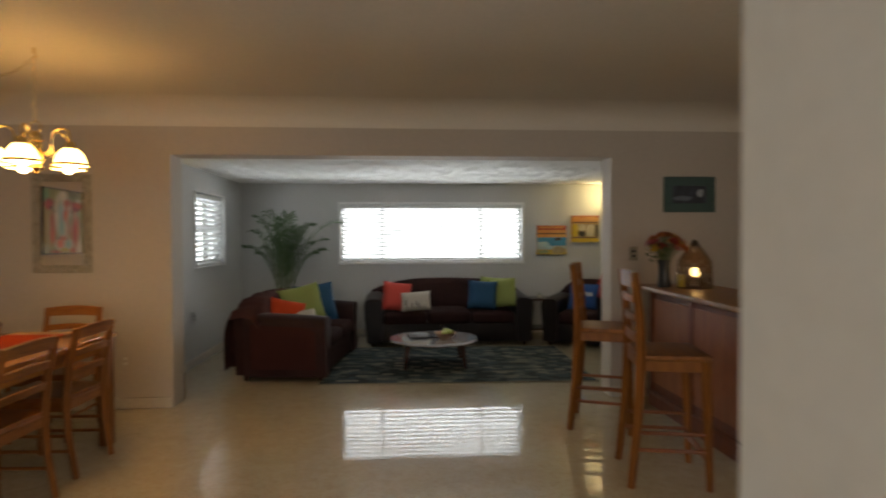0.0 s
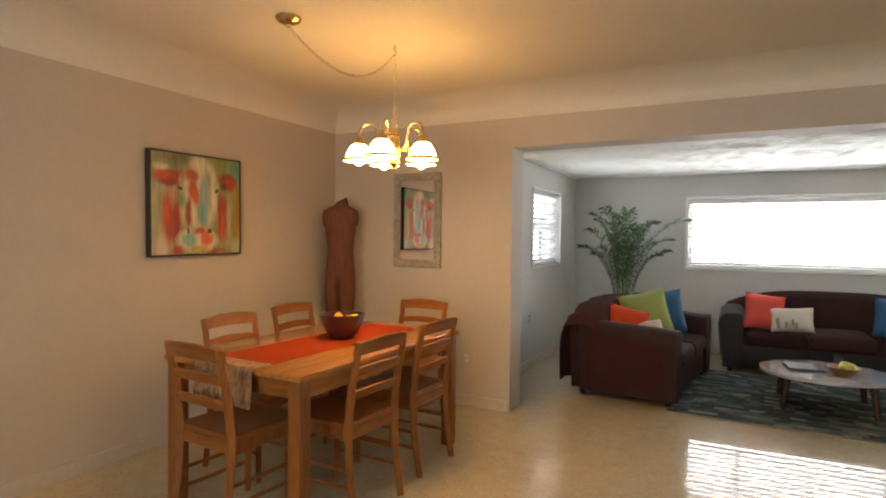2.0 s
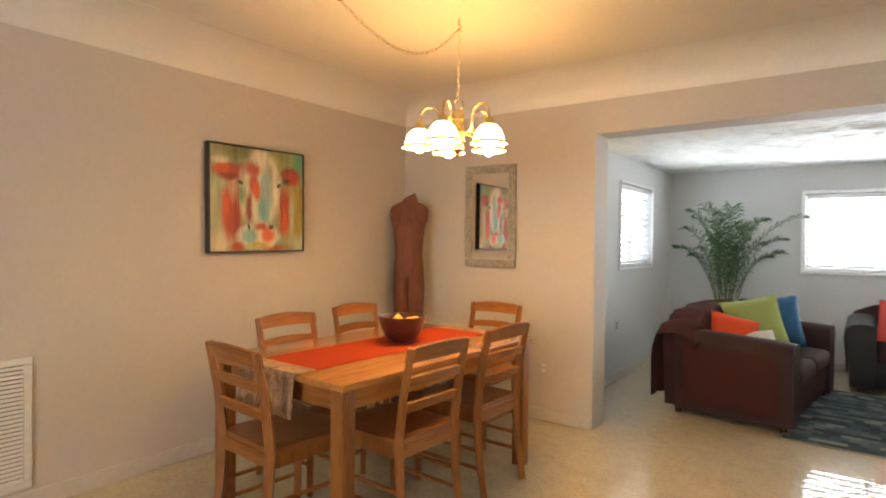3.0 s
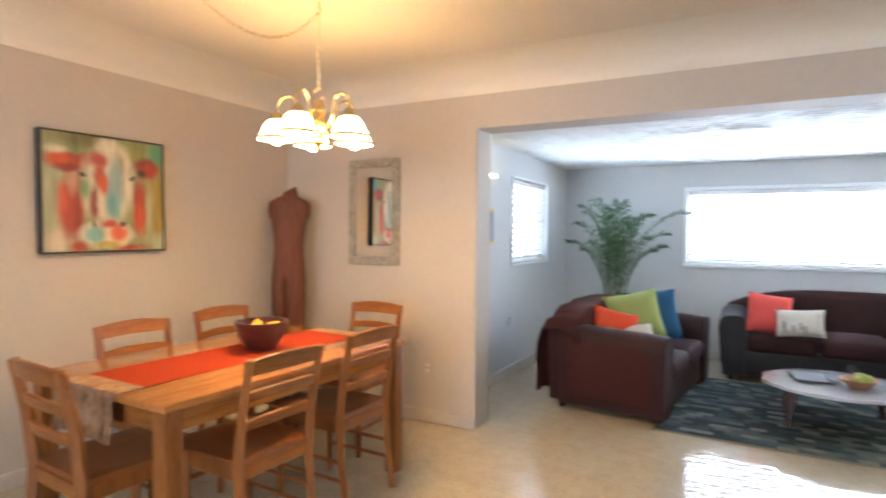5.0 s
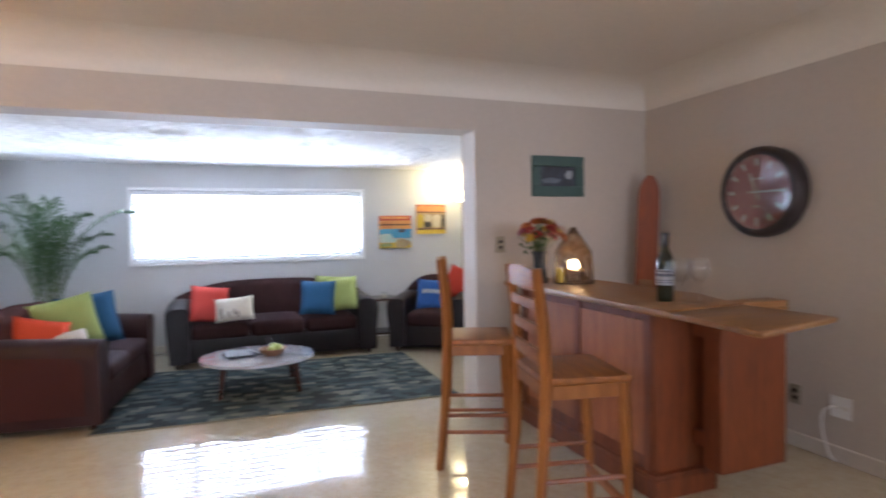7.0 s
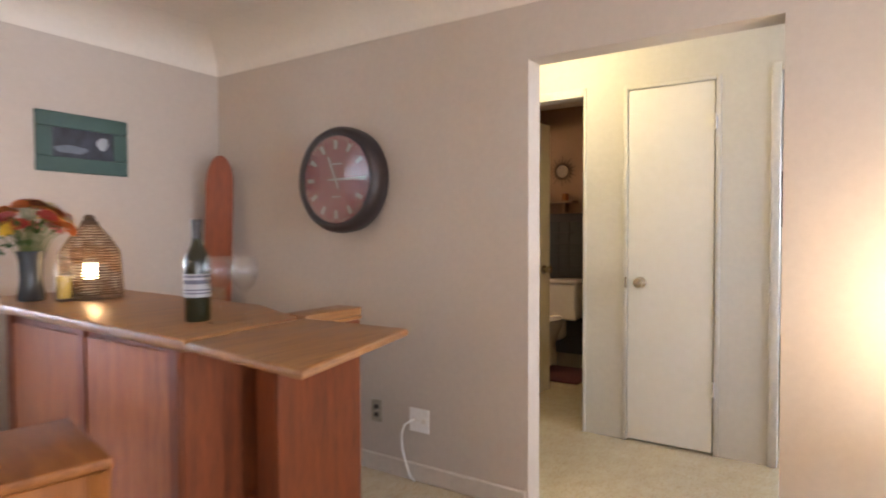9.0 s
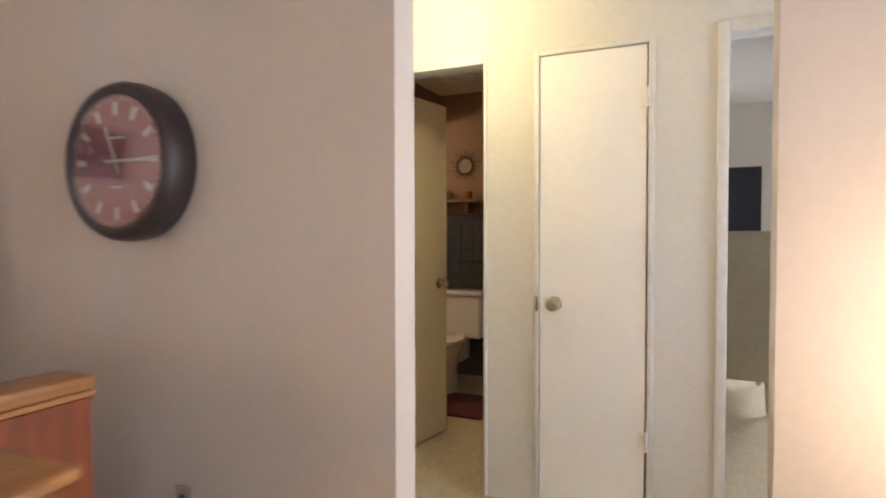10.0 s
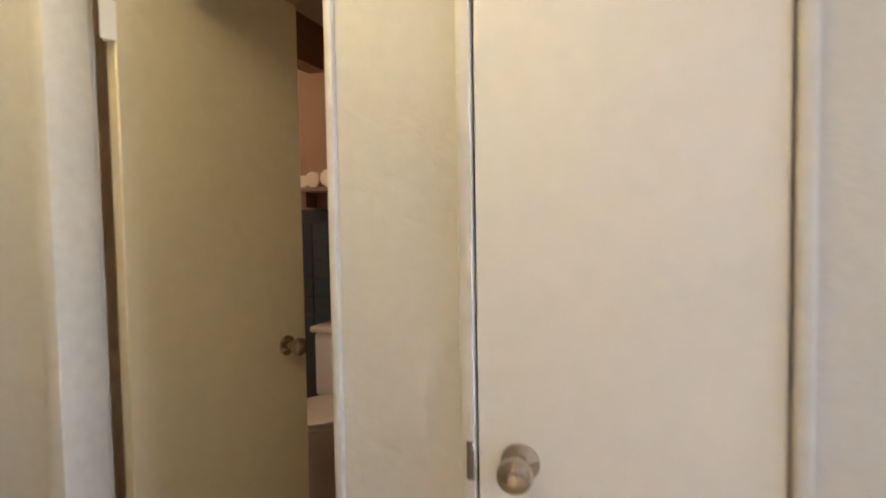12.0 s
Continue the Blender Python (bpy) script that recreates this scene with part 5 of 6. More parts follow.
# small canvases
A_RED, A_ORG, A_BLU, A_YEL, A_LBLU, A_TAN = (paint("print_red", (0.5, 0.06, 0.03)), paint("print_orange", (0.66, 0.33, 0.09), (0.6, 0.22, 0.06)), paint("print_blue", (0.03, 0.22, 0.42), (0.1, 0.3, 0.4)),
    paint("print_yellow", (0.62, 0.42, 0.02), (0.5, 0.34, 0.03)), paint("print_pale_blue", (0.3, 0.5, 0.52), (0.5, 0.5, 0.4)), paint("print_tan", (0.3, 0.2, 0.11), (0.48, 0.38, 0.2)))


def canvas(m, w, h, label, bands, patches):
    cv = thing("canvas_print", m, label, "canvas", "small canvases on the living room wall")
    bm = bmesh.new()
    box(bm, -w / 2, w / 2, -0.03, 0, -h / 2, h / 2, 0.003)
    part("stretched_canvas", bm, A_ORG, cv)
    for z0, z1, mat in bands:
        bm = bmesh.new()
        box(bm, -w / 2 + 0.001, w / 2 - 0.001, -0.0325, -0.03, h * z0, h * z1)
        part("painted_band", bm, mat, cv)
    for pts, mat in patches:
        patch(cv, [(x * w, z * h) for x, z in pts], 0.0328, mat)
    return cv


bars = [([(-0.42 + 0.14 * i, 0.4), (-0.32 + 0.14 * i, 0.4), (-0.32 + 0.14 * i, 0.47), (-0.42 + 0.14 * i, 0.47)], A_ORG) for i in range(6)]
canvas(pose(2.635, LY1 - 0.001, 1.28), 0.41, 0.4, "bright canvas print of a blue and orange seaside", [(0.35, 0.499, A_RED), (0.2, 0.235, P_DARK), (0.1, 0.18, A_ORG), (-0.2, 0.09, A_BLU), (-0.33, -0.21, A_LBLU), (-0.499, -0.34, A_YEL)],
       bars + [([(-0.48, -0.1), (-0.2, -0.06), (-0.1, -0.2), (-0.45, -0.25)], A_LBLU), ([(0.1, 0.06), (0.3, 0.08), (0.28, 0.0), (0.12, -0.02)], P_DARK), ([(0.0, -0.3), (0.2, -0.22), (0.45, -0.3), (0.4, -0.45), (0.05, -0.48)], A_TAN), ([(-0.46, -0.38), (-0.2, -0.34), (-0.1, -0.44), (-0.4, -0.47)], P_GREEN)])
canvas(pose(3.108, LY1 - 0.001, 1.432), 0.39, 0.37, "bright canvas print in yellow, red and tan", [(0.42, 0.499, A_RED), (0.27, 0.41, A_ORG), (0.22, 0.255, P_DARK), (-0.3, 0.2, A_TAN), (-0.35, -0.31, P_DARK), (-0.499, -0.36, A_YEL)],
       bars + [([(-0.48, 0.12), (-0.3, 0.16), (-0.28, -0.24), (-0.48, -0.27)], A_YEL), ([(-0.22, 0.12), (-0.02, 0.14), (-0.03, -0.06), (-0.24, -0.04)], P_CREAM), ([(-0.24, -0.09), (-0.03, -0.11), (-0.04, -0.27), (-0.22, -0.26)], P_DARK), ([(0.05, 0.1), (0.3, 0.13), (0.28, -0.26), (0.06, -0.24)], P_CREAM), ([(0.36, 0.1), (0.47, 0.12), (0.46, -0.26), (0.35, -0.24)], P_DARK)])
sw = thing("wall_plaque", pose(LX0 + 0.001, 5.72, 1.35, 0, 0, 90), "narrow slate plaque with yellow ends on the living room wall", "plaque")
bm = bmesh.new()
box(bm, -0.035, 0.035, -0.012, 0, -0.15, 0.15, 0.003)
part("plaque_body", bm, M_BLACK, sw)
bm = bmesh.new()
box(bm, -0.03, 0.03, -0.015, -0.012, -0.12, 0.12, 0.002)
part("plaque_face", bm, material("plaque_slate", (0.16, 0.17, 0.21), rough=0.5, scale=20, fine=80, bump=0.1), sw)
for z in (-0.138, 0.138):
    bm = bmesh.new()
    box(bm, -0.036, 0.036, -0.017, -0.0125, z - 0.014, z + 0.014, 0.003)
    part("plaque_end", bm, A_YEL, sw, "yellow end band")


# ---- things: bar corner ----
M_CHERRY = wood("cherry_wood", (0.2, 0.047, 0.009), (0.105, 0.022, 0.005), rough=0.5, along="z", coat=0.04, grain=1.4)
M_CHERRY_Y = wood("cherry_wood_panel", (0.38, 0.125, 0.034), (0.22, 0.06, 0.015), rough=0.5, along="z", coat=0.04, grain=1.3)
M_BARTOP = wood("bar_top_wood", (0.33, 0.158, 0.05), (0.19, 0.078, 0.023), rough=0.4, along="x", coat=0.1, grain=0.8)

bar = thing("home_bar", pose(0, 0, 0), "reddish wooden home bar with a raised drop leaf", "bar")
bm = bmesh.new()
box(bm, 2.51, 2.85, 3.19, 4.44, 0.1, 0.9, 0.004)
part("cabinet_body", bm, M_CHERRY, bar)
bm = bmesh.new()
box(bm, 2.492, 2.87, 3.165, 4.46, 0.0, 0.1, 0.006)
part("plinth", bm, M_CHERRY, bar)
bm = bmesh.new()
box(bm, 2.484, 2.88, 3.157, 4.465, 0.1, 0.125, 0.008, 2)
part("plinth_moulding", bm, M_CHERRY, bar)
for y0, y1 in ((3.25, 3.78), (3.82, 4.38)):
    bm = bmesh.new()
    box(bm, 2.502, 2.51, y0, y1, 0.19, 0.84, 0.003)
    part("front_panel", bm, M_CHERRY_Y, bar, "lighter framed front panel")
for y in (3.225, 3.8, 4.41):
    bm = bmesh.new()
    box(bm, 2.496, 2.5095, y - 0.028, y + 0.028, 0.128, 0.9, 0.003)
    part("stile", bm, M_CHERRY, bar)
bm = bmesh.new()
box(bm, 2.85, 2.93, 3.28, 4.4, 0.0, 0.9, 0.002)
part("inner_side", bm, M_CHERRY, bar, "dark recessed inner side")
bm = bmesh.new()
prism(bm, [(2.318, 2.885), (2.752, 2.94), (2.9, 3.3), (2.96, 4.5), (2.4, 4.5)], 0.91, 0.945, 0.008)
part("bar_top", bm, M_BARTOP, bar, "glossy fixed bar top", sharp=50)
bm = bmesh.new()
prism(bm, [(2.268, 2.41), (2.785, 2.525), (2.77, 2.936), (2.317, 2.879)], 0.914, 0.939, 0.009)
part("drop_leaf", bm, M_BARTOP, bar, "raised hinged drop leaf", sharp=50)
for x in (2.5, 2.74):
    bm = bmesh.new()
    box(bm, x, x + 0.03, 2.62, 3.186, 0.892, 0.914, 0.003)
    part("leaf_support", bm, M_CHERRY, bar)

# swing-out end door that carries the leaf, standing clear of the floor
bm = bmesh.new()
box(bm, 2.72, 3.125, 3.0, 3.02, 0.155, 0.885, 0.003)
wing = part("swing_door", bm, M_CHERRY, bar, "red-brown swing-out end door")
for x0, x1 in ((3.105, 3.1235), (2.722, 2.74)):
    bm = bmesh.new()
    box(bm, x0, x1, 3.0205, 3.11, 0.156, 0.884, 0.002)
    part("door_side", bm, M_CHERRY, wing)
bm = bmesh.new()
box(bm, 2.84, 3.128, 2.996, 3.113, 0.9005, 0.932, 0.004, 2)
part("door_cap", bm, M_BARTOP, wing, "raised pale cap on the door top")
bm = bmesh.new()
box(bm, 2.715, 3.13, 2.994, 3.115, 0.8855, 0.9, 0.003)
part("door_ledge", bm, M_BARTOP, wing, "narrow pale ledge along the door top")
for z in (0.25, 0.5, 0.72):
    bm = bmesh.new()
    box(bm, 2.741, 3.104, 3.0205, 3.108, z, z + 0.015)
    part("door_shelf", bm, M_CHERRY, wing)
for z in (0.24, 0.76):
    bm = bmesh.new()
    box(bm, 2.742, 2.78, 3.105, 3.192, z, z + 0.07, 0.002)
    part("hinge", bm, M_CHERRY, wing)


def bar_stool(m):
    """Ladder-back bar stool facing +y."""
    st = thing("bar_stool", m, "tall honey pine ladder-back bar stool at the bar", "bar stool", "stools at the bar")
    w, d, top, sz = 0.19, 0.17, 1.13, 0.7
    bm = bmesh.new()
    prism(bm, [(-w - 0.015, d + 0.01), (w + 0.015, d + 0.01), (w + 0.005, -d - 0.01), (-w - 0.005, -d - 0.01)], sz - 0.028, sz, 0.006)
    part("seat", bm, M_PINE_X, st, sharp=50)
    for s in (-1, 1):
        bm = bmesh.new()
        sweep(bm, [(s * (w + 0.01), -d - 0.05, 0.0), (s * w, -d - 0.015, 0.35), (s * w, -d, sz), (s * w, -d - 0.008, 0.9), (s * w, -d - 0.035, top)], [0.021, 0.024, 0.026, 0.023, 0.02], n=4)
        part("leg", bm, M_PINE, st)
        bm = bmesh.new()
        sweep(bm, [(s * (w + 0.005), d + 0.005, 0.0), (s * w, d - 0.02, sz - 0.028)], [0.019, 0.026], n=4)
        part("leg", bm, M_PINE, st)
        for z in (0.2, 0.29):
            bm = bmesh.new()
            rod(bm, (s * w, -d - 0.03, z), (s * w, d - 0.005, z), 0.011, n=8)
            part("stretcher", bm, M_SEAT, st)
        bm = bmesh.new()
        box(bm, s * w - 0.01, s * w + 0.01, -d + 0.02, d - 0.04, sz - 0.085, sz - 0.028, 0.003)
        part("apron", bm, M_PINE, st)
    for y, z in ((d - 0.01, 0.17),):
        bm = bmesh.new()
        box(bm, -w, w, y - 0.011, y + 0.011, z - 0.02, z + 0.02, 0.004)
        part("footrest", bm, M_PINE_X, st)
    for y in (-d, d - 0.02):
        bm = bmesh.new()
        box(bm, -w + 0.02, w - 0.02, y - 0.01, y + 0.01, sz - 0.085, sz - 0.028, 0.003)
        part("apron", bm, M_PINE_X, st)
    for z, h in ((1.085, 0.07), (0.985, 0.036), (0.885, 0.036), (0.78, 0.05)):
        y0 = -d - 0.035 * max(0, (z - 0.82) / 0.31) ** 1.3 - 0.006
        bm = bmesh.new()
        n = 8
        cols = []
        for i in range(n + 1):
            f = -1 + 2 * i / n
            x, bow, up = f * (w - 0.008), 0.016 * (1 - f * f), (0.018 if h > 0.06 else 0.005) * (1 - f * f)
            cols.append([bm.verts.new((x, y0 - bow + o, zz)) for o, zz in ((-0.009, z - h / 2), (0.009, z - h / 2), (0.009, z + h / 2 + up), (-0.009, z + h / 2 + up))])
        for a, b in zip(cols, cols[1:]):
            for k in range(4):
                bm.faces.new((a[k], a[(k + 1) % 4], b[(k + 1) % 4], b[k]))
        bm.faces.new(cols[0][::-1])
        bm.faces.new(cols[-1])
        part("top_rail" if h > 0.06 else "back_slat", bm, M_PINE_X, st)
    return st


stool = bar_stool(pose(2.01, 3.134, 0, 0, 0, -102))
copy_thing(stool, pose(1.982, 4.008, 0, 0, 0, -113))

BZ = 0.945
# wicker lantern
M_WICKER = material("dark_wicker", (0.11, 0.065, 0.035), rough=0.75, second=(0.05, 0.03, 0.016), scale=20, fine=120, bump=0.3)
M_FLAME = glowing("lantern_candle_glow", (1.0, 0.68, 0.3), 22.0)
lan = thing("wicker_lantern", pose(2.68, 4.1, BZ), "dark woven wicker lantern with a glowing candle inside", "lantern")
bm = bmesh.new()
lathe(bm, [(0.12, 0), (0.122, 0.012), (0.11, 0.014), (0.03, 0.016)], 28)
part("base", bm, M_WICKER, lan)


def lan_r(z):
    if z < 0.19:
        return 0.122 - 0.012 * (z / 0.19)
    f = (z - 0.19) / 0.12
    return 0.024 + 0.086 * max(0.0, 1 - f) ** 0.8


for i in range(26):
    z = 0.018 + i * 0.0112
    r = lan_r(z)
    bm = bmesh.new()
    sweep(bm, [(r * math.cos(a), r * math.sin(a), z + 0.0015 * math.sin(a * 7 + i)) for a in [2 * math.pi * k / 24 for k in range(25)]], 0.0032, n=4)
    part("woven_hoop", bm, M_WICKER, lan)
for k in range(14):
    a = 2 * math.pi * k / 14
    bm = bmesh.new()
    sweep(bm, [(lan_r(z) * math.cos(a), lan_r(z) * math.sin(a), z) for z in [0.01 + 0.03 * j for j in range(11)]], 0.0028, n=4)
    part("upright_cane", bm, M_WICKER, lan)
bm = bmesh.new()
lathe(bm, [(0.035, 0.305), (0.03, 0.318), (0.02, 0.328), (0.022, 0.336), (0.014, 0.346), (0.003, 0.35)], 14)
part("cap", bm, M_WICKER, lan)
cdl = thing("pillar_candle", pose(2.68, 4.1, BZ + 0.016), "short lit candle inside the lantern", "candle")
bm = bmesh.new()
lathe(bm, [(0.036, 0), (0.038, 0.06), (0.034, 0.066), (0.004, 0.064)], 18)
part("wax", bm, M_PRINT, cdl)
bm = bmesh.new()
lathe(bm, [(0.024, 0.07), (0.03, 0.078), (0.03, 0.118), (0.022, 0.128), (0.004, 0.13)], 14)
part("flame_glow", bm, M_FLAME, cdl)

# vase of flowers and a small jar
vase = thing("flower_vase", pose(2.5, 4.2, BZ), "glass vase of orange, yellow and pink flowers on the bar", "flowers")
bm = bmesh.new()
lathe(bm, [(0.045, 0), (0.05, 0.01), (0.04, 0.08), (0.042, 0.16), (0.052, 0.2), (0.049, 0.2), (0.038, 0.16), (0.036, 0.08), (0.04, 0.015)], 22)
part("vase_body", bm, material("dark_vase", (0.05, 0.055, 0.06), rough=0.12, bump=0.0), vase)
rnd = random.Random(5)
M_PETALS = [material("petal_" + n, c, rough=0.6, second=tuple(x * 0.7 for x in c), scale=20, fine=90, bump=0.1) for n, c in
            (("orange", (0.62, 0.16, 0.02)), ("yellow", (0.68, 0.42, 0.03)), ("red", (0.42, 0.04, 0.03)), ("pink", (0.5, 0.09, 0.13)), ("burgundy", (0.14, 0.015, 0.03)))]
for i in range(44):
    a, el = rnd.uniform(0, 6.28), rnd.uniform(0.1, 1.45)
    r = rnd.uniform(0.08, 0.15)
    c = Vector((r * math.cos(a) * math.cos(el), r * math.sin(a) * math.cos(el), 0.27 + 0.12 * math.sin(el)))
    bm = bmesh.new()
    sweep(bm, [(0, 0, 0.12), tuple(c * 0.6 + Vector((0, 0, 0.08))), tuple(c)], 0.002, n=4)
    stem = part("flower_stem", bm, M_STEM, vase)
    if i < 32:
        bm = bmesh.new()
        d = (c - Vector((0, 0, 0.18))).normalized()
        q = d.to_track_quat("Z", "Y")
        for ringn, (rr, lift) in enumerate(((0.046, 0.0), (0.034, 0.011), (0.019, 0.018))):
            for k in range(9 - 2 * ringn):
                t = 2 * math.pi * k / (9 - 2 * ringn) + ringn
                u, v = Vector((math.cos(t), math.sin(t), 0)), Vector((-math.sin(t), math.cos(t), 0))
                pts = [u * 0.003 + Vector((0, 0, lift)), u * rr * 0.6 + v * 0.013 + Vector((0, 0, lift + 0.004)), u * rr + Vector((0, 0, lift + 0.003)), u * rr * 0.6 - v * 0.013 + Vector((0, 0, lift + 0.004))]
                bm.faces.new([bm.verts.new(c + q @ p) for p in pts])
        part("blossom", bm, M_PETALS[(0, 1, 0, 2, 3, 1, 4, 0, 2)[i % 9]], stem)
    else:
        bm = bmesh.new()
        for k in range(10):
            p = c * rnd.uniform(0.6, 0.85) + Vector((rnd.uniform(-0.02, 0.02), rnd.uniform(-0.02, 0.02), rnd.uniform(0.0, 0.05)))
            u = Vector((rnd.uniform(-1, 1), rnd.uniform(-1, 1), rnd.uniform(-0.6, 0.4))).normalized() * 0.035
            v = u.cross(Vector((0, 0, 1))).normalized() * 0.011
            bm.faces.new([bm.verts.new(x) for x in (p, p + u * 0.5 + v, p + u, p + u * 0.5 - v)])
        part("foliage", bm, M_LEAF, stem)
jar = thing("glass_jar", pose(2.56, 4.06, BZ), "tall clear glass jar beside the lantern", "jar")
bm = bmesh.new()
lathe(bm, [(0.03, 0), (0.032, 0.006), (0.032, 0.14), (0.022, 0.165), (0.022, 0.19), (0.019, 0.19), (0.019, 0.165), (0.028, 0.14), (0.028, 0.01)], 20)
part("jar_body", bm, M_THIN, jar)
bm = bmesh.new()
lathe(bm, [(0.026, 0.012), (0.026, 0.1), (0.003, 0.101)], 18)
part("contents", bm, A_YEL, jar)

# wine bottle and glasses
bottle = thing("wine_bottle", pose(2.53, 3.14, BZ), "dark green wine bottle with a white label", "bottle")
bm = bmesh.new()
lathe(bm, [(0.034, 0), (0.038, 0.006), (0.038, 0.18), (0.034, 0.2), (0.018, 0.235), (0.014, 0.25), (0.014, 0.3), (0.016, 0.302), (0.016, 0.31)], 24)
part("bottle_body", bm, material("bottle_glass", (0.012, 0.014, 0.004), rough=0.08, bump=0.0, coat=0.5), bottle)
bm = bmesh.new()
lathe(bm, [(0.0386, 0.075), (0.0388, 0.076), (0.0388, 0.145), (0.0386, 0.146)], 24, cap=False)
lab = part("paper_label", bm, material("label_paper", (0.4, 0.4, 0.42), rough=0.6, bump=0.02), bottle, "white paper label")
bm = bmesh.new()
for z, h in ((0.135, 0.006), (0.115, 0.012), (0.095, 0.004), (0.085, 0.004)):
    lathe(bm, [(0.0389, z), (0.0391, z + 0.0005), (0.0391, z + h), (0.0389, z + h + 0.0005)], 24, cap=False)
part("label_print", bm, material("label_ink", (0.12, 0.12, 0.16), rough=0.6, bump=0.0), lab)
bm = bmesh.new()
lathe(bm, [(0.0148, 0.255), (0.0148, 0.299), (0.0168, 0.301), (0.0168, 0.312), (0.004, 0.3125)], 18)
part("foil_cap", bm, M_BLACK, bottle)
for x, y in ((2.535, 3.045), (2.59, 2.995)):
    g = thing("wine_glass", pose(x, y, BZ), "clear stemmed wine glass beside the bottle", "wine glass", "wine glasses on the bar")
    bm = bmesh.new()
    lathe(bm, [(0.034, 0), (0.034, 0.002), (0.006, 0.008), (0.0035, 0.02), (0.0035, 0.085), (0.012, 0.094), (0.032, 0.115), (0.041, 0.145), (0.04, 0.17), (0.033, 0.2), (0.0318, 0.2), (0.0385, 0.17), (0.0395, 0.145), (0.031, 0.117), (0.01, 0.097)], 22)
    part("glass_body", bm, M_THIN, g)

# framed picture, switch, clock and board
M_TEALF = material("teal_mat", (0.05, 0.1, 0.09), rough=0.5, scale=8, fine=70, bump=0.08)
gp = thing("framed_picture", pose(2.931, Y1 - 0.001, 1.665), "small framed picture with a teal green mat", "picture")
bm = bmesh.new()
frame_bars(bm, 0.438, 0.293, 0.075, 0.016)
part("picture_frame", bm, M_TEALF, gp)
bm = bmesh.new()
box(bm, -0.145, 0.145, -0.01, -0.003, -0.073, 0.073)
ph = part("photograph", bm, paint("photo_dark", (0.05, 0.06, 0.085), (0.02, 0.02, 0.03)), gp)
patch(gp, [(-0.13, -0.02), (-0.06, -0.01), (0.02, -0.025), (-0.02, -0.05), (-0.12, -0.045)], 0.0102, paint("photo_grey", (0.16, 0.19, 0.24)), "photo_detail")
patch(gp, [(0.06, 0.02), (0.1, 0.045), (0.12, 0.02), (0.1, -0.02), (0.07, -0.01)], 0.0102, paint("photo_pale", (0.42, 0.45, 0.5)), "photo_detail")
outlet(pose(2.461, Y1, 1.18), "brass switch plate with dark toggles beside the bar", M_SILVER, False, "switch")
outlet(pose(X1, 3.416, 0.305, 0, 0, -90), "brushed metal wall outlet behind the bar", M_SILVER)
ph = outlet(pose(X1, 3.15, 0.298, 0, 0, -90), "wide white wall plate with a plugged cord", M_WHITE, True)
bm = bmesh.new()
sweep(bm, [(-0.028, -0.008, 0.0), (-0.034, -0.035, 0.0), (-0.06, -0.045, -0.02), (-0.082, -0.04, -0.07), (-0.08, -0.035, -0.15), (-0.06, -0.03, -0.22), (-0.04, -0.03, -0.27), (-0.01, -0.03, -0.292)], 0.005, n=6)
part("cord", bm, M_WHITE, ph, "white cord hanging to the floor")

M_CLOCKRIM = material("clock_rim", (0.035, 0.024, 0.026), rough=0.4, second=(0.022, 0.016, 0.018), scale=8, fine=60, bump=0.06)
M_DIAL = material("clock_dial", (0.27, 0.035, 0.032), rough=0.5, second=(0.2, 0.024, 0.024), scale=6, fine=60, bump=0.04)
M_IVORY = material("ivory_print", (0.5, 0.44, 0.37), rough=0.5, bump=0.0)
clock = thing("wall_clock", pose(X1, 3.59, 1.485, 90, 0, -90), "large round wall clock with a dark red dial", "clock")
bm = bmesh.new()
lathe(bm, [(0.25, 0.0), (0.268, 0.01), (0.273, 0.05), (0.27, 0.09), (0.258, 0.113), (0.243, 0.12), (0.228, 0.115), (0.222, 0.103), (0.215, 0.1), (0.02, 0.1)], 64)
part("rim", bm, M_CLOCKRIM, clock, "thick dark moulded rim", sharp=50)
bm = bmesh.new()
lathe(bm, [(0.221, 0.1005), (0.221, 0.104), (0.004, 0.1042)], 64)
dial = part("dial", bm, M_DIAL, clock)

bm = bmesh.new()
lathe(bm, [(0.224, 0.1132), (0.224, 0.1145), (0.12, 0.118), (0.003, 0.1192)], 48)
part("glass_cover", bm, thin_glass("clock_glass", 0.09), clock, "domed clear glass cover", sharp=60)


def dial_bar(name, angle, r0, r1, w0, w1, z, mat):
    bm = bmesh.new()
    a = radians(90 - angle)
    u, v = Vector((math.cos(a), math.sin(a), 0)), Vector((-math.sin(a), math.cos(a), 0))
    lo = [u * r0 - v * w0, u * r1 - v * w1, u * r1 + v * w1, u * r0 + v * w0]
    p = [bm.verts.new(q + Vector((0, 0, z))) for q in lo]
    q = [bm.verts.new(s + Vector((0, 0, z + 0.0016))) for s in lo]
    bm.faces.new(q)
    for i in range(4):
        bm.faces.new((p[i], p[(i + 1) % 4], q[(i + 1) % 4], q[i]))
    return part(name, bm, mat, dial)


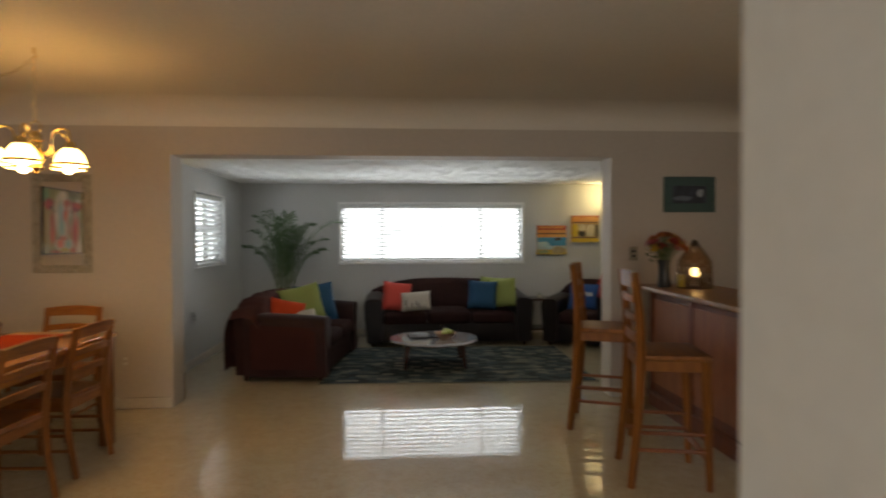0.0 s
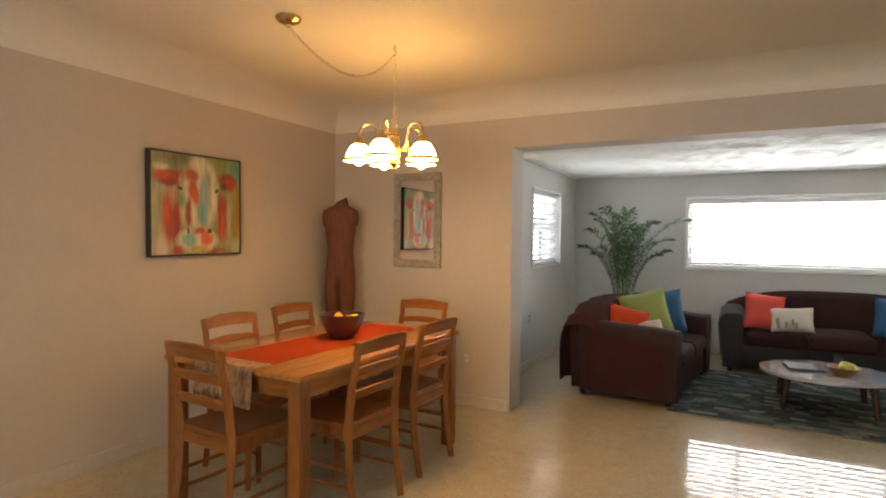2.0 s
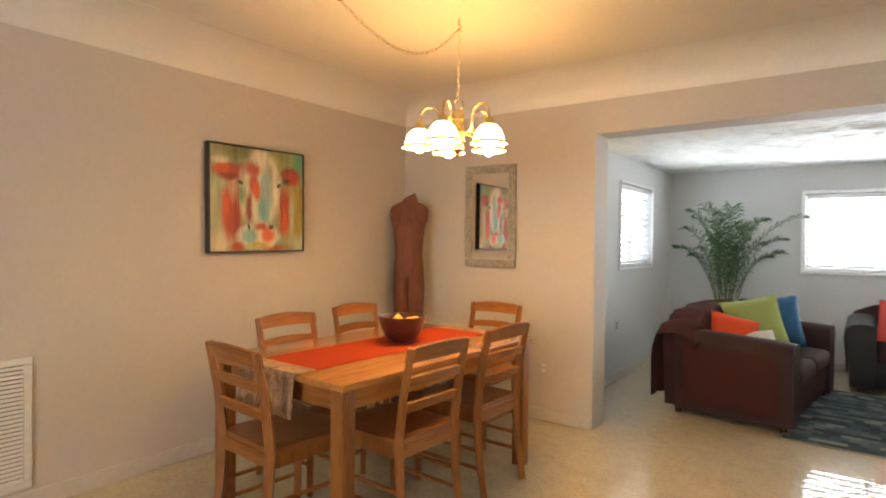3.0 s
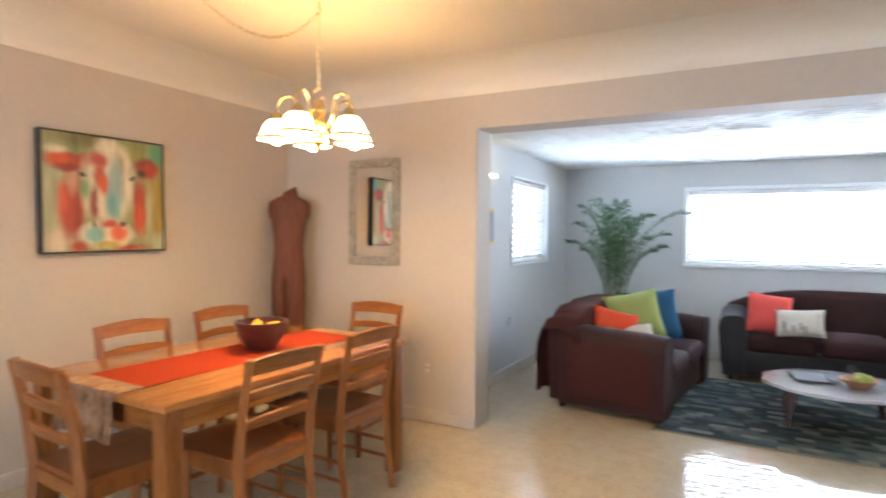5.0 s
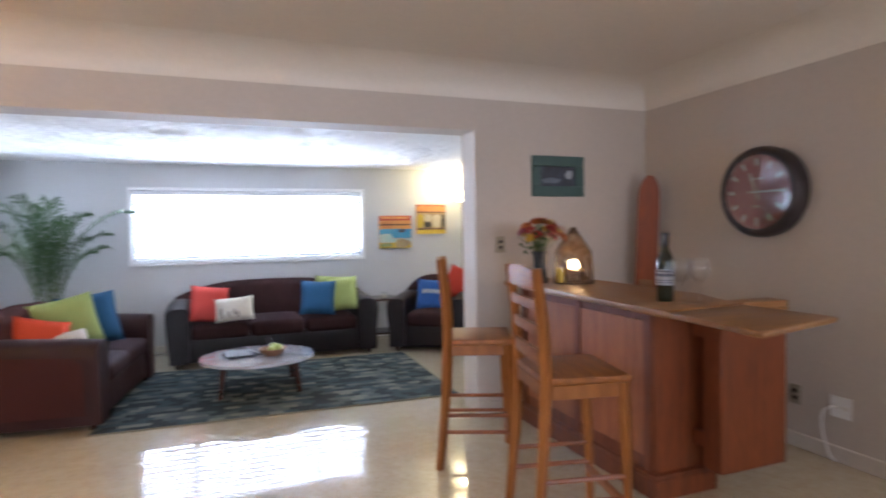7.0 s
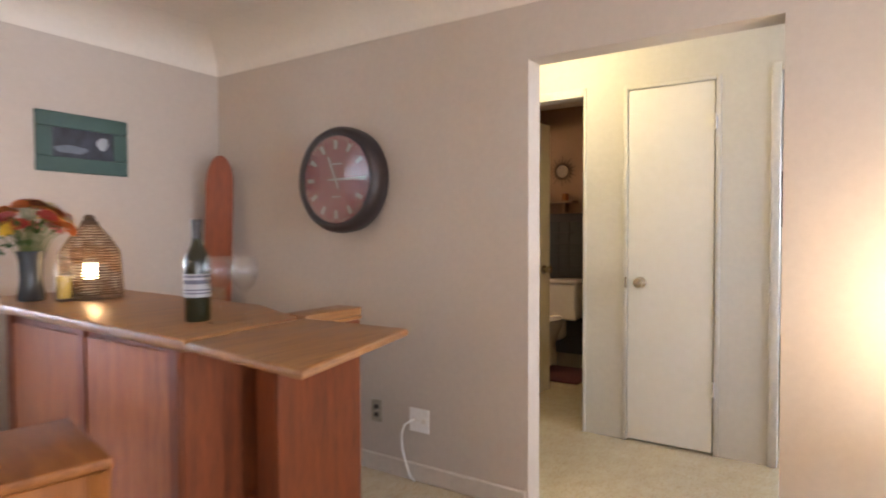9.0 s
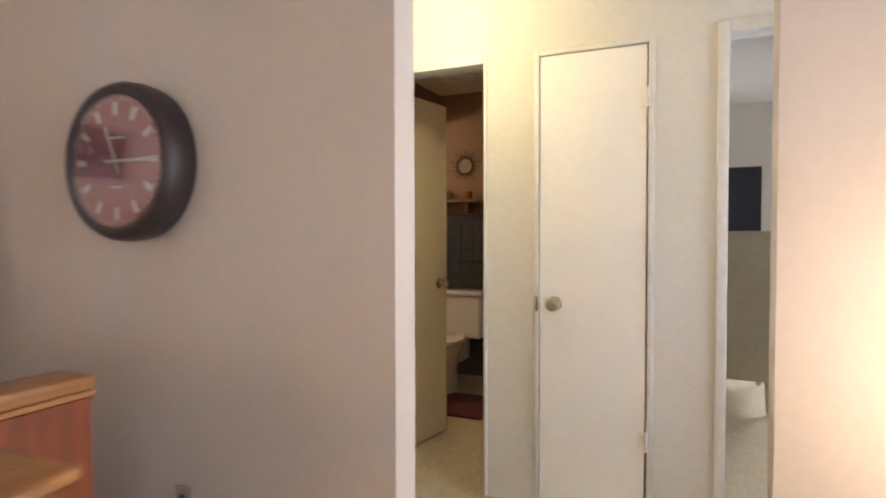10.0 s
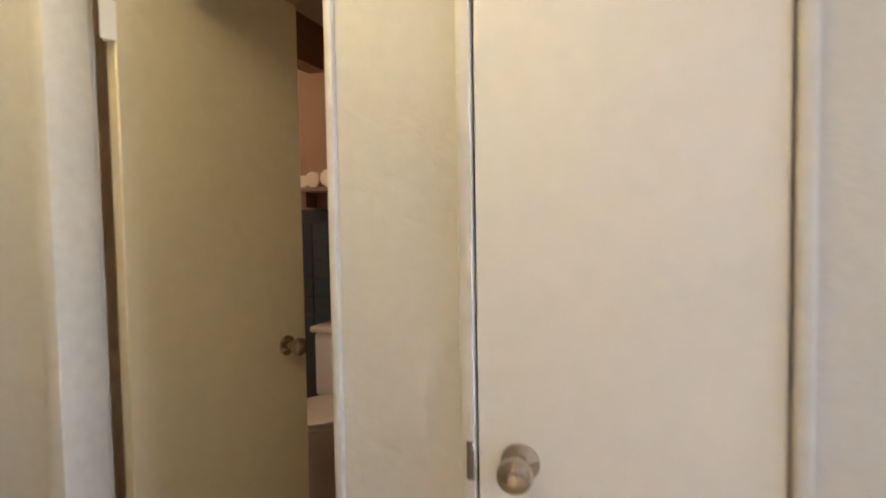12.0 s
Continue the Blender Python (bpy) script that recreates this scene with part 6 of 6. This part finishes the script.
for i in range(12):
    dial_bar("numeral", 30 * i, 0.155, 0.2, 0.009, 0.012, 0.1045, M_IVORY)
for i in range(60):
    if i % 5:
        dial_bar("minute_mark", 6 * i, 0.204, 0.214, 0.0016, 0.0016, 0.1045, M_IVORY)
bm = bmesh.new()
box(bm, -0.045, 0.045, 0.075, 0.083, 0.1043, 0.1055)
box(bm, -0.03, 0.03, -0.09, -0.084, 0.1043, 0.1055)
part("dial_lettering", bm, M_IVORY, dial)
dial_bar("hour_hand", 338, -0.05, 0.125, 0.004, 0.007, 0.108, M_IVORY)
dial_bar("minute_hand", 90, -0.05, 0.19, 0.004, 0.006, 0.111, M_IVORY)

M_BOARD = wood("varnished_board", (0.27, 0.06, 0.012), (0.15, 0.03, 0.007), rough=0.5, along="z", coat=0.0)
board = thing("wooden_board", pose(3.58, 4.555, 0, 2.5, 2.5, -45), "long varnished wooden board leaning in the corner", "board")
bm = bmesh.new()
pts = [(-0.078, 0.0), (0.078, 0.0), (0.08, 0.6), (0.075, 1.45)] + [(0.075 * math.cos(a), 1.5 + 0.17 * math.sin(a)) for a in [math.pi * k / 12 for k in range(13)]] + [(-0.075, 1.45), (-0.08, 0.6)]
lo = [bm.verts.new((x, 0.0, z)) for x, z in pts]
hi = [bm.verts.new((x, -0.018, z)) for x, z in pts]
bm.faces.new(lo)
bm.faces.new(hi[::-1])
for i in range(len(pts)):
    bm.faces.new((lo[i], lo[(i + 1) % len(pts)], hi[(i + 1) % len(pts)], hi[i]))
part("plank", bm, M_BOARD, board)
bm = bmesh.new()
box(bm, -0.05, 0.05, -0.022, -0.018, 0.72, 0.9, 0.002)
part("binding_plate", bm, material("old_leather", (0.24, 0.12, 0.05), rough=0.6, bump=0.1), board, "worn tan plate")

# table lamp beside the hall opening
tl = thing("side_table", pose(3.45, 1.1, 0), "small dark side table by the hall opening", "side table")
bm = bmesh.new()
lathe(bm, [(0.16, 0.6), (0.165, 0.605), (0.165, 0.622), (0.16, 0.626)], 28)
part("tabletop", bm, M_WALNUT, tl)
for a in (30, 150, 270):
    bm = bmesh.new()
    rod(bm, (0.13 * math.cos(radians(a)), 0.13 * math.sin(radians(a)), 0), (0.08 * math.cos(radians(a)), 0.08 * math.sin(radians(a)), 0.6), 0.012, 0.016, 8)
    part("leg", bm, M_WALNUT, tl)
lp = thing("table_lamp", pose(3.45, 1.1, 0.626), "lit table lamp on the side table", "lamp")
bm = bmesh.new()
lathe(bm, [(0.06, 0), (0.06, 0.015), (0.02, 0.03), (0.035, 0.1), (0.03, 0.16), (0.008, 0.19), (0.008, 0.26)], 20)
part("lamp_base", bm, M_BRASS, lp)
bm = bmesh.new()
lathe(bm, [(0.012, 0.26), (0.013, 0.275), (0.026, 0.295), (0.024, 0.315), (0.01, 0.326), (0.002, 0.327)], 14)
part("bulb", bm, M_BULB, lp, "bare glowing bulb")

# ---- things: hall ----
M_CHROME = material("satin_nickel", (0.55, 0.5, 0.42), rough=0.18, metal=1.0, bump=0.0)


def knob_parts(parent, x, y, z, nx, ny):
    d = Vector((nx, ny, 0))
    q = d.to_track_quat("Z", "Y").to_matrix().to_4x4()
    bm = bmesh.new()
    lathe(bm, [(0.032, 0.0), (0.032, 0.005), (0.014, 0.012), (0.012, 0.03), (0.024, 0.036), (0.029, 0.048), (0.027, 0.06), (0.016, 0.066), (0.002, 0.067)], 22)
    bm.transform(Matrix.Translation((x, y, z)) @ q)
    k = part("door_handle", bm, M_CHROME, parent, "round satin nickel knob")
    bm = bmesh.new()
    lathe(bm, [(0.009, 0.0665), (0.008, 0.069), (0.001, 0.069)], 12)
    bm.transform(Matrix.Translation((x, y, z)) @ q)
    part("lock_button", bm, M_CHROME, k)


def casing(name, y0, y1, top, w=0.022, proud=0.012, right=None):
    bm = bmesh.new()
    box(bm, HX - proud, HX + 0.1, y0 - (right or w), y0, 0, top + w, 0.004, 2)
    box(bm, HX - proud, HX + 0.1, y1, y1 + w, 0, top + w, 0.004, 2)
    box(bm, HX - proud, HX + 0.1, y0, y1, top, top + w, 0.004, 2)
    return tagged(part(name, bm, M_TRIM), "pale painted metal door casing", "trim", kind="structure")


casing("trim_closet", CY0 + 0.002, CY1 - 0.002, DT - 0.004, 0.024)
casing("trim_bath", BY0 + 0.003, BY1 - 0.012, DT - 0.006, 0.05, right=0.016)
casing("trim_bedroom", EY0 + 0.02, EY1 - 0.014, DT - 0.006, 0.042, 0.016)
casing("trim_closet_far", 3.685, 4.33, 1.927, 0.03)

cdoor = tagged(thing("door_1", pose(0, 0, 0), "closed narrow cream closet door with a nickel knob", "door"), kind="structure")
bm = bmesh.new()
box(bm, HX - 0.004, HX + 0.031, CY0 + 0.008, CY1 - 0.006, 0.012, DT - 0.008, 0.003)
part("door_leaf", bm, M_DOOR, cdoor)
knob_parts(cdoor, HX - 0.004, 2.375, 0.925, -1, 0)
for z in (1.8, 0.36):
    bm = bmesh.new()
    rod(bm, (HX - 0.013, CY0 + 0.002, z - 0.042), (HX - 0.013, CY0 + 0.002, z + 0.042), 0.007, n=10)
    box(bm, HX - 0.0065, HX - 0.003, CY0 + 0.002, CY0 + 0.036, z - 0.042, z + 0.042, 0.001)
    part("hinge", bm, M_DOOR, cdoor, "painted-over hinge")
bm = bmesh.new()
box(bm, HX - 0.0145, HX - 0.0115, CY1 - 0.001, CY1 + 0.012, 0.89, 0.955, 0.001)
part("strike_plate", bm, M_CHROME, cdoor)

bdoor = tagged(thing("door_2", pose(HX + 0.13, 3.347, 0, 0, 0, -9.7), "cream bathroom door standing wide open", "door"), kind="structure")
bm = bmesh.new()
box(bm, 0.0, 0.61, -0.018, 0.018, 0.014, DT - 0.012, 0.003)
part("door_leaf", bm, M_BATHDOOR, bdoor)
knob_parts(bdoor, 0.522, -0.018, 0.935, 0, -1)
knob_parts(bdoor, 0.522, 0.018, 0.935, 0, 1)
for z in (1.79, 0.22):
    bm = bmesh.new()
    rod(bm, (-0.01, 0.0, z - 0.045), (-0.01, 0.0, z + 0.045), 0.007, n=10)
    box(bm, -0.034, 0.004, -0.0195, -0.017, z - 0.045, z + 0.045)
    part("hinge", bm, M_DOOR, bdoor, "painted-over hinge")

fdoor = tagged(thing("door_3", pose(0, 0, 0), "closed cream closet door at the hall end", "door"), kind="structure")
bm = bmesh.new()
box(bm, HX + 0.01, HX + 0.045, 3.69, 4.325, 0.012, 1.92, 0.003)
part("door_leaf", bm, M_DOOR, fdoor)
bm = bmesh.new()
box(bm, HX - 0.016, HX - 0.0125, 3.657, 3.673, 0.9, 0.96, 0.001)
part("strike_plate", bm, M_CHROME, fdoor)

hl = thing("hall_ceiling_light", pose(4.25, 2.9, 2.4), "frosted glass hall ceiling light", "ceiling light")
bm = bmesh.new()
lathe(bm, [(0.14, 0.0), (0.14, -0.02), (0.13, -0.025)], 28)
part("fitting", bm, M_WHITE, hl)
bm = bmesh.new()
lathe(bm, [(0.128, -0.022), (0.11, -0.06), (0.06, -0.085), (0.003, -0.09)], 28)
part("diffuser", bm, glowing("lit_hall_diffuser", (1.0, 0.85, 0.45), 5.0), hl)

# glazed front openings
def glazed(name, x0, x1, z0, z1, label):
    g = tagged(thing(name, pose(0, 0, 0), label, "window"), kind="structure")
    bm = bmesh.new()
    for b in ((x0, x1, z0, z0 + 0.05), (x0, x1, z1 - 0.05, z1), (x0, x0 + 0.05, z0 + 0.05, z1 - 0.05), (x1 - 0.05, x1, z0 + 0.05, z1 - 0.05)):
        box(bm, b[0], b[1], Y0 - 0.1, Y0 - 0.05, b[2], b[3], 0.003)
    part("window_frame", bm, M_WHITE, g)
    bm = bmesh.new()
    box(bm, x0 + 0.052, x1 - 0.052, Y0 - 0.078, Y0 - 0.074, z0 + 0.052, z1 - 0.052)
    pane = part("pane", bm, M_GLASS, g)
    pane.visible_shadow = False


hw = tagged(thing("window_6", pose(0, 0, 0), "white framed window at the hall end", "window"), kind="structure")
bm = bmesh.new()
for b in ((3.95, 4.73, 0.8, 0.84), (3.95, 4.73, 1.96, 2.0), (3.95, 3.99, 0.84, 1.96), (4.69, 4.73, 0.84, 1.96)):
    box(bm, b[0], b[1], 0.54, 0.58, b[2], b[3], 0.003)
part("window_frame", bm, M_WHITE, hw)
bm = bmesh.new()
box(bm, 3.992, 4.688, 0.558, 0.562, 0.842, 1.958)
part("pane", bm, M_GLASS, hw).visible_shadow = False
glazed("window_4", -1.6, 0.2, 0.0, 2.1, "glazed front door opening in white frame")
glazed("window_5", 1.4, 3.2, 0.85, 2.05, "white framed front window")

# ---- things: bathroom ----
M_CERAMIC = material("ceramic", (0.74, 0.72, 0.68), rough=0.12, second=(0.7, 0.68, 0.63), scale=3, fine=20, bump=0.0, coat=0.4)
bm = bmesh.new()
box(bm, BX1 - 0.01, BX1 - 0.001, 2.65, 5.19, 0, 1.4)
tagged(part("wall_tile_backing", bm, M_BLACK), "dark grout behind the bathroom tiles", "wall", kind="structure")
tiled = thing("wall_tiling", pose(BX1 - 0.01, 2.7, 0), "dark green-grey ceramic wall tiles in the bathroom", "tiles")
bm = bmesh.new()
box(bm, -0.006, 0.0, 0.002, 0.108, 0.002, 0.108, 0.002)
tile = part("tile", bm, M_TILE, tiled)
for i in range(17):
    for j in range(12):
        if i or j:
            piece("tile", tile, pose(0, 0.11 * i, 0.11 * j), tiled)

toilet = thing("toilet", pose(6.32, 3.62, 0), "white ceramic toilet with a closed lid", "toilet")


def oval(bm, levels, n=28, at=(0, 0)):
    rings = []
    for z, a, b, sx in levels:
        rings.append([bm.verts.new((at[0] + sx + a * math.cos(2 * math.pi * i / n), at[1] + b * math.sin(2 * math.pi * i / n), z)) for i in range(n)])
    for p, q in zip(rings, rings[1:]):
        for i in range(n):
            bm.faces.new((p[i], p[(i + 1) % n], q[(i + 1) % n], q[i]))
    bm.faces.new(rings[0][::-1])
    bm.faces.new(rings[-1])


bm = bmesh.new()
oval(bm, [(0.0, 0.2, 0.11, 0.06), (0.08, 0.19, 0.105, 0.06), (0.18, 0.17, 0.1, 0.05), (0.28, 0.2, 0.14, 0.02), (0.36, 0.235, 0.175, 0.0), (0.39, 0.24, 0.18, 0.0)])
part("bowl", bm, M_CERAMIC, toilet)
bm = bmesh.new()
oval(bm, [(0.392, 0.235, 0.182, 0.0), (0.41, 0.24, 0.185, 0.0), (0.413, 0.235, 0.18, 0.0)])
part("seat", bm, M_CERAMIC, toilet)
bm = bmesh.new()
oval(bm, [(0.418, 0.235, 0.182, 0.0), (0.43, 0.238, 0.184, 0.0), (0.438, 0.2, 0.15, 0.0)])
part("lid", bm, M_CERAMIC, toilet)
bm = bmesh.new()
box(bm, 0.3, 0.5, -0.22, 0.22, 0.38, 0.73, 0.025, 3)
box(bm, 0.18, 0.4, -0.1, 0.1, 0.2, 0.42, 0.03, 2)
tank = part("tank", bm, M_CERAMIC, toilet)
bm = bmesh.new()
box(bm, 0.285, 0.515, -0.235, 0.235, 0.73, 0.765, 0.012, 2)
part("tank_lid", bm, M_CERAMIC, tank)
mat_b = thing("bath_mat", pose(6.1, 3.6, 0), "burgundy bath mat on the bathroom floor", "bath mat")
bm = bmesh.new()
box(bm, -0.27, 0.25, -0.5, 0.4, 0.0005, 0.014, 0.006, 2)
part("pile_sheet", bm, material("burgundy_pile", (0.09, 0.018, 0.022), rough=0.95, second=(0.05, 0.01, 0.013), scale=14, fine=200, bump=0.5), mat_b)
bin_b = thing("waste_bin", pose(6.76, 3.2, 0), "dark waste bin beside the toilet", "bin")
bm = bmesh.new()
lathe(bm, [(0.09, 0), (0.115, 0.28), (0.11, 0.28), (0.085, 0.01)], 20)
part("bin_body", bm, M_BLACK, bin_b)
M_BATHSHELF = material("brown_shelf_paint", (0.2, 0.12, 0.07), rough=0.5, scale=4, fine=40, bump=0.04)
shelf = thing("wall_shelf", pose(BX1, 3.8, 1.5), "brown painted wall shelf over the toilet with bathroom things", "shelf")
bm = bmesh.new()
box(bm, -0.16, -0.001, -0.3, 0.3, 0.0, 0.022, 0.003)
part("board", bm, M_BATHSHELF, shelf)
for y in (-0.2, 0.2):
    bm = bmesh.new()
    box(bm, -0.12, -0.001, y - 0.01, y + 0.01, -0.09, 0.0, 0.003)
    part("bracket", bm, M_BATHSHELF, shelf)
for i, (y, r) in enumerate(((3.93, 0.045), (3.83, 0.05), (3.99, 0.035))):
    tw = thing("rolled_towel", pose(BX1 - 0.085, y, 1.522 + r, 0, 90, 0), "white rolled hand towel on the shelf", "towel", "rolled towels on the shelf")
    bm = bmesh.new()
    lathe(bm, [(0.004, -0.062), (r * 0.5, -0.066), (r, -0.06), (r, 0.06), (r * 0.5, 0.066), (0.004, 0.062)], 18)
    part("roll", bm, material("towel_cotton_%s" % "abc"[i], (0.7, 0.62, 0.52), rough=0.95, fine=200, bump=0.5), tw)
bt = thing("candle_jar", pose(BX1 - 0.08, 3.6, 1.522), "amber glass candle jar on the bathroom shelf", "candle")
bm = bmesh.new()
lathe(bm, [(0.03, 0), (0.033, 0.004), (0.033, 0.07), (0.02, 0.072)], 16)
part("jar", bm, material("amber_jar", (0.2, 0.07, 0.015), rough=0.15, bump=0.0), bt)
sunm = thing("sunburst_mirror", pose(BX1 - 0.001, 3.66, 1.82, 90, 0, -90), "small round sunburst mirror on the brown wall", "mirror")
bm = bmesh.new()
lathe(bm, [(0.085, 0.0), (0.085, 0.012), (0.062, 0.016), (0.06, 0.008)], 28)
part("mirror_frame", bm, M_WICKER, sunm)
bm = bmesh.new()
lathe(bm, [(0.06, 0.004), (0.06, 0.009), (0.002, 0.0092)], 28)
part("mirror_glass", bm, material("dim_mirror_glass", (0.14, 0.12, 0.1), rough=0.2, metal=1.0, bump=0.0), sunm)
for k in range(20):
    a = 2 * math.pi * k / 20
    bm = bmesh.new()
    r1 = 0.15 if k % 2 else 0.125
    rod(bm, (0.084 * math.cos(a), 0.084 * math.sin(a), 0.008), (r1 * math.cos(a), r1 * math.sin(a), 0.008), 0.005, 0.002, 6)
    part("ray", bm, M_WICKER, sunm)
vent = thing("ceiling_vent", pose(6.42, 3.5, 2.45), "round white bathroom ceiling vent", "vent")
for r in (0.15, 0.12, 0.09, 0.06):
    bm = bmesh.new()
    lathe(bm, [(r, 0.0), (r, -0.018), (r - 0.012, -0.024), (r - 0.016, 0.0)], 30, cap=False)
    part("vent_ring", bm, M_WHITE, vent)

# ---- things: bedroom ----
M_DRESSER = material("painted_dresser", (0.4, 0.35, 0.235), rough=0.5, second=(0.34, 0.29, 0.195), scale=3, fine=40, bump=0.05)
dr = thing("chest_of_drawers", pose(6.72, 1.32, 0), "tall olive-grey painted chest of drawers on tapered legs", "dresser")
bm = bmesh.new()
box(bm, 0.01, 0.9, 0.01, 0.4, 0.22, 1.225, 0.004)
part("case", bm, M_DRESSER, dr)
bm = bmesh.new()
box(bm, -0.01, 0.92, -0.01, 0.41, 1.225, 1.25, 0.005, 2)
part("top", bm, M_DRESSER, dr)
for x in (0.03, 0.87):
    for y in (0.03, 0.37):
        bm = bmesh.new()
        rod(bm, (x, y, 0), (x, y, 0.22), 0.018, 0.032, 4)
        part("leg", bm, M_DRESSER, dr)
for i in range(5):
    bm = bmesh.new()
    box(bm, 0.04, 0.87, -0.006, 0.01, 0.25 + 0.19 * i, 0.43 + 0.19 * i, 0.003)
    dw = part("drawer", bm, M_DRESSER, dr)
    for x in (0.25, 0.66):
        bm = bmesh.new()
        rod(bm, (x, -0.006, 0.34 + 0.19 * i), (x, -0.03, 0.34 + 0.19 * i), 0.008, 0.015, 10)
        part("drawer_pull", bm, M_CHROME, dw)
mf = thing("framed_picture", pose(6.87, 1.585, 1.475, 0, 0, -90), "dark framed panel standing on the chest of drawers", "picture")
bm = bmesh.new()
frame_bars(bm, 0.36, 0.45, 0.025, 0.02)
part("panel_frame", bm, M_BLACK, mf)
bm = bmesh.new()
box(bm, -0.156, 0.156, -0.01, -0.004, -0.201, 0.201)
part("panel_face", bm, material("navy_panel", (0.03, 0.034, 0.05), rough=0.6, scale=5, fine=40, bump=0.02), mf)

M_BRUG = material("charcoal_rug", (0.062, 0.056, 0.048), rough=0.95, second=(0.043, 0.039, 0.034), scale=8, fine=180, bump=0.4)
M_BRUG.node_tree.nodes["Principled BSDF"].inputs["Specular IOR Level"].default_value = 0.1
M_LINE = material("rug_leaf_line", (0.5, 0.48, 0.44), rough=0.95, fine=150, bump=0.2)
br = thing("bedroom_rug", pose(0, 0, 0), "charcoal bedroom rug with thin white leaf outlines", "rug")
bm = bmesh.new()
box(bm, 5.95, 8.42, -0.9, 0.87, 0.0005, 0.011, 0.003)
part("pile_sheet", bm, M_BRUG, br)
rnd = random.Random(21)
for k in range(80):
    x, y, a, ln = rnd.uniform(6.0, 8.35), rnd.uniform(-0.8, 0.82), rnd.uniform(0, 6.28), rnd.uniform(0.2, 0.5)
    bend = rnd.uniform(-0.8, 0.8)
    bm = bmesh.new()
    pts = []
    for i in range(9):
        f = i / 8
        aa = a + bend * f
        x2, y2 = x + ln * f * math.cos(aa), y + ln * f * math.sin(aa)
        pts.append((min(8.4, max(5.97, x2)), min(0.85, max(-0.88, y2)), 0.0115))
    sweep(bm, pts, 0.0038, n=4, flat=0.35)
    part("leaf_line", bm, M_LINE, br)

bed = thing("bed", pose(0, 0, 0), "low bed with striped blue and white bedding", "bed")
bm = bmesh.new()
box(bm, 8.72, 9.2, -1.7, -0.12, 0.12, 0.3, 0.01)
part("bed_frame", bm, M_BLACK, bed)
bm = bmesh.new()
padded(bm, 8.73, 9.19, -1.68, -0.08, 0.3, 0.52, 0.05)
part("mattress", bm, M_WHITE, bed)
for i in range(5):
    bm = bmesh.new()
    padded(bm, 8.722, 9.198, -0.16 - 0.3 * i, -0.072 - 0.3 * i, 0.28, 0.526, 0.05)
    part("bedding_stripe", bm, M_BLUE, bed, "navy stripe of the bedspread")
for x in (8.75, 9.15):
    for y in (-1.65, -0.17):
        bm = bmesh.new()
        rod(bm, (x, y, 0), (x, y, 0.12), 0.025, n=10)
        part("leg", bm, M_BLACK, bed)
